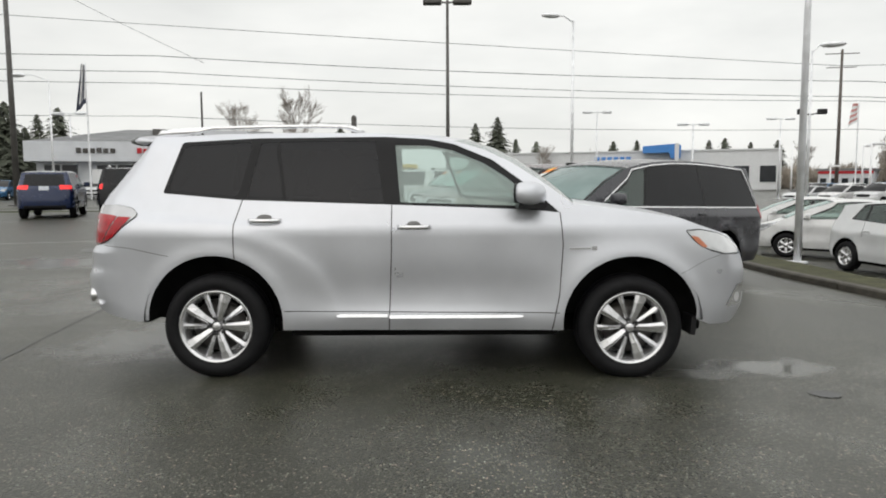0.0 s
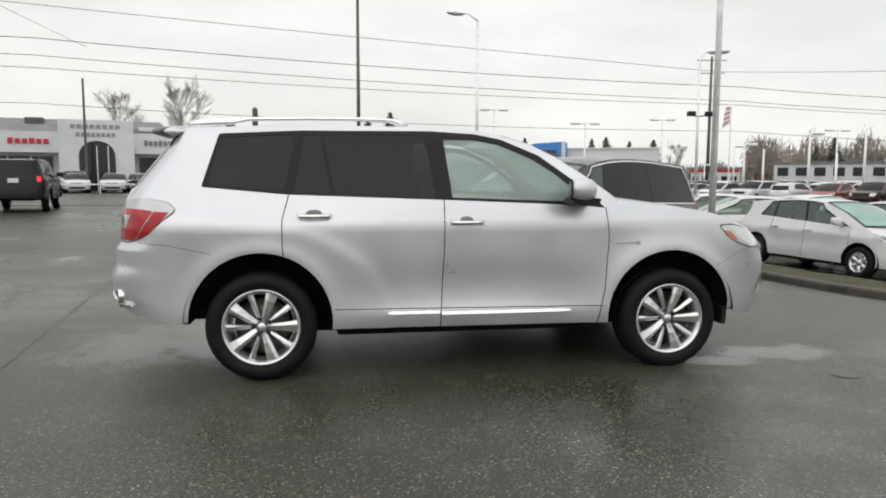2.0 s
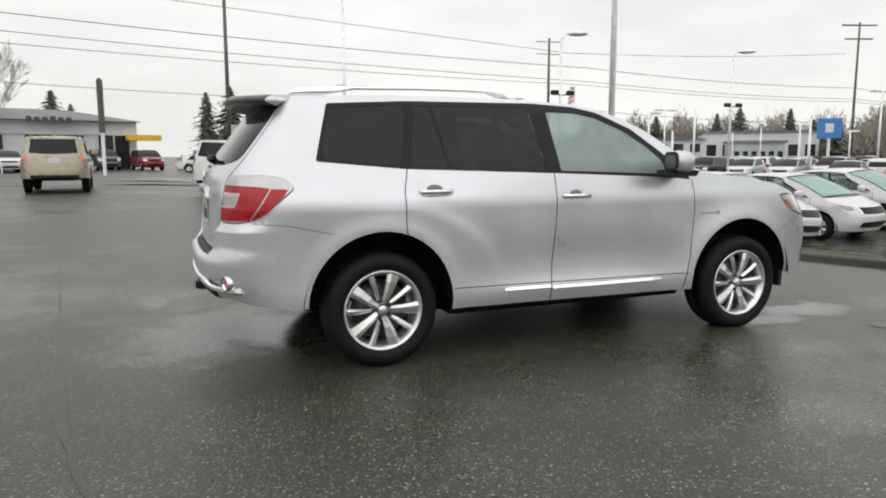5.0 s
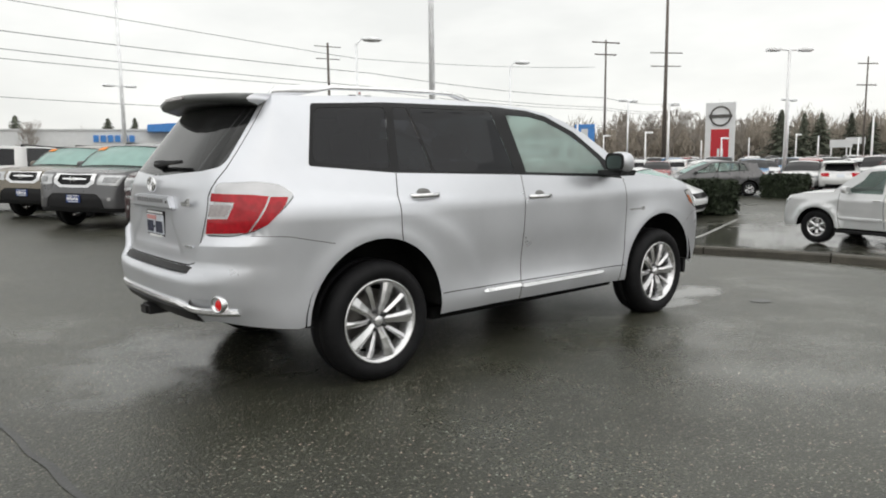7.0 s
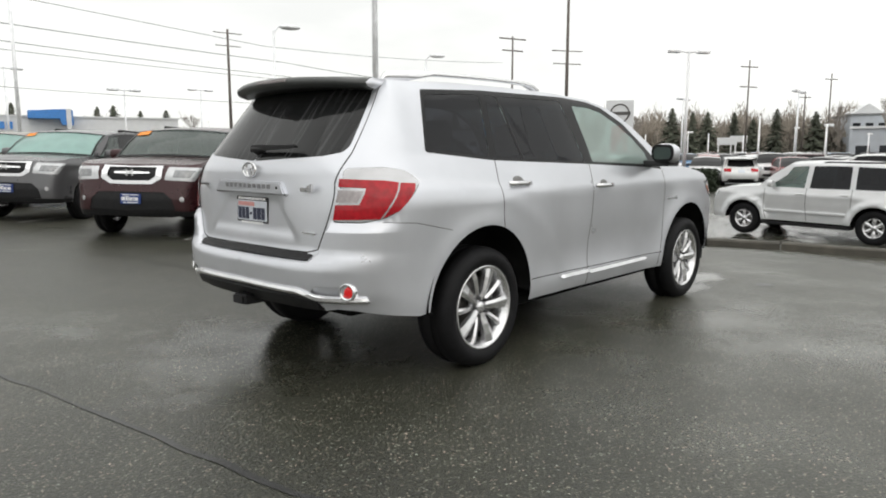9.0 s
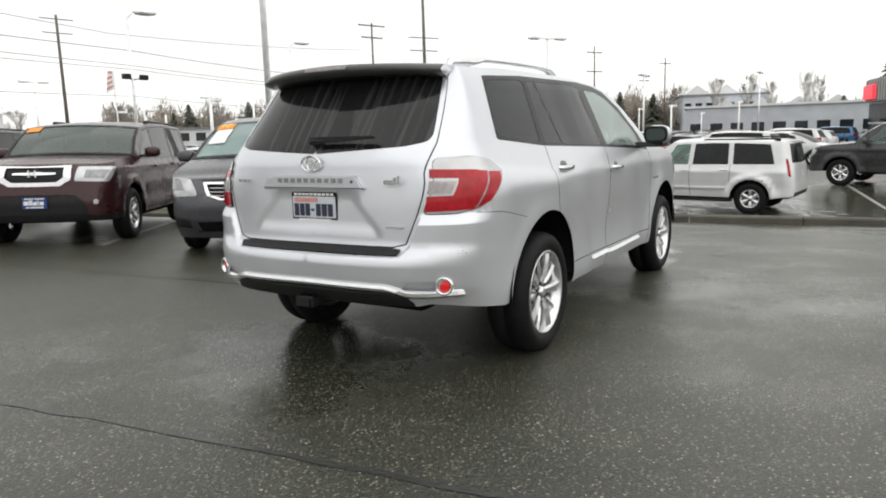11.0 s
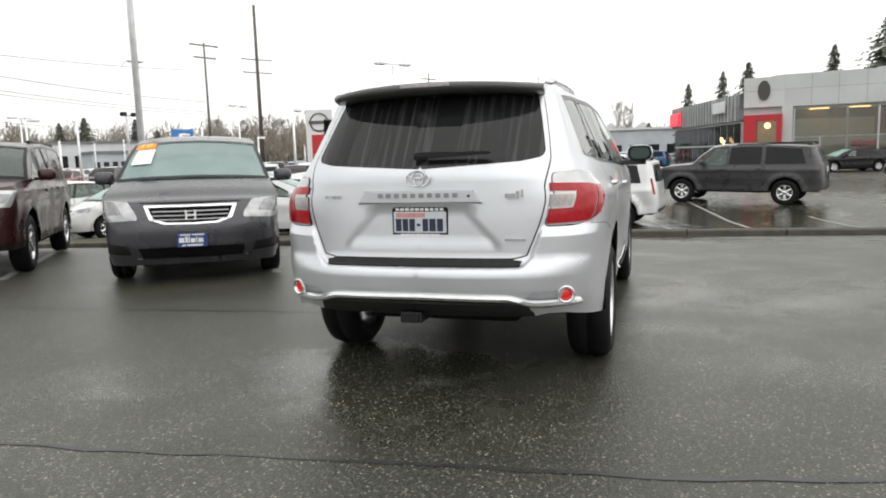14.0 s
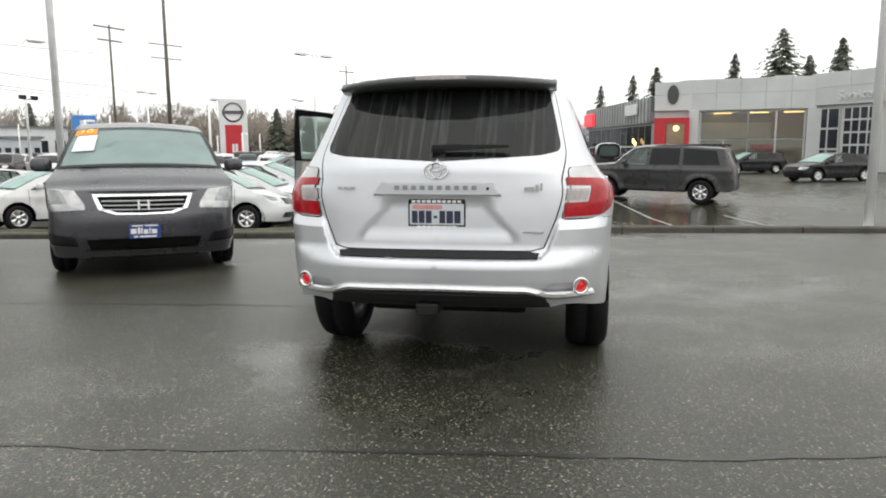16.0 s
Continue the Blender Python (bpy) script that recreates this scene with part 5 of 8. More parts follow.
    if near:
        wells(root, (hr, hf), R, ar, w * 0.95, w * 0.66, base)
        mx = cuts[0][0] - 0.12
        for sd in (1, -1):
            bm = ball((mx, -sd * (w + 0.10), belt + 0.10), (0.075, 0.12, 0.085), 14)
            for q in bm.verts:
                o = [(q.co.x - mx) / 0.075, (q.co.y + sd * (w + 0.10)) / 0.12, (q.co.z - belt - 0.10) / 0.085]
                o = [math.copysign(abs(c) ** 0.6, c) for c in o]
                q.co = (max(mx + o[0] * 0.075, mx - 0.05), -sd * (w + 0.10) + o[1] * 0.115, belt + 0.10 + o[2] * 0.08)
            mi = part("mirror", add_box(bm, (mx - 0.04, -sd * (w - 0.06), belt + 0.02), (mx + 0.04, -sd * (w + 0.06), belt + 0.06)), p.get("mirror", colour), body, "", True)
            for c, z0 in ((cuts[1], 0.0), (cuts[2], 0.02)):
                y = float(-s.at(c[0] + 0.13, belt - 0.13)[1])
                part("handle", box((c[0] + 0.05, -sd * y - 0.022, belt - 0.14 + z0), (c[0] + 0.22, -sd * y + 0.022, belt - 0.105 + z0), 0.012), p.get("handle", colour), body, "", True)
        if seats:
            for x, y in ((cuts[1][0] + 0.25, -0.38), (cuts[1][0] + 0.25, 0.38)):
                st = part("seat", box((x - 0.1, y - 0.24, 0.5), (x + 0.45, y + 0.24, 0.75), 0.05), seats, root, "", True)
                bk = box((-0.07, -0.23, 0), (0.07, 0.23, 0.62), 0.05)
                bmesh.ops.transform(bk, matrix=pose(x - 0.05, y, 0.68, 0, -14), verts=bk.verts)
                part("backrest", bk, seats, st, "", True)
            part("dashboard", box((cuts[0][0] - 0.5, -w * 0.75, 0.7), (cowl[0] - 0.02, w * 0.75, belt - 0.02), 0.05), M["dash"], root)
            part("floor_pan", box((xr + 0.3, -w * 0.62, base + 0.06), (cowl[0] - 0.1, w * 0.62, base + 0.12)), M["dash"], root)
        for sd in (1, -1):
            part("wiper", rod((cowl[0] + 0.06, sd * 0.05 + 0.25, cowl[1] + 0.03), (cowl[0] - 0.02, sd * 0.05 - 0.3 + 0.25, cowl[1] + 0.055), 0.010, 0.006, 6), M["black"], root)
        if p.get("rails"):
            for sd in (1, -1):
                yy = (p.get("tumble", 0.77) - 0.10) * w
                bm = rod((wtop[0] - 0.75, sd * yy, H - 0.03), (rtop[0] + 0.15, sd * yy, H - 0.025), 0.018, 0.018, 8)
                for x in (wtop[0] - 0.75, (wtop[0] + rtop[0]) / 2, rtop[0] + 0.15):
                    add_box(bm, (x - 0.06, sd * yy - 0.02, H - 0.08), (x + 0.06, sd * yy + 0.02, H - 0.02))
                part("roof_rail", bm, M["black"], root)
    return root


def front_plate(root, x, z, mat, w=0.155, h=0.075):
    """Dealer's plate: rows of plain white bars on navy."""
    pl = part("dealer_plate", slab(rounded([(-w, z - h), (w, z - h), (w, z + h), (-w, z + h)], 0.012), "x", x, x + 0.012), mat, root, "navy dealer plate with white bars")
    for y0, y1, z0, z1 in ((0.88, 0.52, -0.35, 0.35), (0.46, 0.30, -0.38, 0.50), (0.25, 0.16, -0.38, 0.50), (0.10, -0.20, -0.38, 0.25), (-0.26, -0.34, -0.38, 0.45), (-0.40, -0.74, -0.38, 0.25),
                           (0.80, 0.1, 0.66, 0.86), (0.0, -0.8, 0.66, 0.86), (0.7, 0.45, -0.86, -0.62), (0.35, -0.7, -0.86, -0.62)):
        part("plate_bar", box((x + 0.011, w * -y0, z + h * z0), (x + 0.0145, w * -y1, z + h * z1)), M["white_ink"], pl)


def text_mesh(name, words, size, mat, parent, m, depth=0.01):
    cu = bpy.data.curves.new(name, "FONT")
    cu.body, cu.size, cu.extrude, cu.align_x, cu.align_y = words, size, depth, "CENTER", "CENTER"
    tmp = bpy.data.objects.new(name, cu)
    me = bpy.data.meshes.new_from_object(tmp)
    bpy.data.objects.remove(tmp)
    me.materials.clear()
    me.materials.append(mat)
    ob = new(name, me)
    ob.parent, ob.matrix_basis = parent, m
    return ob


def front_emblem(root, x, z, mat, k=0.06):
    bm = bmesh.new()
    for sd in (1, -1):
        add_box(bm, (x, sd * k * 0.7 - 0.010, z - k * 0.8), (x + 0.014, sd * k * 0.7 + 0.010, z + k * 0.8))
    add_box(bm, (x, -k * 0.7, z - 0.010), (x + 0.014, k * 0.7, z + 0.010))
    part("emblem", bm, mat, root, "chrome front emblem")


PAINTS = {
    "grey": paint("grey_paint", (0.060, 0.060, 0.069), 0.4, 0.28, 0.45), "maroon": paint("maroon_paint", (0.040, 0.011, 0.013), 0.3, 0.28, 0.35),
    "polished_grey": paint("medium_grey_paint", (0.13, 0.13, 0.135), 0.45, 0.3, 0.3), "bronze": paint("bronze_paint", (0.20, 0.175, 0.14), 0.45, 0.3, 0.3),
    "white": paint("white_paint", (0.72, 0.72, 0.72), 0.0, 0.3), "silver_far": paint("pale_silver_paint", (0.70, 0.71, 0.72), 0.12, 0.35),
    "black": paint("black_paint", (0.012, 0.012, 0.014), 0.0, 0.25, 0.0, spec=0.35), "blue": paint("blue_paint", (0.007, 0.018, 0.065), 0.2, 0.25),
    "silver_light": paint("light_silver_paint", (0.70, 0.705, 0.715), 0.35, 0.34), "tan": paint("tan_paint", (0.42, 0.37, 0.28), 0.4, 0.3), "red": paint("red_paint", (0.28, 0.015, 0.015), 0.1, 0.25), "charcoal": paint("charcoal_paint", (0.052, 0.052, 0.054), 0.4, 0.3, 0.3),
    "sky": paint("light_blue_paint", (0.05, 0.16, 0.32), 0.3, 0.3),
}

MINIVAN = dict(category="minivan", xr=-2.68, xf=2.42, w=0.975, H=1.80, hr=-1.52, hf=1.48, R=0.335, base=0.23, belt=1.08, nose=0.905, cowl=(1.40, 1.125), wtop=(0.50, 1.60), rtop=(-2.25, 1.70), rend=0.30, rise=0.02, thin_slats=True, screen=M["van_glass"], lamp_mat=M["lamp_dim"],
               cuts=[(1.10, 0.42), (0.28, 0.12), (-1.05, -1.02), (-2.38, -2.12)], tail=(0.90, 1.14, 0.80, 0.34), lamp=(0.68, 0.955, 0.50, 0.42), tumble=0.735, fa=0.62, n=4.3, surround=True,
               lamp_shape=lambda ux, fy, xf: rounded([(ux(xf - 0.66), 1.030), (ux(xf - 0.40), 1.005), fy(-0.68, 0.940), fy(-0.56, 0.765), fy(-0.55, 0.705), (ux(xf - 0.22), 0.690), (ux(xf - 0.45), 0.80)], 0.02, 3))
TALL = dict(category="SUV", xr=-2.52, xf=2.32, w=0.99, H=1.79, hr=-1.40, hf=1.38, R=0.375, base=0.36, belt=1.16, nose=1.10, cowl=(1.08, 1.20), wtop=(0.46, 1.635), rtop=(-2.2, 1.71), rend=0.22, rise=0.02,
             cuts=[(0.86, 0.36), (0.06, 0.0), (-0.98, -0.98), (-2.18, -2.02)], tail=(0.85, 1.25, 0.74, 0.26), lamp=(0.86, 1.07, 0.50, 0.30), tumble=0.82, fa=0.50, n=4.4, flare=0.035, rails=True, rim=0.225)
HATCH = dict(category="hatchback", xr=-2.12, xf=2.28, w=0.885, H=1.55, hr=-1.33, hf=1.37, R=0.315, base=0.26, belt=0.98, nose=0.82, cowl=(1.42, 1.00), wtop=(0.34, 1.46), rtop=(-1.62, 1.40), rend=0.46, rise=0.16,
             cuts=[(1.02, 0.28), (0.0, -0.12), (-0.92, -0.90), (-1.30, -1.08)], tail=(0.84, 1.24, 0.66, 0.20), lamp=(0.66, 0.93, 0.52, 0.62), tumble=0.76, fa=0.95, n=3.0, clear_rear=True)
BOXY = dict(category="SUV", xr=-2.36, xf=2.38, w=0.925, H=1.77, hr=-1.42, hf=1.43, R=0.375, base=0.42, belt=1.14, nose=1.04, cowl=(1.10, 1.17), wtop=(0.42, 1.68), rtop=(-2.08, 1.68), rend=0.18, rise=0.03,
            cuts=[(0.86, 0.36), (0.0, -0.05), (-0.95, -0.95), (-1.98, -1.86)], tail=(0.88, 1.30, 0.74, 0.16), lamp=(0.80, 1.0, 0.52, 0.26), tumble=0.84, fa=0.5, n=4.4, flare=0.07, rails=True, rim=0.215, framed=True)
BIG = dict(category="SUV", xr=-2.62, xf=2.60, w=1.0, H=1.92, hr=-1.55, hf=1.58, R=0.40, base=0.44, belt=1.24, nose=1.12, cowl=(1.26, 1.27), wtop=(0.62, 1.80), rtop=(-2.32, 1.78), rend=0.32, rise=0.03,
           cuts=[(1.02, 0.56), (0.18, 0.12), (-0.90, -0.90), (-2.16, -2.02)], tail=(1.04, 1.28, 0.82, 0.12), lamp=(0.86, 1.08, 0.55, 0.34), tumble=0.80, fa=0.5, n=4.4, flare=0.04, rails=True, rim=0.235, framed=True)
SEDAN = dict(category="sedan", xr=-2.45, xf=2.38, w=0.90, H=1.47, hr=-1.39, hf=1.39, R=0.33, base=0.25, belt=0.93, nose=0.78, cowl=(1.22, 0.95), wtop=(0.22, 1.38), rtop=(-1.15, 1.36), rend=1.0, shelf=0.40, rise=0.08,
             cuts=[(0.86, 0.20), (-0.05, -0.15), (-0.95, -0.85), (-1.50, -1.15)], tail=(0.72, 0.90, 0.45, 0.25), lamp=(0.62, 0.76, 0.50, 0.45), tumble=0.74, fa=0.85, n=3.0)
CROSS = dict(category="SUV", xr=-2.25, xf=2.30, w=0.90, H=1.66, hr=-1.34, hf=1.36, R=0.35, base=0.32, belt=1.06, nose=0.95, cowl=(1.18, 1.07), wtop=(0.35, 1.57), rtop=(-1.85, 1.56), rend=0.35, rise=0.06,
             cuts=[(0.90, 0.30), (0.0, -0.08), (-0.95, -0.92), (-1.78, -1.62)], tail=(0.85, 1.10, 0.58, 0.30), lamp=(0.72, 0.92, 0.52, 0.40), tumble=0.78, fa=0.7, n=3.4)


def minivan_face(s, fy):
    return [("slat", [(s.hi, z0), fy(-0.40, z0 + 0.004), fy(-0.40, z0 + 0.017), (s.hi, z0 + 0.013)], 0.004) for z0 in (0.692, 0.736, 0.780)] + [
        ("grille", [(s.hi, 0.662), fy(-0.26, 0.670), fy(-0.39, 0.717), fy(-0.44, 0.828), (s.hi, 0.828)], -0.012),
        ("chrome", rounded([(s.hi, 0.642), fy(-0.28, 0.650), fy(-0.43, 0.704), fy(-0.488, 0.854), (s.hi, 0.850)], 0.008), 0.012),
        ("intake", rounded([(s.hi, 0.285), fy(-0.52, 0.295), fy(-0.56, 0.40), (s.hi, 0.405)], 0.01), -0.015),
        ("lip", [(s.hi, 0.262), fy(-0.55, 0.270), fy(-0.58, 0.288), (s.hi, 0.284)], 0.012),
        ("black", rounded([fy(-0.63, 0.33), fy(-0.92, 0.37), fy(-0.90, 0.47), fy(-0.66, 0.43)], 0.02), -0.012),
        ("gap", strip([(s.hi, 0.876), fy(-0.5, 0.883), fy(-0.62, 0.912)], 0.012), -0.008)]


def tall_face(s, fy):
    return [("slat", [(s.hi, 0.962), fy(-0.27, 0.970), fy(-0.27, 0.992), (s.hi, 1.000)], 0.006),
            ("grille", rounded([(s.hi, 0.865), fy(-0.28, 0.868), fy(-0.37, 0.93), fy(-0.36, 1.055), (s.hi, 1.055)], 0.008), -0.012),
            ("chrome", rounded([(s.hi, 0.812), fy(-0.32, 0.816), fy(-0.46, 0.90), fy(-0.45, 1.092), (s.hi, 1.092)], 0.010), 0.012),
            ("black", [(s.hi, 0.41), fy(-0.66, 0.43), fy(-0.62, 0.60), fy(-0.50, 0.70), (s.hi, 0.705)], -0.010), ("black", [(s.hi, 0.30), (s.ux(s.xf - 0.45), 0.30), (s.ux(s.xf - 0.45), 0.42), (s.hi, 0.43)], -0.004),
            ("fog", disc((s.uy(-0.76, 0.60, True), 0.60), 0.036, 12), 0.006)]


def place(root, x, y, heading, z=None):
    """Stands a vehicle with its middle at x, y; heading in degrees from +x."""
    m = pose(x, y, ground_z(x, y) if z is None else z, 0, 0, heading)
    c, q = math.cos(radians(heading)), math.sin(radians(heading))
    pitch = math.atan2(ground_z(x - 1.4 * c, y - 1.4 * q) - ground_z(x + 1.4 * c, y + 1.4 * q), 2.8)
    roll = math.atan2(ground_z(x - 0.8 * q, y + 0.8 * c) - ground_z(x + 0.8 * q, y - 0.8 * c), 1.6)
    if z is None:
        m.translation.z = sum(ground_z(x + a * c - b * q, y + a * q + b * c) for a in (-1.4, 1.4) for b in (-0.8, 0.8)) / 4
    root.matrix_basis = m @ Matrix.Rotation(pitch, 4, "Y") @ Matrix.Rotation(roll, 4, "X")
    return root


# ---- ground materials ----
def asphalt(name, base, wet):
    """Old asphalt with pale stones in it, wet in broad patches."""
    m = bpy.data.materials.new(name)
    m.use_nodes = True
    n, l = m.node_tree.nodes, m.node_tree.links
    b = n["Principled BSDF"]
    geo = n.new("ShaderNodeNewGeometry")

    def noise_of(scale, detail=4.0, rough=0.5):
        t = n.new("ShaderNodeTexNoise")
        t.inputs["Scale"].default_value, t.inputs["Detail"].default_value, t.inputs["Roughness"].default_value = scale, detail, rough
        l.new(geo.outputs["Position"], t.inputs["Vector"])
        return t.outputs["Fac"]

    def ranged(src, a, c, lo, hi):
        t = n.new("ShaderNodeMapRange")
        t.interpolation_type = "SMOOTHSTEP"
        for k, v in (("From Min", a), ("From Max", c), ("To Min", lo), ("To Max", hi)):
            t.inputs[k].default_value = v
        l.new(src, t.inputs["Value"])
        return t.outputs[0]

    def maths(op, x, y):
        t = n.new("ShaderNodeMath")
        t.operation = op
        for i, v in enumerate((x, y)):
            if isinstance(v, (int, float)):
                t.inputs[i].default_value = v
            else:
                l.new(v, t.inputs[i])
        return t.outputs[0]
    big = noise_of(0.20, 3.0, 0.5)
    mid = noise_of(1.7, 5.0, 0.6)
    fine = noise_of(70.0, 3.0, 0.65)
    stones = n.new("ShaderNodeTexVoronoi")
    stones.inputs["Scale"].default_value = 72.0
    warp = n.new("ShaderNodeTexNoise")
    warp.inputs["Scale"].default_value = 110.0
    l.new(geo.outputs["Position"], warp.inputs["Vector"])
    push = n.new("ShaderNodeVectorMath")
    push.operation = "MULTIPLY_ADD"
    l.new(warp.outputs["Color"], push.inputs[0])
    push.inputs[1].default_value = (0.016, 0.016, 0.016)
    l.new(geo.outputs["Position"], push.inputs[2])
    l.new(push.outputs[0], stones.inputs["Vector"])
    sep = n.new("ShaderNodeSeparateColor")
    l.new(stones.outputs["Color"], sep.inputs[0])
    pale = maths("MULTIPLY", ranged(stones.outputs["Distance"], 0.16, 0.55, 1.0, 0.0), maths("POWER", sep.outputs[0], 3.5))
    shade = maths("MULTIPLY", ranged(big, 0.35, 0.65, 0.85, 1.15), maths("MULTIPLY", ranged(mid, 0.3, 0.7, 0.86, 1.14), ranged(fine, 0.3, 0.7, 0.48, 1.55)))
    val = maths("MULTIPLY", maths("ADD", maths("MULTIPLY", pale, 8.0), 0.85), maths("MULTIPLY", shade, base))
    rgb = n.new("ShaderNodeCombineColor")
    l.new(maths("MULTIPLY", val, maths("ADD", 0.98, maths("MULTIPLY", pale, ranged(sep.outputs[1], 0.2, 0.8, -0.1, 0.40)))), rgb.inputs[0])
    l.new(val, rgb.inputs[1])
    l.new(maths("MULTIPLY", val, maths("ADD", 0.72, maths("MULTIPLY", pale, 0.15))), rgb.inputs[2])
    l.new(rgb.outputs[0], b.inputs["Base Color"])
    film = maths("MULTIPLY", ranged(maths("ADD", maths("MULTIPLY", big, 0.78), maths("MULTIPLY", mid, 0.22)), 0.50, 0.72, 0.0, 0.9), wet)
    # shallow standing water with soft uneven edges
    for px, py, rx, ry, deep in ((2.50, -0.60, 0.46, 0.24, 1.2), (-2.55, 0.25, 0.50, 0.80, 0.75), (-1.95, 0.45, 0.50, 0.95, 0.85), (1.80, -0.82, 0.55, 0.13, 0.9), (-6.2, 6.2, 1.6, 0.9, 0.9), (-7.5, 3.0, 1.0, 0.5, 0.8), (-2.75, 1.75, 0.20, 0.34, 0.6), (12.5, 3.6, 4.0, 3.2, 0.95), (15.5, -3.5, 5.5, 3.0, 0.9), (28.0, -8.0, 9.0, 5.0, 0.7)):
        sub_ = n.new("ShaderNodeVectorMath")
        sub_.operation = "SUBTRACT"
        l.new(geo.outputs["Position"], sub_.inputs[0])
        sub_.inputs[1].default_value = (px, py, 0)
        sca = n.new("ShaderNodeVectorMath")
        sca.operation = "MULTIPLY"
        l.new(sub_.outputs[0], sca.inputs[0])
        sca.inputs[1].default_value = (1 / rx, 1 / ry, 0)
        ln = n.new("ShaderNodeVectorMath")
        ln.operation = "LENGTH"
        l.new(sca.outputs[0], ln.inputs[0])
        wob = maths("ADD", ln.outputs["Value"], maths("MULTIPLY", maths("SUBTRACT", mid, 0.5), 2.6))
        film = maths("MAXIMUM", film, ranged(wob, 0.35, 1.35, deep, 0.0))
    rough = maths("MAXIMUM", maths("ADD", 0.36, maths("MULTIPLY", film, -0.25)), 0.06)
    l.new(maths("ADD", rough, ranged(fine, 0.3, 0.7, -0.04, 0.06)), b.inputs["Roughness"])
    b.inputs["Specular IOR Level"].default_value = 0.5
    height = maths("ADD", fine, maths("MULTIPLY", stones.outputs["Distance"], -0.8))
    bu = n.new("ShaderNodeBump")
    bu.inputs["Distance"].default_value = 0.006
    l.new(maths("MAXIMUM", maths("ADD", 0.46, maths("MULTIPLY", film, -0.42)), 0.015), bu.inputs["Strength"])
    l.new(height, bu.inputs["Height"])
    l.new(bu.outputs[0], b.inputs["Normal"])
    return m


M["asphalt"] = asphalt("wet_asphalt", 0.038, 1.0)
M["seam"] = material("asphalt_seam", (0.027, 0.027, 0.026), 0.35, 0, 0.3, 9, bump=0.2, bump_scale=60)
M["drain"] = material("cast_iron", (0.03, 0.03, 0.03), 0.3, 0.5, 0.3, 20, bump=0.2, bump_scale=40)
M["line"] = material("worn_road_paint", (0.32, 0.32, 0.31), 0.4, 0, 0.25, 5, fine=0.2, bump_scale=50)
M["concrete"] = material("kerb_concrete", (0.066, 0.060, 0.048), 0.7, 0, 0.3, 4, bump=0.25, bump_scale=50, by_object=0.12, fine=0.2)
M["verge"] = material("mossy_verge", (0.055, 0.055, 0.024), 0.95, 0, 0.45, 3, bump=0.8, bump_scale=40, fine=0.4)

# ---- ground ----
gx = np.unique(np.concatenate([np.linspace(-900, -60, 8), np.linspace(-60, -8, 14), np.arange(-8, 30, 0.5), np.linspace(30, 70, 14), np.linspace(70, 1200, 12)]))
gy = np.unique(np.concatenate([np.linspace(-900, -30, 8), np.arange(-30, 30, 1.0), np.linspace(30, 80, 14), np.linspace(80, 1200, 12)]))
verts = [(x, y, ground_z(x, y)) for y in gy for x in gx]
nx = len(gx)
faces = [(j * nx + i, j * nx + i + 1, (j + 1) * nx + i + 1, (j + 1) * nx + i) for j in range(len(gy) - 1) for i in range(nx - 1)]
ground = tagged(mesh_part("ground", verts, faces, M["asphalt"]), "dark wet asphalt of a car dealer's lot", "ground", kind="structure")


def on_ground(pts, lift=0.004):
    return [(x, y, ground_z(x, y) + lift) for x, y in pts]


def ribbon(name, line, w, mat, label, category, lift=0.004, ragged=0.0, kind="structure"):
    """A flat band along a line on the ground."""
    line = thin_out(line, 0.25 if ragged else 0.5)
    rng = random.Random(len(line))
    verts, faces = [], []
    for i, (x, y) in enumerate(line):
        a, b = line[max(i - 1, 0)], line[min(i + 1, len(line) - 1)]
        d = Vector((b[0] - a[0], b[1] - a[1])).normalized()
        o = rng.uniform(-1, 1) * ragged
        k = w / 2 * (1 + (rng.uniform(-0.6, 0.6) if ragged else 0))
        for s in (1, -1):
            px, py = x - d.y * (s * k + o), y + d.x * (s * k + o)
            verts.append((px, py, ground_z(px, py) + lift))
        if i:
            faces.append((2 * i - 2, 2 * i - 1, 2 * i + 1, 2 * i))
    return tagged(mesh_part(name, verts, faces, mat, smooth=False), label, category, kind=kind)


ribbon("asphalt_seam", [(-4.3, 9.0), (-3.75, 4.0), (-3.49, 1.74), (-3.36, 0.6), (-3.25, -0.3), (-3.12, -1.4), (-2.95, -2.2), (-2.6, -4.4)], 0.026, M["seam"], "dark ragged seam between two asphalt lanes", "crack", 0.003, 0.016)
ribbon("asphalt_seam", [(-0.9, 6.0), (-0.75, 3.2), (-0.62, 1.2)], 0.018, M["seam"], "thin dark crack in the wet asphalt", "crack", 0.003, 0.014)
for x, y, r in ((-6.6, 8.15, 0.42), (-4.75, 12.1, 0.45), (2.55, -1.25, 0.10), (3.9, -0.5, 0.08)):
    pts = [(x + r * math.cos(a) * (1 + 0.1 * math.sin(3 * a)), y + r * 0.8 * math.sin(a)) for a in np.linspace(0, 2 * math.pi, 18)[:-1]]
    tagged(mesh_part("drain_cover" if r > 0.3 else "asphalt_patch", on_ground(pts), [tuple(range(17))], M["drain"], smooth=False), "dark round patch set in the wet asphalt", "drain", kind="structure")
for pts in ([(-9.5, 9.4), (-7.2, 9.9)], [(-7.9, 5.2), (-6.9, 5.0)], [(-16, 15.5), (-11, 16.8)], [(-30, 20), (-10, 23.6)], [(0.5, 6.3), (4.3, 9.0)], [(-0.4, 10.6), (3.6, 13.4)], [(1.4, 3.1), (2.6, 4.0)]):
    ribbon("road_marking", pts, 0.10, M["line"], "worn white line painted on wet asphalt", "marking")
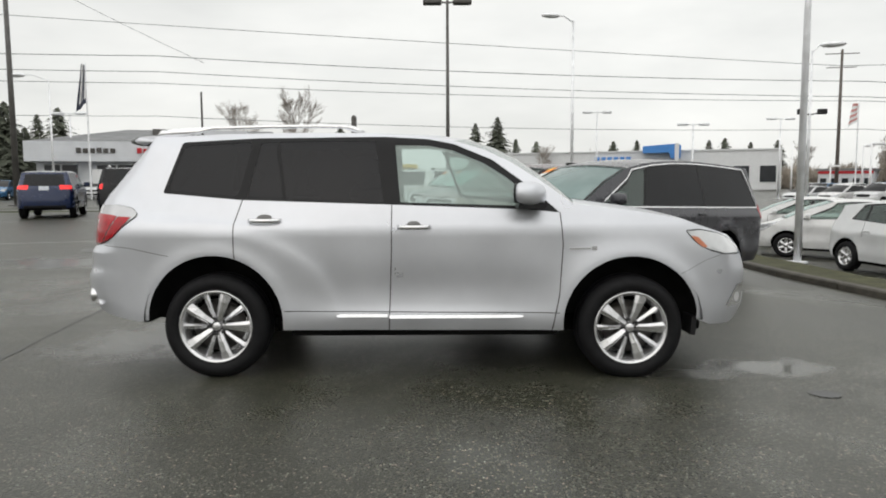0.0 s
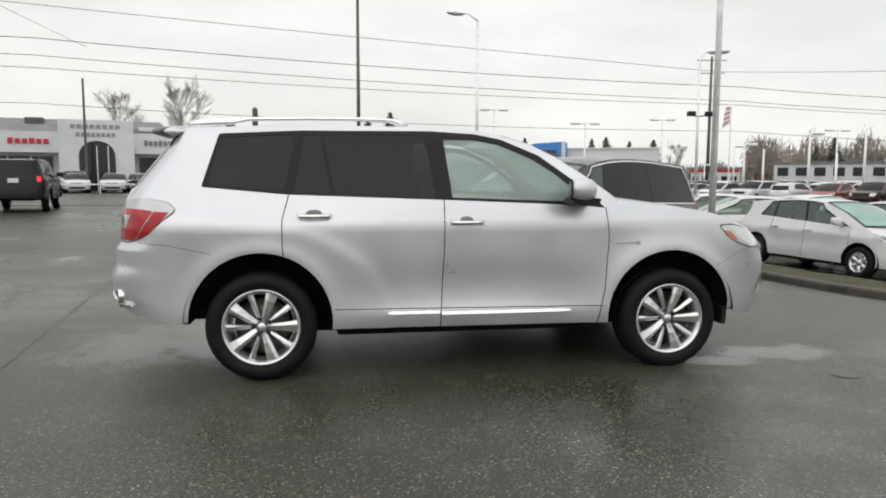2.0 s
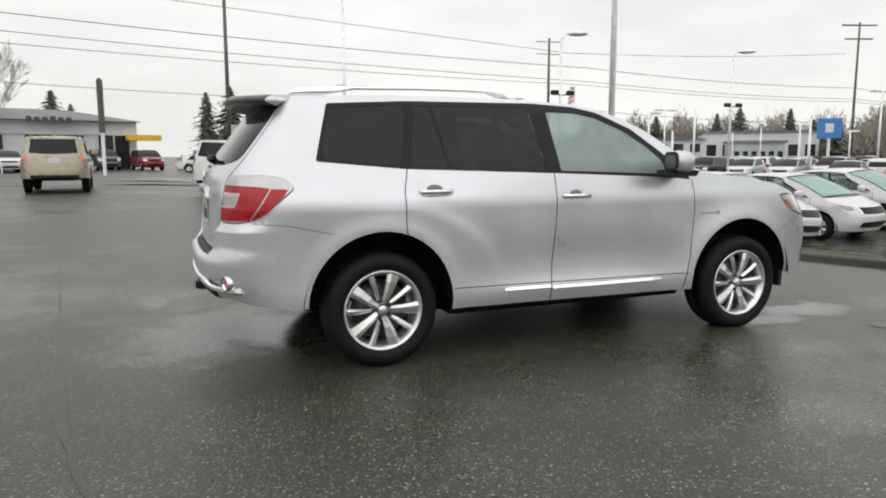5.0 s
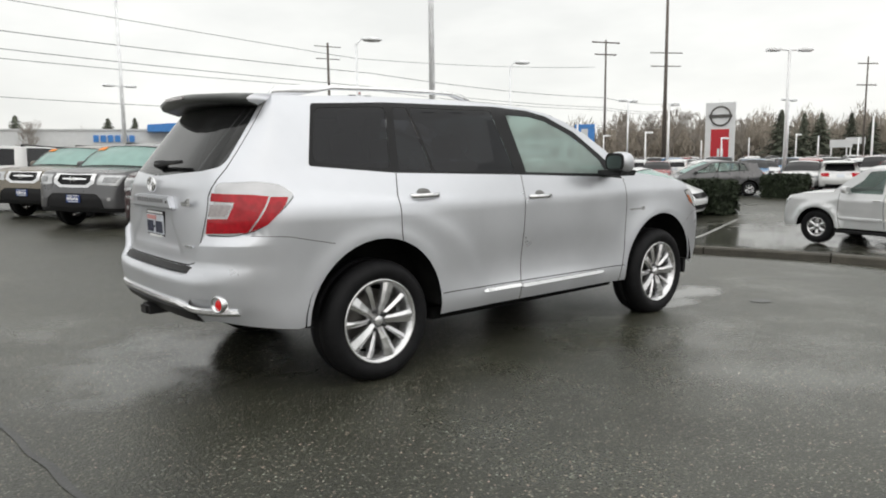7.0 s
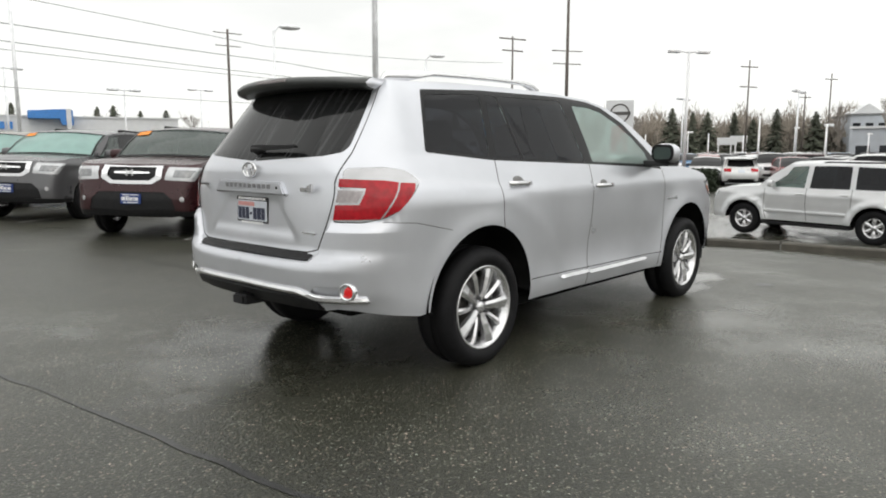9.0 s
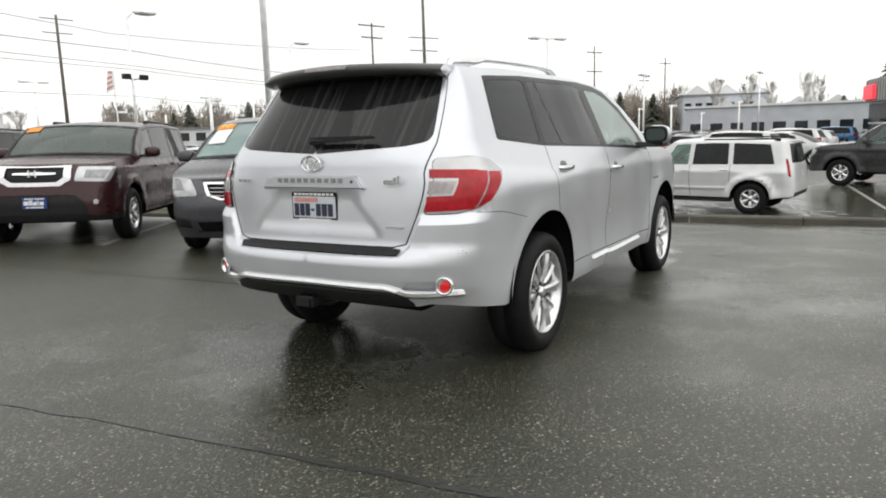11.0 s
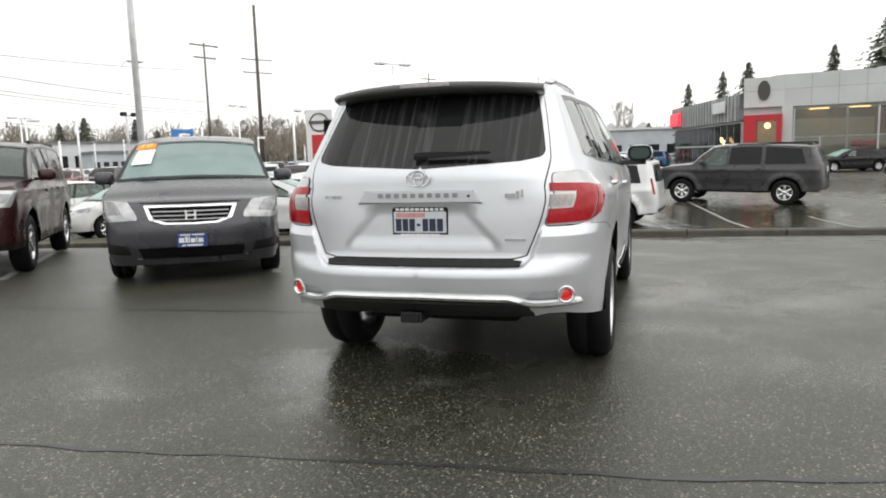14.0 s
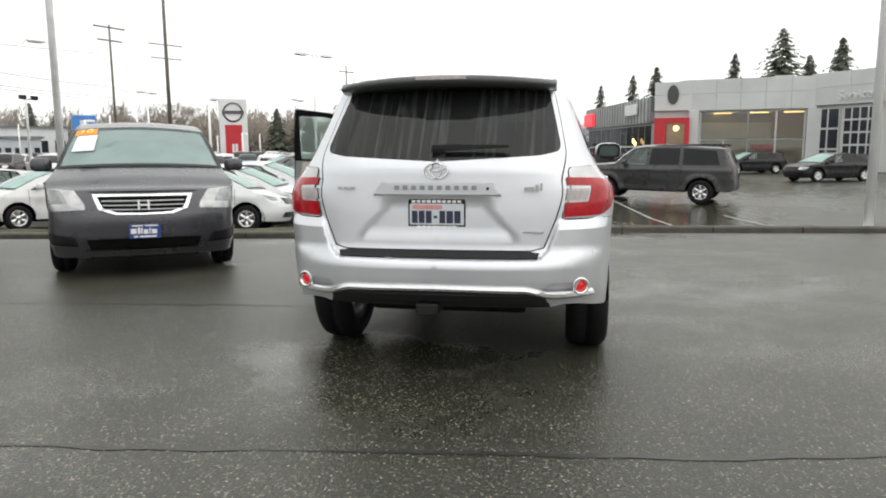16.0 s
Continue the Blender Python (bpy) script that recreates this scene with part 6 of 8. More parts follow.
for a, b in (((9.9, -2.1), (14.6, -1.0)), ((10.6, -6.3), (15.5, -5.2)), ((9.3, -0.2), (11.0, -3.6)), ((12.6, -3.4), (22.0, -1.6)), ((11.2, 4.8), (16.0, 6.0))):
    ribbon("road_marking", [a, b], 0.10, M["line"], "worn white parking line on wet asphalt", "marking")

# kerb of single stones, and the strip behind it
kerb = tagged(new("kerb"), "weathered concrete kerb along the lower edge of the lot", "kerb", kind="structure")
line = thin_out([(x, y) for x, y in KERB], 2.2)
for (x0, y0), (x1, y1) in zip(line, line[1:]):
    d = Vector((x1 - x0, y1 - y0))
    d.normalize()
    px, py = d.y, -d.x
    rows, bm = [], bmesh.new()
    for t in (0.006, 0.5, 0.994):
        x, y = x0 + (x1 - x0) * t, y0 + (y1 - y0) * t
        z = ground_z(x - 0.02, y)
        rows.append([bm.verts.new((x + px * a, y + py * a, z + b)) for a, b in ((0.0, -0.12), (0.01, 0.090), (0.035, 0.115), (0.17, 0.120), (0.18, 0.110), (0.18, -0.12))])
    for r0, r1 in zip(rows, rows[1:]):
        for j in range(5):
            bm.faces.new((r0[j], r1[j], r1[j + 1], r0[j + 1]))
    bm.faces.new(rows[0])
    bm.faces.new(rows[-1][::-1])
    bmesh.ops.recalc_face_normals(bm, faces=bm.faces)
    part("kerb_stone", bm, M["concrete"], kerb)
verts, faces, vl = [], [], [p for p in thin_out(KERB, 0.6) if p[1] > 1.0]
rng = random.Random(4)
for i, (x, y) in enumerate(vl):
    wide = min(1.0, (y - 1.0) / 3) * 1.25 + 0.12
    for j in range(5):
        px = x + 0.17 + wide * j / 4
        verts.append((px, y, max(ground_z(x, y) + 0.11 - 0.05 * j / 4, ground_z(px, y)) + rng.uniform(-0.012, 0.02) + (-0.06 if j == 4 else 0)))
for i in range(len(vl) - 1):
    for j in range(4):
        a = i * 5 + j
        faces.append((a, a + 1, a + 6, a + 5))
tagged(mesh_part("verge", verts, faces, M["verge"]), "mossy strip of soil behind the kerb", "verge", kind="structure")

# ---- vehicles standing about ----
van = vehicle("minivan", "dark grey minivan with a chrome grille and an orange sticker", MINIVAN, PAINTS["grey"], 0.07, True, minivan_face, seats=M["dash"], stickers=[(0.78, 0.95, -0.93, -0.62, M["sticker"], "10"), (0.34, 0.76, -0.88, -0.60, M["paper"], "")])
front_emblem(van, 2.425, 0.748, M["bright"], 0.066)
front_plate(van, 2.415, 0.475, M["sign_blue"])
place(van, 2.60, 4.955, 213.0)
suvs = [("maroon", "wet maroon SUV with a chrome grille and blue dealer plate", 0.72, 7.42), ("polished_grey", "grey SUV with a chrome grille and blue dealer plate", 0.25, 11.45),
        ("bronze", "bronze SUV with a chrome grille and blue dealer plate", -0.10, 14.75)]
for colour, label, x, y in suvs:
    o = vehicle("suv", label, dict(TALL, screen=M["dim_glass"]) if colour == "maroon" else TALL, PAINTS[colour], 0.09, True, tall_face, seats=M["dash"], stickers=[(0.78, 0.95, -0.93, -0.66, M["sticker"], "")])
    front_emblem(o, 2.315, 0.985, M["bright"], 0.06)
    front_plate(o, 2.315, 0.60, M["sign_blue"])
    tagged(o, group="row of parked SUVs")
    place(o, x + 1.38 * 0.8, y + 1.38 * 0.6, 216.9)

place(vehicle("suv", "white SUV parked tail out at the end of the row", dict(TALL, tail=(0.98, 1.16, 0.76, 0.16)), PAINTS["white"], 0.10, True, seats=M["dash"]), 0.5, 19.4, 50)

hatch = vehicle("hatchback", "pale silver electric hatchback parked nose out behind the kerb", HATCH, PAINTS["silver_far"], 0.10, True, seats=M["dash"])
tagged(hatch, group="row of pale hatchbacks")
place(hatch, 9.75, 8.15, -80)
for i, (x, y) in enumerate(((12.4, 8.6), (15.1, 9.0))):
    c = copy_thing(hatch, Matrix())
    place(c, x, y, -80)
place(vehicle("hatchback", "grey hatchback parked across the end of a row", HATCH, PAINTS["polished_grey"], 0.12, True, seats=M["dash"]), 25.6, 12.2, 132)
white_hatch = vehicle("hatchback", "white hatchback parked tail out behind the kerb", HATCH, PAINTS["white"], 0.10, True, seats=M["dash"])
place(white_hatch, 10.6, 12.6, 152)
place(copy_thing(white_hatch, Matrix()), 11.6, 16.4, 150)
place(copy_thing(white_hatch, Matrix()), 13.4, 13.6, -80)
boxy_suv = place(vehicle("suv", "silver boxy SUV with roof rails on wet asphalt", dict(BOXY, base=0.39), PAINTS["silver_light"], 0.09, True, seats=M["dash"]), 13.6, 1.0, 82)
for side in (1, -1):
    part("running_board", box((-0.98, min(side * 0.70, side * 0.945), 0.285), (0.99, max(side * 0.70, side * 0.945), 0.345), 0.015), M["black"], boxy_suv, "black running board")
    for x0, x1 in ((-0.86, -0.02), (0.03, 0.93)):
        part("side_moulding", box((x0, min(side * 0.86, side * 0.938), 0.575), (x1, max(side * 0.86, side * 0.938), 0.635), 0.012), PAINTS["silver_light"], boxy_suv)
place(vehicle("suv", "large charcoal SUV parked across the dealer's forecourt", BIG, PAINTS["charcoal"], 0.10, True, seats=M["dash"]), 19.35, -3.75, 72)
sedan = vehicle("sedan", "black sedan parked before the showroom", SEDAN, PAINTS["black"], 0.12, True, seats=M["dash"])
place(sedan, 32.9, -13.8, 114)
place(copy_thing(sedan, Matrix()), 44.0, -12.6, 108)
for colour, label, x, y, a, p in (("blue", "dark blue crossover with lit brake lights on the road", -14.0, 20.0, 111, dict(CROSS, tail=(0.98, 1.13, 0.46, 0.34))), ("black", "black crossover with lit brake lights on the road", -11.4, 20.8, 104, dict(BOXY, tail=(0.98, 1.17, 0.64, 0.14), tumble=0.77, n=3.6)),
                                  ("tan", "tan boxy SUV with lit brake lights on the road", -5.65, 21.2, 93, dict(BOXY, tail=(0.93, 1.13, 0.70, 0.12), tumble=0.80, n=3.8))):
    place(vehicle("suv", label, p, PAINTS[colour], 0.11, True, lit=True, seats=M["dash"]), x, y, a)

# rows of far cars
rng = random.Random(11)
far = []
for p, tag in ((HATCH, "hatchback"), (SEDAN, "sedan"), (CROSS, "SUV")):
    for colour in ("white", "silver_far", "black", "red", "sky", "polished_grey", "maroon") if p is not HATCH else ("white", "silver_far", "red", "sky"):
        word = {"silver_far": "pale silver", "sky": "light blue", "polished_grey": "grey"}.get(colour, colour)
        far.append((tag, colour, tagged(vehicle("parked_car", "%s %s in a row of stock cars" % (word, tag.lower()), p, PAINTS[colour], 0.24, False), group="rows of stock cars")))
weights = [3 if c in ("white", "silver_far") else 1 for _, c, _ in far]
used = set()


def far_car(x, y, a):
    i = rng.choices(range(len(far)), weights)[0]
    o = far[i][2]
    if i in used:
        o = copy_thing(o, Matrix())
    used.add(i)
    o.matrix_basis = pose(x, y, ground_z(x, y), 0, 0, a)


for k, dist in enumerate((38, 44.5, 51, 58, 64, 71, 79, 88, 98)):
    ax, ay = math.sin(radians(62)), math.cos(radians(62))
    for i in range(-16, 17):
        t = i * 2.75 + (0.8 if k % 2 else 0)
        x, y = -3 + ax * dist - ay * t * -1 * -1, -3 + ay * dist + ax * t
        ang = math.degrees(math.atan2(x + 3, y + 3))
        if not 30 < ang < 81 or (dist < 40 and ang < 68) or (dist < 50 and ang < 52) or rng.random() < 0.10:
            continue
        far_car(x, y, 28 + (180 if rng.random() < 0.6 else 0) + rng.uniform(-3, 3))
for x, y, a in ((30.5, 15.2, 20), (33.0, 11.5, 200), (37.5, 9.6, 200), (26.0, 2.4, 80), (28.8, 3.4, 80), (31.5, 0.6, 260), (36.5, 3.0, 80), (40.5, 1.5, 80), (44.5, 3.2, 80), (49, 1.0, 80), (54, 3, 80), (35, 6.4, 80), (60, 0, 80), (66, 4, 80)):
    far_car(x, y, a)
for x, y, a in ((-30.5, 50.2, -75), (-27.5, 51.0, -75), (-20.5, 52.8, -75), (-16.0, 53.8, -75), (-13.0, 54.8, -75), (-9.8, 55.6, -75), (-6.6, 56.4, -75), (-3.5, 57.2, -75), (-34, 49, -75), (1.0, 52, -10), (6.5, 50.5, -10), (-19.4, 50.0, -72), (-17.0, 50.7, -78), (-14.8, 51.3, -70), (-12.4, 51.8, -76), (-22.4, 49.3, -75)):
    far_car(x, y, a)
for i, (_, _, o) in enumerate(far):
    if i not in used:
        o.matrix_basis = pose(80 + 3 * i, 62, ground_z(80, 62), 0, 0, 28)


# ---- poles, lamps and lines ----
def lamp_post(x, y, h, r, mat, heads, label, name="street_lamp", floods=0.0, base=True):
    """heads: list of (heading in degrees, reach, kind) with kind 'box' or 'cobra'."""
    z = ground_z(x, y)
    root = tagged(new(name), label, "lamp")
    root.location = (x, y, z)
    part("pole", rod((0, 0, 0), (0, 0, h), r, r * 0.62, 14), mat, root, "", True)
    if base:
        part("base_plate", box((-r * 2.0, -r * 2.0, 0.0), (r * 2.0, r * 2.0, 0.05), 0.01), mat, root)
    for a, reach, kind in heads:
        c, s = math.cos(radians(a)), math.sin(radians(a))
        if kind == "cobra":
            bm = add_rod(rod((0, 0, h - 0.1), (c * reach * 0.6, s * reach * 0.6, h + 0.25), r * 0.4, r * 0.35, 8), (c * reach * 0.6, s * reach * 0.6, h + 0.25), (c * reach, s * reach, h + 0.28), r * 0.35, r * 0.3, 8)
            hz = h + 0.25
        else:
            bm = rod((0, 0, h - 0.12), (c * reach, s * reach, h - 0.05), r * 0.42, r * 0.36, 8)
            hz = h - 0.08
        part("arm", bm, mat, root)
        hd = box((-0.44, -0.24, -0.11), (0.44, 0.24, 0.11), 0.06) if kind == "box" else ball((0.15, 0, 0), (0.60, 0.26, 0.15), 14)
        bmesh.ops.transform(hd, matrix=Matrix.Translation((c * (reach + 0.25), s * (reach + 0.25), hz)) @ Matrix.Rotation(radians(a), 4, "Z"), verts=hd.verts)
        ho = part("lamp_head", hd, mat, root, "", True)
        ln = box((-0.27, -0.13, -0.11), (0.27, 0.13, -0.085))
        bmesh.ops.transform(ln, matrix=Matrix.Translation((c * (reach + 0.25), s * (reach + 0.25), hz)) @ Matrix.Rotation(radians(a), 4, "Z"), verts=ln.verts)
        part("lens", ln, M["lamp_lens"], ho)
    if floods:
        for s in (-1, 1):
            part("floodlight", add_box(rod((0, 0, floods), (s * 0.5, -0.15, floods + 0.1), 0.03, 0.03, 6), (s * 0.5 - 0.2, -0.35, floods), (s * 0.5 + 0.2, -0.1, floods + 0.26), None, 0.03), M["black"], root)
    return root


lamp_post(8.42, 10.74, 13.0, 0.088, M["galv"], [(20, 0.8, "box"), (200, 0.8, "box")], "thick grey steel lamp post behind the kerb")
lamp_post(9.4, -6.7, 13.0, 0.095, M["white_pole"], [(20, 0.8, "box"), (200, 0.8, "box")], "thick white lamp post behind the kerb")
lamp_post(0.38, 28.3, 9.85, 0.105, M["bronze_pole"], [(0, 0.45, "box"), (180, 0.45, "box")], "dark twin-headed lamp post")
lamp_post(7.94, 37.2, 11.3, 0.11, M["galv"], [(190, 1.0, "cobra")], "grey street lamp with one arm")
lamp_post(-23.2, 33.0, 14.0, 0.17, M["bronze_pole"], [(0, 0.5, "box"), (180, 0.5, "box")], "tall dark lamp post beside the road")
lamp_post(-24.0, 38.2, 7.6, 0.08, M["galv"], [(180, 1.6, "cobra")], "grey street lamp with one arm")
lamp_post(18.3, 29.6, 8.2, 0.09, M["galv"], [(-20, 0.5, "cobra")], "grey single-headed lamp post with floodlights", floods=5.1)
lamp_post(33.9, 33.1, 8.45, 0.10, M["galv"], [(-30, 0.5, "cobra")], "grey single-headed lamp post with floodlights", floods=5.0)
lamp_post(45.8, 18.3, 8.9, 0.13, M["white_pole"], [(-35, 0.9, "box"), (145, 0.9, "box")], "pale twin-headed lamp post in the car lot")
for x, y, h in ((15.0, 62.8, 8.2), (34.5, 66.6, 8.2), (-32.3, 56.3, 7.4), (63.0, 15.6, 7.0), (22.6, 58.0, 7.0), (52, 62, 7.0), (58, 40, 7.5), (72, 30, 7.5), (84, 8, 8)):
    lamp_post(x, y, h, 0.11, M["galv"], [(0, 0.7, "box"), (180, 0.7, "box")], "far twin-headed lamp post")
rng = random.Random(5)
for i in range(26):
    a, d = radians(28 + 54 * (i + rng.random() * 0.7) / 26), rng.uniform(50, 100)
    lamp_post(-3 + d * math.sin(a), -3 + d * math.cos(a), rng.uniform(3.6, 5.6), 0.11, M["white_pole"], [(0, 0.35, "box")] if rng.random() < 0.6 else [], "short white lamp post among the stock cars", "lot_lamp", base=False)


def utility_pole(x, y, h, arms, label="weathered wooden utility pole with crossarms", turn=75.0, r=0.16):
    root = tagged(new("utility_pole"), label, "pole")
    root.location = (x, y, ground_z(x, y))
    part("pole", rod((0, 0, 0), (0, 0, h), r, r * 0.6, 10), M["wood_pole"], root, "", True)
    c, s = math.cos(radians(turn)), math.sin(radians(turn))
    for z, half in arms:
        m = Matrix.Translation((0, 0, z)) @ Matrix.Rotation(radians(turn), 4, "Z")
        arm = part("crossarm", add_box(bmesh.new(), (-half, -0.06, -0.07), (half, 0.06, 0.07), m), M["wood_pole"], root)
        for k in (-0.9, -0.45, 0.45, 0.9):
            part("insulator", rod((c * half * k, s * half * k, z + 0.07), (c * half * k, s * half * k, z + 0.24), 0.05, 0.03, 6), M["galv"], arm)
    return root


utility_pole(68.0, 116.0, 24.0, [(23.3, 2.7), (21.0, 2.4)], turn=-10, r=0.34)
utility_pole(66.7, 49.6, 15.6, [(15.3, 1.9), (13.9, 1.5)], turn=-20)
utility_pole(98.9, 62.2, 27.0, [(18.3, 2.8), (16.2, 2.6)], turn=-30, r=0.35)
utility_pole(124.0, 31.8, 11.5, [(10.6, 1.2)], turn=-30)
utility_pole(108.6, 35.75, 15.5, [(14.5, 1.6), (11.5, 1.6)], turn=-30)
utility_pole(132.0, 30.0, 15.0, [(14.0, 1.4)], turn=-30)
utility_pole(-75.0, 42.0, 12.0, [(11.3, 1.2), (10.2, 1.0)], turn=90)
thin = tagged(new("pole"), "thin dark pole beside the road", "pole")
thin.location = (-19.0, 51.0, 0)
part("shaft", rod((0, 0, 0), (0, 0, 8.6), 0.11, 0.08, 8), M["bronze_pole"], thin)
ban = tagged(new("banner_pole"), "pale pole with a dark furled banner", "pole")
ban.location = (-5.5, 39.6, 0)
part("shaft", rod((0, 0, 0), (0, 0, 5.4), 0.10, 0.10, 8), M["white_pole"], ban)
part("banner", add_rod(rod((0, 0, 2.6), (0, 0, 5.5), 0.17, 0.17, 10), (0, 0, 5.5), (0, 0, 5.62), 0.17, 0.08, 10), M["bronze_pole"], ban)


def cable(points, sag, r=0.022, label="black overhead cable"):
    verts, faces, row = [], [], 0
    for a, b in zip(points, points[1:]):
        n = 14
        for i in range(n + 1):
            t = i / n
            p = Vector(a).lerp(Vector(b), t) + Vector((0, 0, -4 * sag * t * (1 - t)))
            verts += [p + Vector((0, r, 0)), p + Vector((0, -r * 0.5, r)), p + Vector((0, -r * 0.5, -r))]
            if i:
                k = len(verts) - 6
                faces += [(k + j, k + (j + 1) % 3, k + 3 + (j + 1) % 3, k + 3 + j) for j in range(3)]
    return tagged(mesh_part("power_line", verts, faces, M["wire"]), label, "cable", "overhead lines")


for zl, z1, z2, z3, r, sag in ((11.1, 8.75, 14.2, 18.2, 0.025, 0.35), (10.0, 7.6, 12.6, 16.0, 0.022, 0.3), (9.2, 7.3, 11.9, 15.4, 0.020, 0.3), (6.9, 5.2, 9.0, 11.0, 0.018, 0.4)):
    cable([(-75, 42, zl + 0.9), (-20, 45, zl - 0.75), (32, 48, z1), (66.7, 49.6, z1 - 0.4), (98.9, 62.2, z1 + 1.0)], sag, r, "black overhead power cable along the road")
cable([(-75, 44, 16.4), (30, 48, 9.9), (66, 50.5, 12)], 0.3, 0.02, "thin black overhead cable along the road")
cable([(-40, 46, 22), (-17, 46, 10.0)], 0.3, 0.016, "thin black overhead cable across the road")

# flags
for x, y, h, big in ((-26.6, 48.0, 10.2, 0.98), (38.5, 60.0, 9.0, 0.55)):
    root = tagged(new("flagpole"), "thin flagpole with a limp striped flag", "flag")
    root.location = (x, y, ground_z(x, y))
    part("shaft", rod((0, 0, 0), (0, 0, h), 0.07, 0.05, 8), M["galv"], root)
    verts, faces, slots = [], [], []
    for i in range(9):
        for j in range(7):
            verts.append((-0.05 - (0.055 if big > 0.9 else 0.13) * big * j * (1 + 0.16 * i), 0.12 * math.sin(j * 1.3 + i * 0.4), h - 0.1 - 0.36 * big * i - 0.07 * j * (i / 5)))
    for i in range(8):
        for j in range(6):
            faces.append((i * 7 + j, i * 7 + j + 1, i * 7 + j + 8, i * 7 + j + 7))
            slots.append((0 if j % 2 or i > 6 else 2) if big > 0.9 else 1 + i % 2)
    mesh_part("flag", verts, faces, [M["plate_ink"], M["plate_red"], M["white_ink"]], root, "", None, True, slots)


# ---- buildings ----
M["stucco"] = material("pale_stucco", (0.66, 0.675, 0.70), 0.8, 0, 0.08, 0.6, bump=0.1, bump_scale=20)
M["fascia"] = material("grey_metal_panel", (0.55, 0.56, 0.56), 0.45, 0.1, 0.08, 0.5, by_object=0.05)
M["dark_fascia"] = material("dark_metal_panel", (0.22, 0.225, 0.23), 0.4, 0.4, 0.1, 0.6, by_object=0.1)
M["roof_grey"] = material("grey_shingle", (0.20, 0.205, 0.21), 0.85, 0, 0.2, 0.8, bump=0.2, bump_scale=6)
M["wall_grey"] = material("blue_grey_siding", (0.50, 0.53, 0.57), 0.7, 0, 0.1, 0.5)
M["shop_glass"] = material("shop_glass", (0.02, 0.023, 0.027), 0.06, 0, 0.3, 0.5, spec=0.35)
M["warm_glass"] = material("lit_shop_glass", (0.17, 0.12, 0.06), 0.08, 0, 0.5, 0.7, spec=0.8, emit=0.35)
M["clear_shop"] = pane("clear_shop_glass", (0.72, 0.74, 0.72), gain=1.4)
M["warm_lamp"] = material("warm_lamp", (1.0, 0.62, 0.22), 0.4, 0, 0.05, emit=2.5)
M["brown_panel"] = material("brown_wall_panel", (0.30, 0.19, 0.085), 0.6, 0, 0.3, 0.8)
M["red_panel"] = material("red_panel", (0.50, 0.02, 0.03), 0.3, 0, 0.06, 1)
M["red_glow"] = material("red_sign_lit", (0.8, 0.04, 0.06), 0.4, 0, 0.1, 2, emit=0.9)
M["white_panel"] = material("white_sign_panel", (0.72, 0.73, 0.74), 0.4, 0, 0.04, 1)
M["yellow_panel"] = material("yellow_sign", (0.75, 0.50, 0.03), 0.5, 0, 0.05, 2)


def frame_at(a, b, z):
    """Matrix whose x runs along the facade from a to b, y into the building."""
    d = Vector((b[0] - a[0], b[1] - a[1], 0))
    return Matrix.Translation((a[0], a[1], z)) @ Matrix.Rotation(math.atan2(d.y, d.x), 4, "Z"), d.length


def glazing(root, x0, x1, z0, z1, n, rows, mat, y=-0.02):
    """Shop windows: panes between mullions."""
    for i in range(n):
        for j in range(rows):
            a, b = x0 + (x1 - x0) * i / n, x0 + (x1 - x0) * (i + 1) / n
            c, d = z0 + (z1 - z0) * j / rows, z0 + (z1 - z0) * (j + 1) / rows
            w = part("window", slab([(a, c), (b, c), (b, d), (a, d)], "y", y - 0.10, y - 0.02), M["fascia"], root)
            g = 0.07
            part("pane", box((a + g, y - 0.125, c + g), (b - g, y - 0.095, d - g)), mat, w)


# showroom with grey fascias and a red portal
show = tagged(new("showroom"), "grey-panelled car showroom with a red entrance portal", "building")
sz = -0.46


def wing(a, b, z0, zf, zt, mat, depth=9.0, panels=6, glass=None, n=6, rows=2, room=0.0):
    m, length = frame_at(a, b, sz)
    g = new("wing")
    g.parent, g.matrix_basis = show, m
    core = part("wall", box((0, room, 0), (length, depth, zf - sz)), M["fascia"], show)
    core.matrix_basis = m
    back = part("roof_core", box((0.05, -0.31, zf - sz + 0.01), (length - 0.05, depth, zt - sz - 0.03)), M["dark_fascia"], show)
    back.matrix_basis = m
    for i in range(panels):
        for z2, z3 in ((zf, (zf * 0.45 + zt * 0.55) - 0.012), ((zf * 0.45 + zt * 0.55) + 0.012, zt)):
            q = part("fascia_panel", box((length * i / panels + 0.014, -0.35, z2 - sz), (length * (i + 1) / panels - 0.014, -0.30, z3 - sz), 0.0), mat, show)
            q.matrix_basis = m
    bpy.data.objects.remove(g)
    if glass:
        hold = part("window_band", box((0.02, -0.03, 0.02), (length - 0.02, 0.0 - 0.004, zf - sz - 0.02)), M["fascia"], show)
        hold.matrix_basis = m
        glazing(hold, 0.15, length - 0.15, 0.1, zf - sz - 0.1, n, rows, glass)
    return m, length


west, wl_ = wing((70.5, -2.9), (52.0, -7.3), 0, 3.2, 5.2, M["dark_fascia"], 10, 12, M["shop_glass"], 12, 2)
for i in range(24):
    rib = part("rib", box((wl_ * i / 24, -0.45, 3.7), (wl_ * i / 24 + 0.10, -0.352, 5.6)), M["fascia"], show)
    rib.matrix_basis = west
sg = part("sign_box", box((0.4, -0.75, 3.9), (3.4, -0.46, 5.1), 0.05), M["red_glow"], show, "lit red sign box")
sg.matrix_basis = west
sg = part("sign_letters", box((wl_ - 5.6, -0.62, 4.4), (wl_ - 2.6, -0.46, 5.3), 0.05), M["white_panel"], show, "white lettering kept as a bar")
sg.matrix_basis = west
port, pl_ = wing((52.0, -7.3), (51.4, -10.0), 0, 4.1, 6.25, M["fascia"], 8, 1)
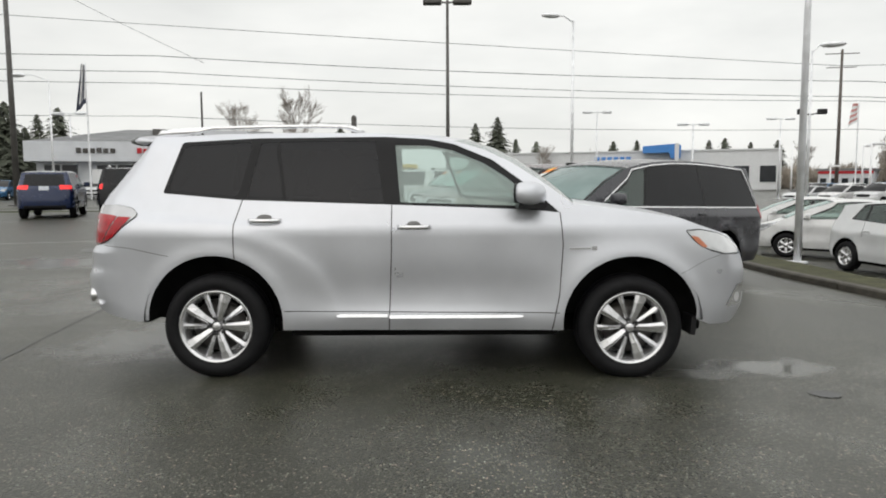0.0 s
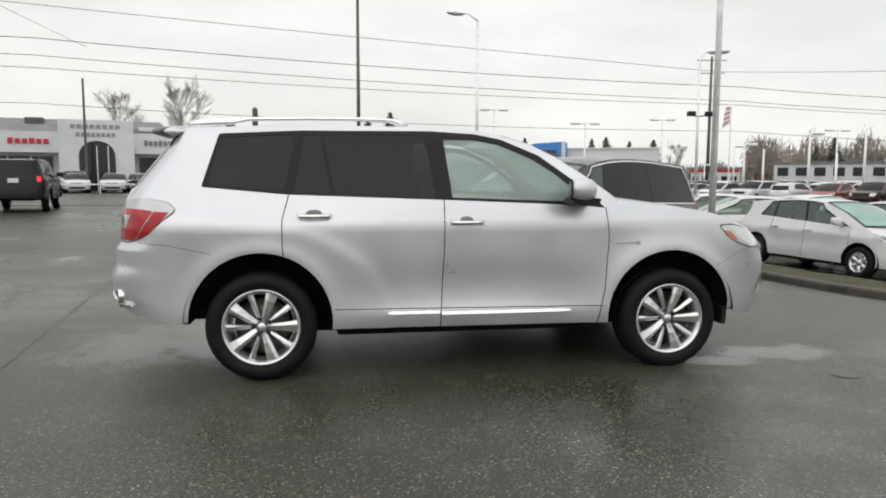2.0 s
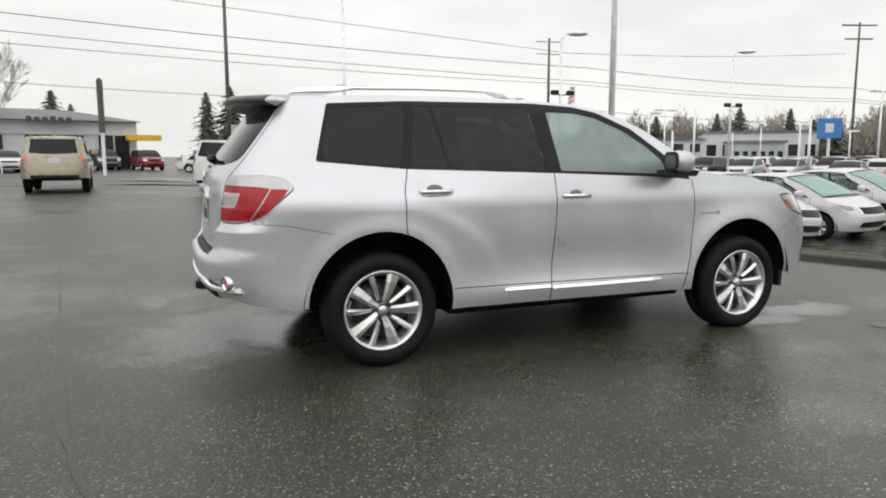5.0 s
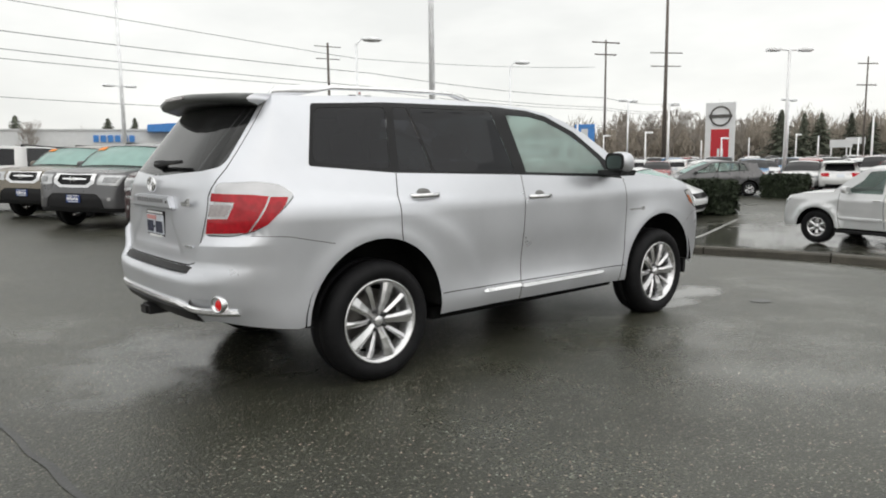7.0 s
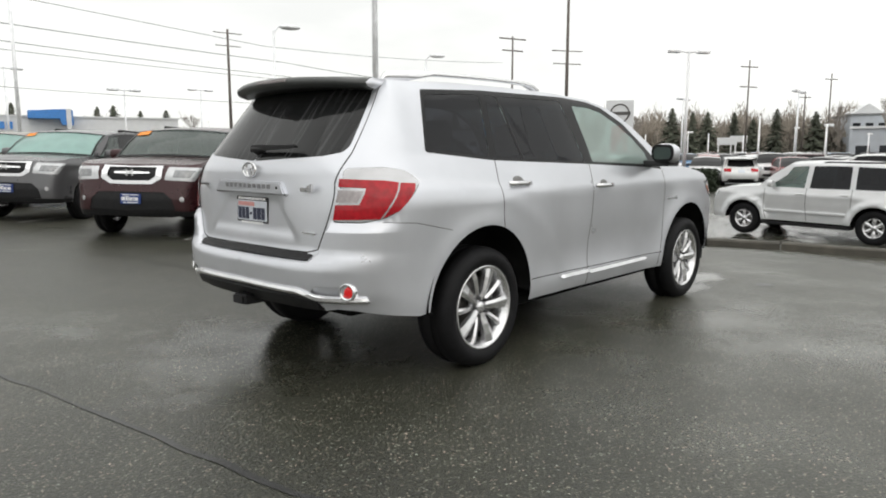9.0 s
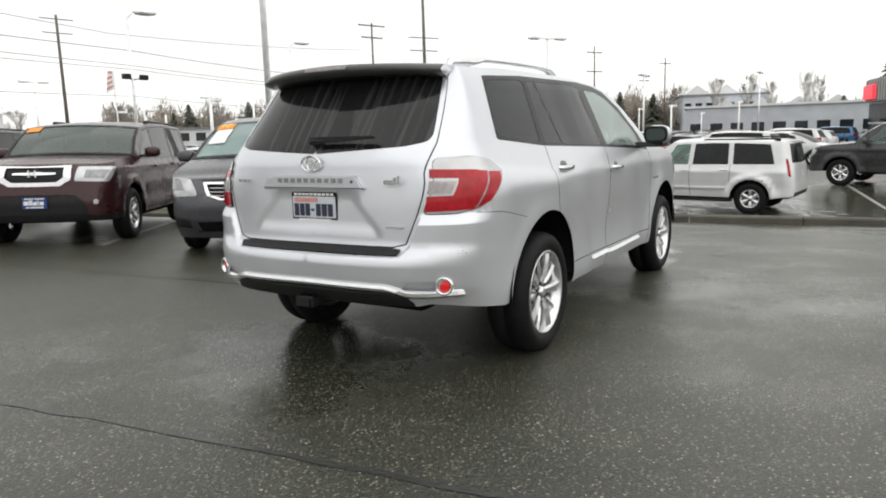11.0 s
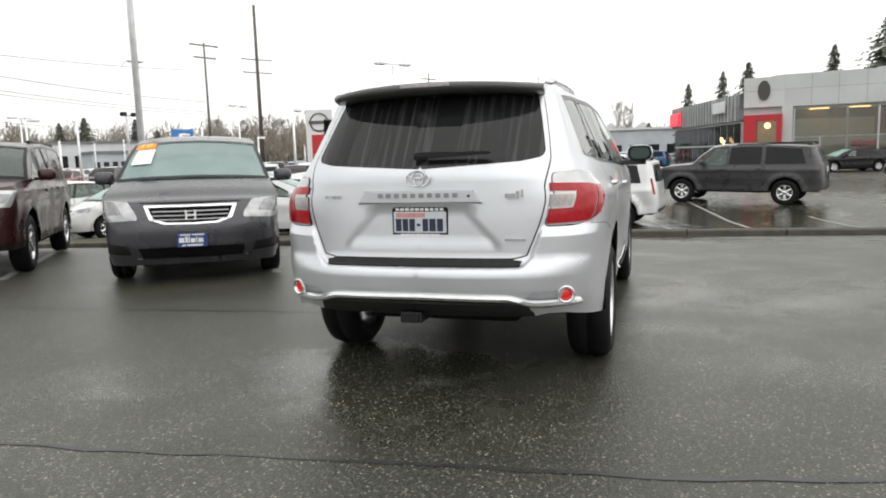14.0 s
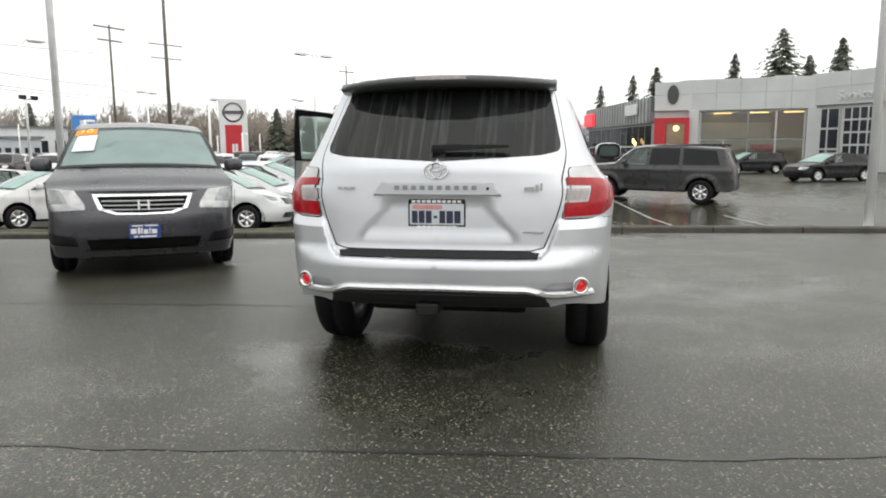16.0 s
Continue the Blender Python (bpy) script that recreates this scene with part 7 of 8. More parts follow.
em = part("emblem", slab([(pl_ / 2 + 0.42 * math.cos(t_), 5.75 + 0.72 * math.sin(t_)) for t_ in np.linspace(0, 2 * math.pi, 25)[:-1]], "y", -0.46, -0.36), M["disc"], show, "tall oval dark emblem")
em.matrix_basis = port
for lo, hi in (((0.1, -0.9, 0), (0.95, -0.36, 4.0)), ((pl_ - 0.45, -0.9, 0), (pl_ - 0.1, -0.36, 4.0)), ((0.95, -0.9, 3.55), (pl_ - 0.45, -0.36, 4.0))):
    q = part("portal", box(lo, hi, 0.03), M["red_panel"], show, "red entrance portal")
    q.matrix_basis = port
q = part("entrance_door", box((0.97, -0.40, 0), (pl_ - 0.47, -0.36, 3.55)), M["warm_glass"], show)
q.matrix_basis = port
for mm_, x_, z_ in ((west, wl_ - 3.4, 2.3), (west, wl_ - 2.9, 2.1), (port, pl_ / 2 + 0.3, 3.2)):
    q = part("lamp", ball((x_, -0.5, z_), (0.22, 0.08, 0.22), 10), M["warm_lamp"], show, "lit warm lamp")
    q.matrix_basis = mm_
mid, ml_ = wing((51.4, -10.0), (49.9, -18.4), 0, 4.05, 6.35, M["fascia"], 8, 5, room=4.0)
# rounded corner of the fascia towards the portal
cv, cf = [], []
for i in range(9):
    a_ = radians(90 + 90 * i / 8)
    for z_ in (4.05 - sz, 6.35 - sz):
        cv.append((0.02 + 1.1 * math.cos(a_) * 0.9, 0.75 - 1.1 * math.sin(a_), z_))
for i in range(8):
    cf.append((2 * i, 2 * i + 1, 2 * i + 3, 2 * i + 2))
q = mesh_part("fascia_corner", cv, cf, M["fascia"], show)
q.matrix_basis = mid
for lo, hi in (((-0.2, -0.5, 0), (0.55, -0.02, 4.50)), ((ml_ - 0.6, -0.5, 0), (ml_ + 0.4, -0.02, 4.50))):
    q = part("pier", box(lo, hi, 0.03), M["fascia"], show)
    q.matrix_basis = mid
# the sales room behind the glass
for nm, lo, hi, mat in (("room_floor", (0, 0, -0.02), (ml_, 4.0, 0.04), "fascia"), ("room_ceiling", (0, 0, 4.38), (ml_, 4.0, 4.50), "white_panel"), ("side_wall", (0, 0, 0.04), (0.15, 4.0, 4.38), "stucco"), ("side_wall", (ml_ - 0.15, 0, 0.04), (ml_, 4.0, 4.38), "stucco"),
                        ("wall_panel", (3.9, 3.90, 2.3), (ml_ - 0.2, 3.99, 4.36), "brown_panel"), ("wall_panel", (0.2, 3.90, 0.1), (3.8, 3.99, 4.36), "stucco"), ("counter", (5.2, 2.6, 0.04), (7.6, 3.3, 1.1), "stucco"), ("banner", (4.4, 2.2, 1.5), (6.2, 2.26, 1.95), "red_panel")):
    q = part(nm, box(lo, hi), M[mat], show)
    q.matrix_basis = mid
for x_ in (1.6, 4.2, 6.6):
    q = part("ceiling_lamp", box((x_, 1.2, 4.32), (x_ + 1.3, 2.0, 4.376)), M["warm_lamp"], show, "lit ceiling lamp")
    q.matrix_basis = mid


def shopfront(x0, x1, z0, z1, n, rows):
    """Open metal frame with clear panes that show the room behind."""
    bm = bmesh.new()
    for i in range(n + 1):
        x = x0 + (x1 - x0) * i / n
        add_box(bm, (x - 0.06, -0.14, z0), (x + 0.06, -0.02, z1))
    for j in range(rows + 1):
        z = z0 + (z1 - z0) * j / rows
        add_box(bm, (x0, -0.13, z - 0.05), (x1, -0.03, z + 0.05))
    f_ = part("window_frame", bm, M["fascia"], show)
    f_.matrix_basis = mid
    for i in range(n):
        for j in range(rows):
            a, b = x0 + (x1 - x0) * i / n, x0 + (x1 - x0) * (i + 1) / n
            c, d = z0 + (z1 - z0) * j / rows, z0 + (z1 - z0) * (j + 1) / rows
            part("pane", box((a + 0.06, -0.09, c + 0.05), (b - 0.06, -0.075, d - 0.05)), M["clear_shop"], f_)


shopfront(0.65, ml_ * 0.47, 2.3, 4.42, 1, 1)
shopfront(ml_ * 0.47, ml_ - 0.7, 2.3, 4.42, 2, 1)
shopfront(0.65, ml_ * 0.47, 0.05, 2.3, 2, 1)
shopfront(ml_ * 0.47, ml_ - 0.7, 0.05, 2.3, 2, 1)
serv, sl_ = wing((49.9, -18.4), (38.5, -26.5), 0, 4.2, 6.45, M["fascia"], 9, 5)
hold = part("window_band", box((0.15, -0.03, 0.02), (2.0, -0.004, 4.5)), M["fascia"], show)
hold.matrix_basis = serv
glazing(hold, 0.2, 1.95, 0.1, 4.45, 2, 3, M["shop_glass"])
gate_ = part("service_door", box((2.25, -0.06, 0.02), (4.7, -0.004, 4.5)), M["fascia"], show)
gate_.matrix_basis = serv
glazing(gate_, 2.3, 4.65, 0.1, 4.45, 4, 5, M["shop_glass"], -0.05)
tx = text_mesh("lettering", "Service", 0.85, M["white_panel"], show, serv @ Matrix.Translation((3.2, -0.45, 5.25)) @ Matrix.Rotation(radians(90), 4, "X"), 0.04)
tagged(tx, "raised white letters")
for i in range(8):
    q = part("roof_vent", box((2 + i * 4.0, 3, 6.5), (3.2 + i * 4.0, 4.2, 7.1 + (i % 3) * 0.1)), M["fascia"], show) if i in (1, 3) else None
    if q:
        q.matrix_basis = mid

# dealership across the road, with a hipped grey roof
deal = tagged(new("dealership"), "pale single-storey dealership with a grey hipped roof across the road", "building")
m, length = frame_at((-34.2, 53.5), (-4.0, 61.6), 0.0)
for lo, hi, mat, nm in (((0, 1.2, 0), (length, 16, 3.4), "stucco", "wall"), ((-0.6, 0, 3.3), (length - 10.5, 16, 5.0), "stucco", "fascia"), ((length - 10.4, 1.0, 3.1), (length, 16, 4.2), "stucco", "fascia")):
    q = part(nm, box(lo, hi, 0.0), M[mat], deal)
    q.matrix_basis = m
bm = bmesh.new()
for x0, x1, z0, z1 in ((-0.6, length - 10.5, 5.0, 6.5), (length - 10.4, length + 0.3, 4.2, 5.4)):
    v = [bm.verts.new(c) for c in ((x0, 0.2, z0), (x1, 0.2, z0), (x1, 16, z0), (x0, 16, z0), (x0 + 7 * (x0 < 5), 7, z1), (x1 - (1.0 if x0 < 5 else 5), 7, z1))]
    for f in ((0, 1, 5, 4), (1, 2, 5), (2, 3, 4, 5), (3, 0, 4)):
        bm.faces.new([v[i] for i in f])
roof = part("roof", bm, M["roof_grey"], deal)
roof.matrix_basis = m
ox = 11.8
q = part("entrance_block", box((ox, -0.7, 0), (ox + 5.6, 9, 6.0)), M["stucco"], deal, "tall pale entrance block")
q.matrix_basis = m
av = [(ox + 2.8 + 1.35 * math.cos(a), 3.1 + 1.2 * math.sin(a)) for a in np.linspace(0, math.pi, 14)] + [(ox + 1.45, 0.1), (ox + 4.15, 0.1)]
q2 = part("arched_window", slab(av, "y", -0.78, -0.704), M["shop_glass"], deal, "dark arched window")
q2.matrix_basis = m
for k in range(3):
    bar = part("glazing_bar", box((ox + 1.9 + k * 0.84, -0.82, 0.1), (ox + 1.98 + k * 0.84, -0.782, 3.9)), M["stucco"], q2)
for a, b, z in ((0.9, 4.7, 5.45), (1.3, 4.3, 4.8)):
    for k in range(8):
        x = ox + a + (b - a) * k / 8
        q = part("sign_bar", box((x, -0.76, z - 0.16), (x + (b - a) / 8 * 0.7, -0.704, z + 0.16)), M["letter"], deal)
        q.matrix_basis = m
for x0, x1, mat in ((3.4, 6.6, "disc"), (8.2, 11.2, "red_panel"), (18.2, 20.5, "roof_grey"), (22.8, 26.2, "disc")):
    for k in range(6):
        a_ = x0 + (x1 - x0) * k / 6
        q = part("sign_bar", box((a_, -0.08, 4.0), (a_ + (x1 - x0) / 6 * 0.74, -0.004, 4.40 if k % 3 else 4.46), 0.02), M[mat], deal)
        q.matrix_basis = m
for x0, x1, mat in ((0.5, 3.4, "shop_glass"), (4.6, 11.4, "shop_glass"), (17.6, 21.4, "shop_glass"), (22.6, 27.2, "shop_glass"), (28.0, length - 0.5, "shop_glass")):
    hold = part("window_band", box((x0, 1.12, 0.05), (x1, 1.196, 3.2)), M["stucco"], deal)
    hold.matrix_basis = m
    glazing(hold, x0 + 0.1, x1 - 0.1, 0.1, 3.1, max(2, int((x1 - x0) / 1.6)), 1, M[mat], 1.12)
q = part("roof_unit", box((9.0, 4, 5.7), (10.4, 6, 6.4), 0.05), M["bronze_pole"], deal)
q.matrix_basis = m
q = part("skylight", box((17.8, 1.0, 5.25), (21.4, 2.6, 5.6), 0.05), M["white_panel"], deal)
q.matrix_basis = m
q = part("canopy_sign", box((30.2, -0.3, 2.6), (33.0, 0.6, 3.1), 0.05), M["yellow_panel"], deal, "yellow canopy sign")
q.matrix_basis = m


def hall(label, a, b, h, depth, mat, band=None, windows=0, wz=(1.0, 2.2), gables=0, z=-0.4, roof=None):
    root = tagged(new("building"), label, "building")
    m, length = frame_at(a, b, z)
    w = part("wall", box((0, 0, 0), (length, depth, h)), M[mat], root)
    w.matrix_basis = m
    q = part("roof", box((-0.3, -0.3, h), (length + 0.3, depth + 0.3, h + 0.3)), M[roof or "roof_grey"], root)
    q.matrix_basis = m
    if band:
        q = part("fascia_band", box((0, -0.12, h - 0.6), (length, -0.004, h - 0.1)), M[band], root)
        q.matrix_basis = m
    for i in range(windows):
        x = length * (i + 0.5) / windows
        q = part("window", box((x - length / windows * 0.3, -0.06, wz[0]), (x + length / windows * 0.3, -0.004, wz[1])), M["shop_glass"], root)
        q.matrix_basis = m
        f = part("sill", box((x - length / windows * 0.33, -0.12, wz[0] - 0.12), (x + length / windows * 0.33, -0.062, wz[0])), M["white_panel"], q)
    for i in range(gables):
        x = length * (i + 0.5) / gables
        g = slab([(x - 2.6, h + 0.3), (x + 2.6, h + 0.3), (x, h + 2.1)], "y", -0.3, depth * 0.6)
        q = part("gable", g, M["white_panel"], root)
        q.matrix_basis = m
    return root, m, length


white_hall, hm, hl = hall("long low white building with a blue sign canopy", (12.3, 162.1), (70.6, 141.2), 8.3, 24, "white_panel", None, 12, (1.6, 5.0), roof="white_panel")
bm = slab([(34.2, 7.9), (39.6, 7.9), (40.0, 6.7), (42.0, 6.7), (42.0, 9.6), (40.4, 9.8), (34.2, 9.4)], "y", -3.2, 3.0, 0.1)
q = part("canopy", bm, M["sign_sky"], white_hall, "bright blue canopy")
q.matrix_basis = hm
q = part("canopy_edge", box((40.8, -3.5, 5.8), (41.7, -3.25, 9.9), 0.08), M["white_panel"], white_hall)
q.matrix_basis = hm
for k in range(6):
    q = part("sign_bar", box((23.7 + k * 1.36, -0.35, 5.9), (23.7 + k * 1.36 + 1.0, -0.01, 7.3), 0.06), M["sign_sky"], white_hall)
    q.matrix_basis = hm
hall("distant white flat-roofed commercial building", (72, 102), (84, 91), 4.2, 16, "stucco", None, 6, (2.2, 3.6))
hall("distant pale flat-roofed commercial building", (84, 91), (98, 80), 5.4, 16, "stucco", None, 7, (1.5, 3.4), roof="dark_fascia")
hall("distant low shop with a red fascia", (68, 122), (75, 117), 3.6, 12, "stucco", "red_panel", 5)
hall("long blue-grey building behind the car lot", (101, 19.5), (104, -4.5), 4.6, 10, "wall_grey", None, 9, (1.0, 2.4), roof="white_panel")
hall("row of distant gabled town houses", (141, 24), (147, -14), 5.2, 12, "wall_grey", None, 10, (3.4, 4.8), gables=6)
hall("distant three-storey apartment block", (143, 29), (150, 14), 8.2, 14, "wall_grey", None, 8, (5.4, 6.8), gables=3)
hall("low grey building behind the far lot", (73, 73), (78.5, 69), 3.4, 8, "wall_grey", None, 6)

# pylon sign and other signs
pyl = tagged(new("pylon_sign"), "white pylon sign with a red panel and a round emblem", "sign")
pm = Matrix.Translation((80.0, 42.0, -0.48)) @ Matrix.Rotation(radians(-62), 4, "Z")
pyl.matrix_basis = pm
part("panel", box((-1.75, -0.4, 0), (1.75, 0.4, 8.3), 0.08), M["white_panel"], pyl)
part("red_panel", box((-1.05, -0.46, 0.4), (1.05, -0.404, 5.0), 0.01), M["red_panel"], pyl)
for x0, x1 in ((-0.28, 0.02), (0.12, 0.42)):
    part("sign_bar", box((x0, -0.50, 0.8), (x1, -0.464, 2.6)), M["white_panel"], pyl)
tv, tf = lathe([(1.05, -0.05), (1.25, -0.08), (1.25, 0.0), (1.05, 0.0)], 28, -0.42)
em = mesh_part("emblem", tv, tf, M["bronze_pole"], pyl)
em.location = (0, 0, 6.6)
part("emblem_bar", box((-1.35, -0.52, 6.4), (1.35, -0.47, 6.8)), M["bronze_pole"], pyl)
hs = tagged(new("road_sign"), "square blue sign on a white post", "sign")
hs.matrix_basis = Matrix.Translation((82, 65, -0.4)) @ Matrix.Rotation(radians(-52), 4, "Z")
part("post", rod((0, 0, 0), (0, 0, 4.2), 0.2, 0.2, 8), M["white_pole"], hs)
part("panel", box((-1.5, -0.2, 3.9), (1.5, 0.2, 6.6), 0.06), M["sign_sky"], hs)
part("sign_bar", box((-0.5, -0.24, 4.7), (0.5, -0.204, 5.9)), M["white_panel"], hs)
for x, y, h in ((112, 38, 3.2), (95, 33.5, 2.6)):
    o = tagged(new("gantry_sign"), "white frame sign on two posts", "sign")
    o.matrix_basis = Matrix.Translation((x, y, -0.48)) @ Matrix.Rotation(radians(-70), 4, "Z")
    for s in (-1, 1):
        part("post", rod((s * 1.1, 0, 0), (s * 1.1, 0, h), 0.10, 0.10, 8), M["white_pole"], o)
    part("panel", box((-1.3, -0.1, h), (1.3, 0.1, h + 1.0), 0.03), M["white_panel"], o)
mon = tagged(new("roadside_sign"), "white double-panelled roadside sign", "sign")
mon.location = (-23.5, 44.5, 0)
part("panel", slab([(-1.2, 1.4), (1.2, 1.4), (1.2, 2.4), (0.2, 2.4), (0.0, 2.7), (-0.2, 2.4), (-1.2, 2.4)], "y", -0.1, 0.1), M["white_panel"], mon)
part("post", rod((0, 0, 0), (0, 0, 1.4), 0.1, 0.1, 8), M["white_pole"], mon)

rail = tagged(new("guard_rail"), "low pale steel rail along the dealer's grass edge", "railing")
for k in range(7):
    x, y = -24 + 2.4 * k, 45.2 + 0.5 * k
    part("post", rod((x, y, 0), (x, y, 0.85), 0.045, 0.045, 8), M["galv"], rail)
part("top_rail", rod((-24, 45.2, 0.82), (-9.6, 48.2, 0.82), 0.045, 0.045, 8), M["galv"], rail)

# grass edge along the road
M["grass"] = material("winter_grass", (0.055, 0.065, 0.025), 0.95, 0, 0.35, 1.2, bump=0.8, bump_scale=20, fine=0.3)
tagged(mesh_part("grass_strip", on_ground([(-60, 17), (-3, 25.5), (9, 27.5), (9, 31), (-3, 30), (-60, 23)], 0.05), [(0, 1, 2, 3, 4, 5)], M["grass"], smooth=False), "short winter grass beside the road", "grass", kind="structure")


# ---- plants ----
# green lightened in the base colour to stand in for distance haze
M["needles"] = material("hazed_conifer_needles", (0.088, 0.098, 0.070), 0.9, 0, 0.4, 1.5, by_object=0.2)
M["bark"] = material("grey_bark", (0.085, 0.075, 0.065), 0.9, 0, 0.25, 4)
M["twigs"] = material("bare_twigs", (0.33, 0.295, 0.265), 0.95, 0, 0.25, 2, by_object=0.15)
M["hedge"] = material("clipped_hedge", (0.022, 0.032, 0.015), 0.85, 0, 0.4, 4)
# brown carries the far haze too: paler than the bare wood itself
M["woods"] = material("hazed_winter_woods", (0.29, 0.255, 0.215), 0.95, 0, 0.35, 0.08)


def conifer_mesh(h, spread, seed, boughs=240):
    """Whorls of drooping boughs, each a fan of narrow needled twigs."""
    rng = random.Random(seed)
    verts, faces = [], []
    for i in range(boughs):
        t = (i + rng.random()) / boughs
        z = h * (0.08 + 0.92 * t)
        reach = spread * (1 - t) ** 0.85 * rng.uniform(0.42, 1.15) * (1 + 0.25 * math.sin(i * 0.37 + seed)) + 0.12
        a = i * 2.399 + rng.uniform(-0.4, 0.4)
        c, s = math.cos(a), math.sin(a)
        droop = rng.uniform(0.15, 0.42) * reach
        for j in range(9):
            k = 0.12 + 0.88 * (j + rng.random()) / 9
            p = Vector((c * reach * k, s * reach * k, z - droop * k * k + rng.uniform(-0.05, 0.10)))
            w = 0.26 * reach * (1.15 - k) + 0.12
            side = Vector((-s, c, 0)) * rng.choice((-1, 1)) * w * rng.uniform(0.6, 1.2)
            out = Vector((c, s, -0.3)) * w * rng.uniform(0.4, 0.9)
            up = Vector((0, 0, rng.uniform(0.06, 0.22) * (0.5 + w)))
            b = len(verts)
            verts += [p + up, p + side * 0.9 + out - up * 0.6, p - side * 0.5 + out * 0.6 - up]
            faces.append((b, b + 1, b + 2))
    return verts, faces


def branches(h, seed, depth=5, thick=0.010, wide=1.0):
    """A bare crown: a leader with forking side limbs as thin three-sided tubes."""
    rng = random.Random(seed)
    verts, faces = [], []

    def tube(p, q, r0, r1):
        d = (q - p).normalized()
        u = d.orthogonal().normalized()
        v = d.cross(u)
        b = len(verts)
        for c, rr in ((p, r0), (q, r1)):
            for k in range(3):
                a = 2.094 * k
                verts.append(c + (u * math.cos(a) + v * math.sin(a)) * rr)
        for k in range(3):
            faces.append((b + k, b + (k + 1) % 3, b + 3 + (k + 1) % 3, b + 3 + k))

    def limb(p, d, length, r, level):
        q = p + d * length
        tube(p, q, r, r * 0.6)
        if level == 0:
            return
        for _ in range(4 if level < 4 else 3):
            nd = (d + Vector((rng.uniform(-1, 1), rng.uniform(-1, 1), rng.uniform(-0.1, 0.9))) * 0.52).normalized()
            limb(p + d * length * rng.uniform(0.35, 1.0), nd, length * rng.uniform(0.55, 0.78), max(r * 0.52, h * 0.0005), level - 1)
    p = Vector((0, 0, h * 0.20))
    for i in range(13):
        t = i / 12
        q = p + Vector((rng.uniform(-0.02, 0.02) * h, rng.uniform(-0.02, 0.02) * h, h * 0.048))
        tube(p, q, h * thick * (1.05 - t * 0.85), h * thick * (1.05 - (t + 0.08) * 0.85))
        for _ in range(2):
            a = rng.uniform(0, 6.28)
            out = Vector((math.cos(a) * 0.75, math.sin(a) * 0.75, rng.uniform(0.55, 1.5))).normalized()
            limb(q, out, h * 0.20 * math.sin(math.pi * (0.22 + 0.70 * t)) * rng.uniform(0.75, 1.15), h * thick * 0.45 * (1.1 - t * 0.7), depth - 1)
        p = q
    k = h / max(q.z for q in verts)
    return [Vector((q.x * k, q.y * k, q.z * k)) for q in verts], faces


def tree(kind, label, h, spread, seed):
    root = tagged(new("tree"), label, "tree")
    if kind == "conifer":
        part("trunk", rod((0, 0, 0), (0, 0, h * 0.96), h * 0.016, 0.02, 8), M["bark"], root)
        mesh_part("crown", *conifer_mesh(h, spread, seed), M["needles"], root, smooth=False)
    else:
        part("trunk", rod((0, 0, 0), (0, 0, h * 0.26), h * 0.015, h * 0.010, 8), M["bark"], root)
        mesh_part("crown", *branches(h, seed, wide=spread / 4), M["twigs"], root, smooth=False)
    return root


firs = [tree("conifer", "broad dark green fir behind the showroom", 14.5, 5.4, 1), tree("conifer", "slim dark green conifer on the skyline", 13.0, 3.0, 2), tree("conifer", "dark green conifer on the skyline", 12.0, 3.7, 3)]
bare = [tree("bare", "leafless spreading tree on the skyline", 11.0, 5, 4), tree("bare", "leafless tree with fine twigs on the skyline", 12.0, 4, 5), tree("bare", "tall leafless tree on the skyline", 13.0, 2.6, 6)]


def plant(src, x, y, h, turn, wide=1.0, done=set()):
    o = src if src.name not in done else copy_thing(src, Matrix())
    done.add(src.name)
    ref = {0: 14.5, 1: 13.0, 2: 12.0}[firs.index(src)] if src in firs else {0: 11.0, 1: 12.0, 2: 13.0}[bare.index(src)]
    k = h / ref
    o.matrix_basis = Matrix.Translation((x, y, ground_z(x, y) - 0.05)) @ Matrix.Rotation(radians(turn), 4, "Z") @ Matrix.Diagonal((k * wide, k * wide, k, 1))
    return o


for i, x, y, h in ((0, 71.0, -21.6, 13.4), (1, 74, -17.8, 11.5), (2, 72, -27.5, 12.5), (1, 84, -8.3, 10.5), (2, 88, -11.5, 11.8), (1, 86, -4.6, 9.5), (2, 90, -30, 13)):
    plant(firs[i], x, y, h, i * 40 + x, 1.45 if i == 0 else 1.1)
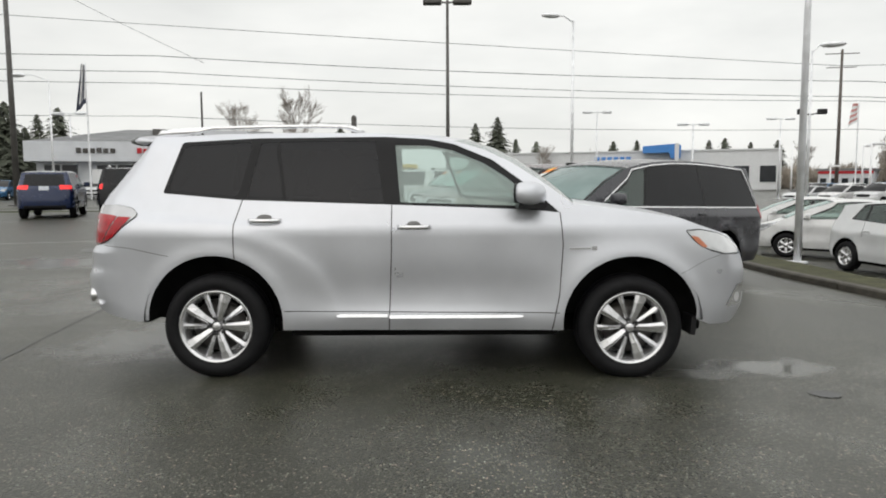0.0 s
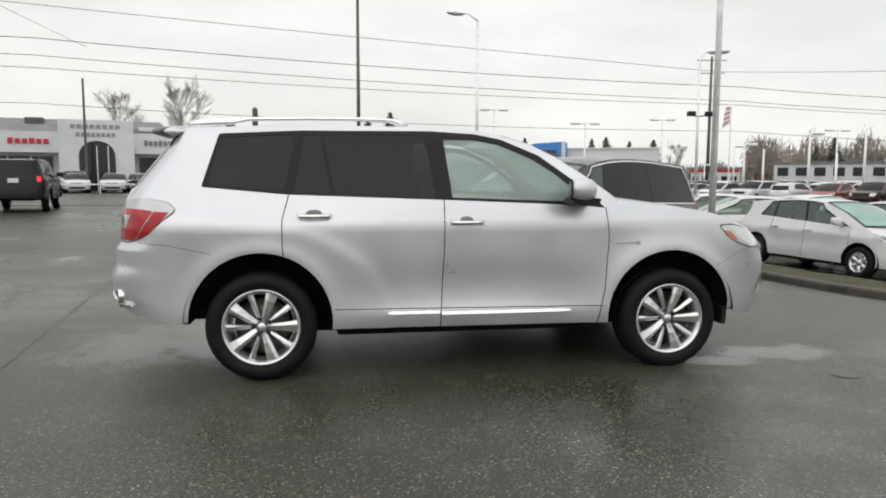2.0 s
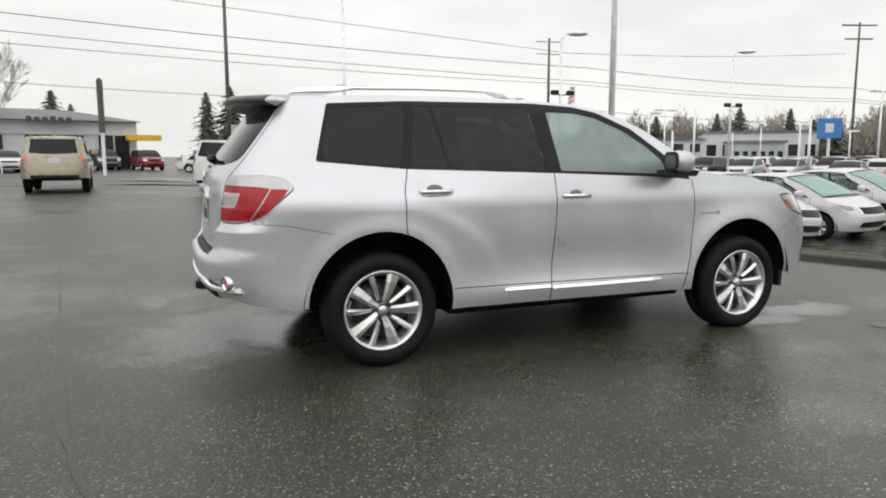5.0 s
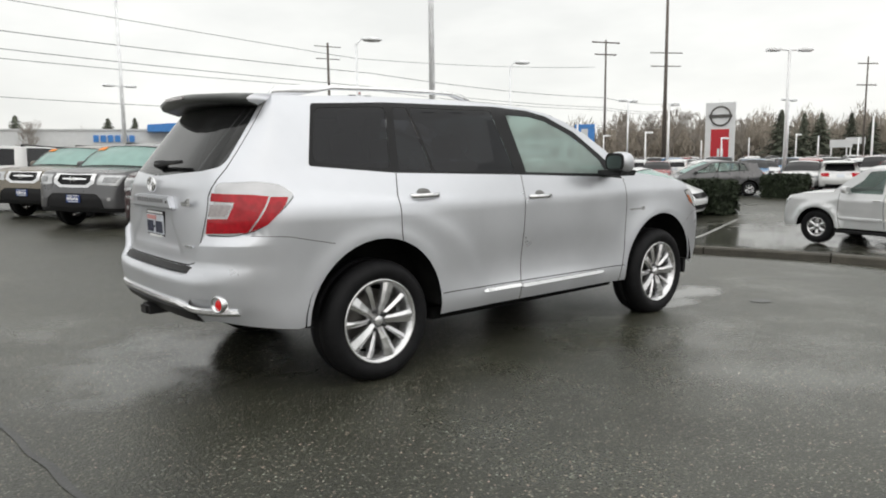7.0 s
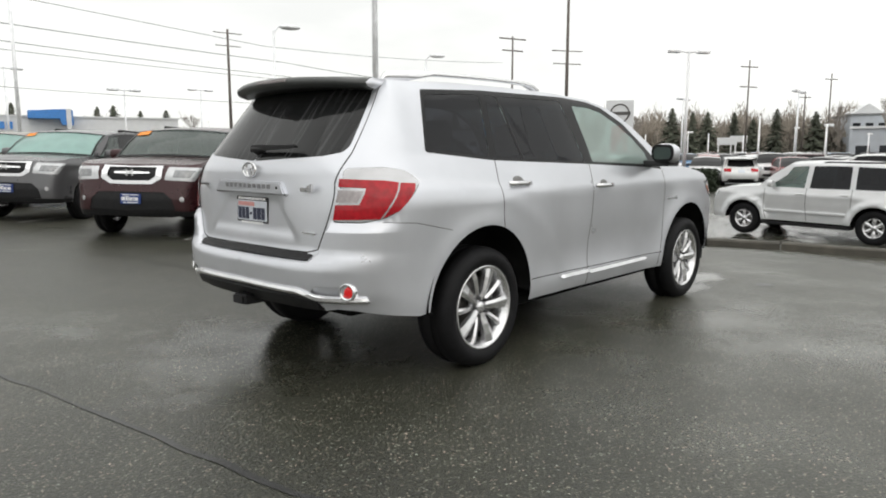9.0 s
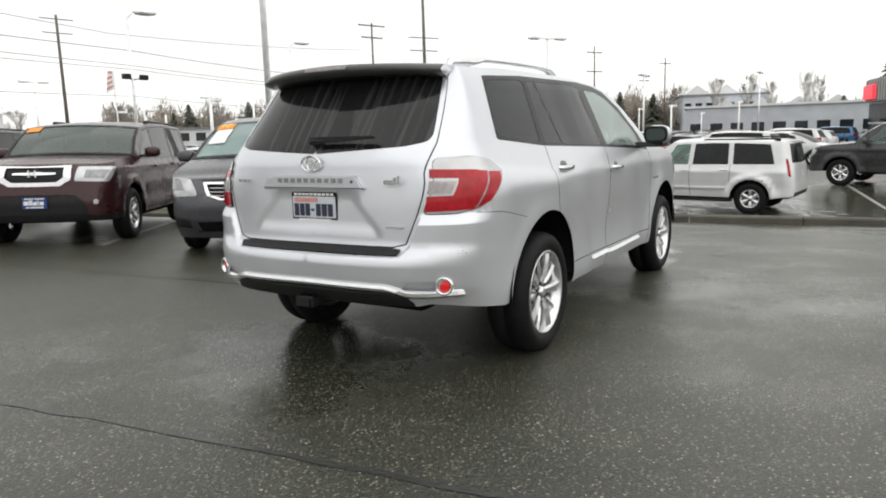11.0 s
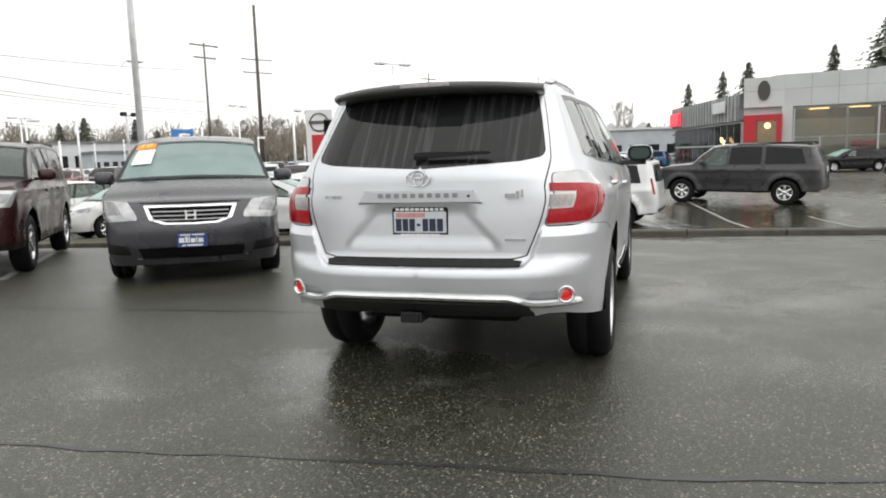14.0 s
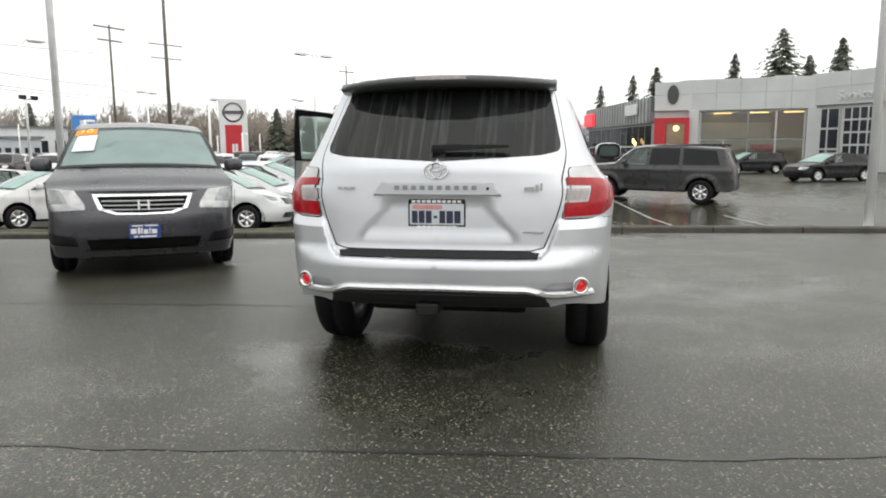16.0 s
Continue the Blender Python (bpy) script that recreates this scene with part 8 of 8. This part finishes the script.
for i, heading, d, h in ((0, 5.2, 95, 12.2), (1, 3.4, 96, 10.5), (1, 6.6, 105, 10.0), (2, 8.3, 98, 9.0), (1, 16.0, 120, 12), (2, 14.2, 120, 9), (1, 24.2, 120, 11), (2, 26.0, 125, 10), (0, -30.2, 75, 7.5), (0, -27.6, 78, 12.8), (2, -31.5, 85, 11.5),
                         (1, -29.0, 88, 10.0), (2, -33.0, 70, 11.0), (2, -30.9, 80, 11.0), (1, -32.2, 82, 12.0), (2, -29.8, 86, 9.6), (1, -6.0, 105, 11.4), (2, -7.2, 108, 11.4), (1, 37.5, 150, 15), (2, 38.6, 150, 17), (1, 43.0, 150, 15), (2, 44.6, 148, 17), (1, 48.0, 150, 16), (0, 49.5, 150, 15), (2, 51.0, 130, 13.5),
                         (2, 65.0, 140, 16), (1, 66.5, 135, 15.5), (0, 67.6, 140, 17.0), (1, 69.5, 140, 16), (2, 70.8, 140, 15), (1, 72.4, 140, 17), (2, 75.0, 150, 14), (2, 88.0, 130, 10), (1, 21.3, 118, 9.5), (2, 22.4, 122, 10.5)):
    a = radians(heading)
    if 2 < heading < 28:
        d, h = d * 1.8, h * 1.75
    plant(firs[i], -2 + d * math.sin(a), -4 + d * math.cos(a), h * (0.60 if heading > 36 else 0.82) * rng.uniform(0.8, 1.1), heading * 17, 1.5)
for i, heading, d, h in ((0, -11.0, 95, 14.5), (1, -14.6, 96, 12.5), (1, 8.8, 90, 8.5), (2, 20.7, 115, 11.5), (1, 25.0, 120, 10), (2, 33.6, 150, 18), (1, 34.6, 150, 16), (2, 40.5, 150, 18), (0, 46.5, 150, 15), (2, 53.8, 140, 19), (1, 55.4, 140, 17),
                         (2, 57.4, 140, 20), (1, 59.0, 140, 17), (2, 79.5, 120, 16), (1, 81.6, 122, 15), (2, 83.3, 120, 14.5), (1, 85.4, 122, 15), (0, 86.5, 124, 14.5), (2, 76.4, 130, 15), (1, 62.5, 145, 15), (2, 13.0, 118, 10), (1, -35, 90, 12), (2, 27.6, 135, 14)):
    a = radians(heading)
    if 2 < heading < 28:
        d, h = d * 1.8, h * 1.75
    plant(bare[i], -2 + d * math.sin(a), -4 + d * math.cos(a), h * (0.62 if 19 < heading < 64 else 0.72 if heading > 0 else 1.0), heading * 23, 0.55 if heading > 74 else 1.0)

# far winter woods along the skyline
rng = random.Random(21)
verts, faces = [], []
for i in range(15000):
    heading = rng.choice((rng.uniform(19, 92), rng.uniform(20, 44), rng.uniform(44, 80), rng.uniform(52, 78), rng.uniform(-46, -29), rng.uniform(92, 125)))
    d = rng.uniform(185, 215) if 0 < heading < 28 else rng.uniform(150, 200) if heading > 0 else rng.uniform(90, 110)
    a = radians(heading)
    x, y = -2 + d * math.sin(a), -4 + d * math.cos(a)
    crown = 7.6 + 1.3 * math.sin(heading * 1.9) + 0.9 * math.sin(heading * 5.3 + 1) + 0.7 * math.sin(heading * 13.1)
    top = crown * rng.uniform(0.75, 1.12) * d / 150 * (0.75 if heading > 80 else 0.45 if 0 < heading < 33 else 1.0)
    for j in range(8):
        z = top * (j + rng.random()) / 8
        w, q = rng.uniform(0.14, 0.50) * (1.6 - 1.42 * z / top), rng.uniform(0.3, 1.0)
        b = len(verts)
        t = rng.uniform(0, 3.14)
        dx, dy, ox, oy = math.cos(t) * w, math.sin(t) * w, rng.uniform(-1.4, 1.4), rng.uniform(-1.4, 1.4)
        lean = rng.uniform(-0.5, 0.5)
        verts += [(x + ox - dx, y + oy - dy, z - 0.6), (x + ox + dx, y + oy + dy, z - 0.5), (x + ox + lean, y + oy - lean, z + q)]
        faces.append((b, b + 1, b + 2))
tagged(mesh_part("far_woods", verts, faces, M["woods"], smooth=False), "brown leafless woods along the skyline", "woods", kind="stuff")

# clipped hedges in the lot
for x, y, lx, ly, h in ((16.9, 7.4, 0.5, 0.65, 1.0), (25.8, 9.1, 0.6, 0.75, 0.9)):
    root = tagged(new("hedge"), "dark clipped evergreen hedge in the car lot", "hedge")
    root.location = (x, y, ground_z(x, y))
    rng = random.Random(int(x * 10))
    verts, faces = [], []
    for _ in range(2600):
        p = [rng.uniform(-lx, lx) / 1, rng.uniform(-ly, ly), rng.uniform(0.02, h)]
        k = rng.randrange(3)
        p[k] = [lx, ly, h][k] * (1 if k == 2 or rng.random() < 0.5 else -1) + rng.uniform(-0.08, 0.05)
        b = len(verts)
        verts += [tuple(p[j] + rng.uniform(-0.09, 0.09) for j in range(3)) for _ in range(3)]
        faces.append((b, b + 1, b + 2))
    mesh_part("leaves", verts, faces, M["hedge"], root, smooth=False)
    part("core", box((-lx + 0.05, -ly + 0.05, 0), (lx - 0.05, ly - 0.05, h - 0.05)), M["hedge"], root)
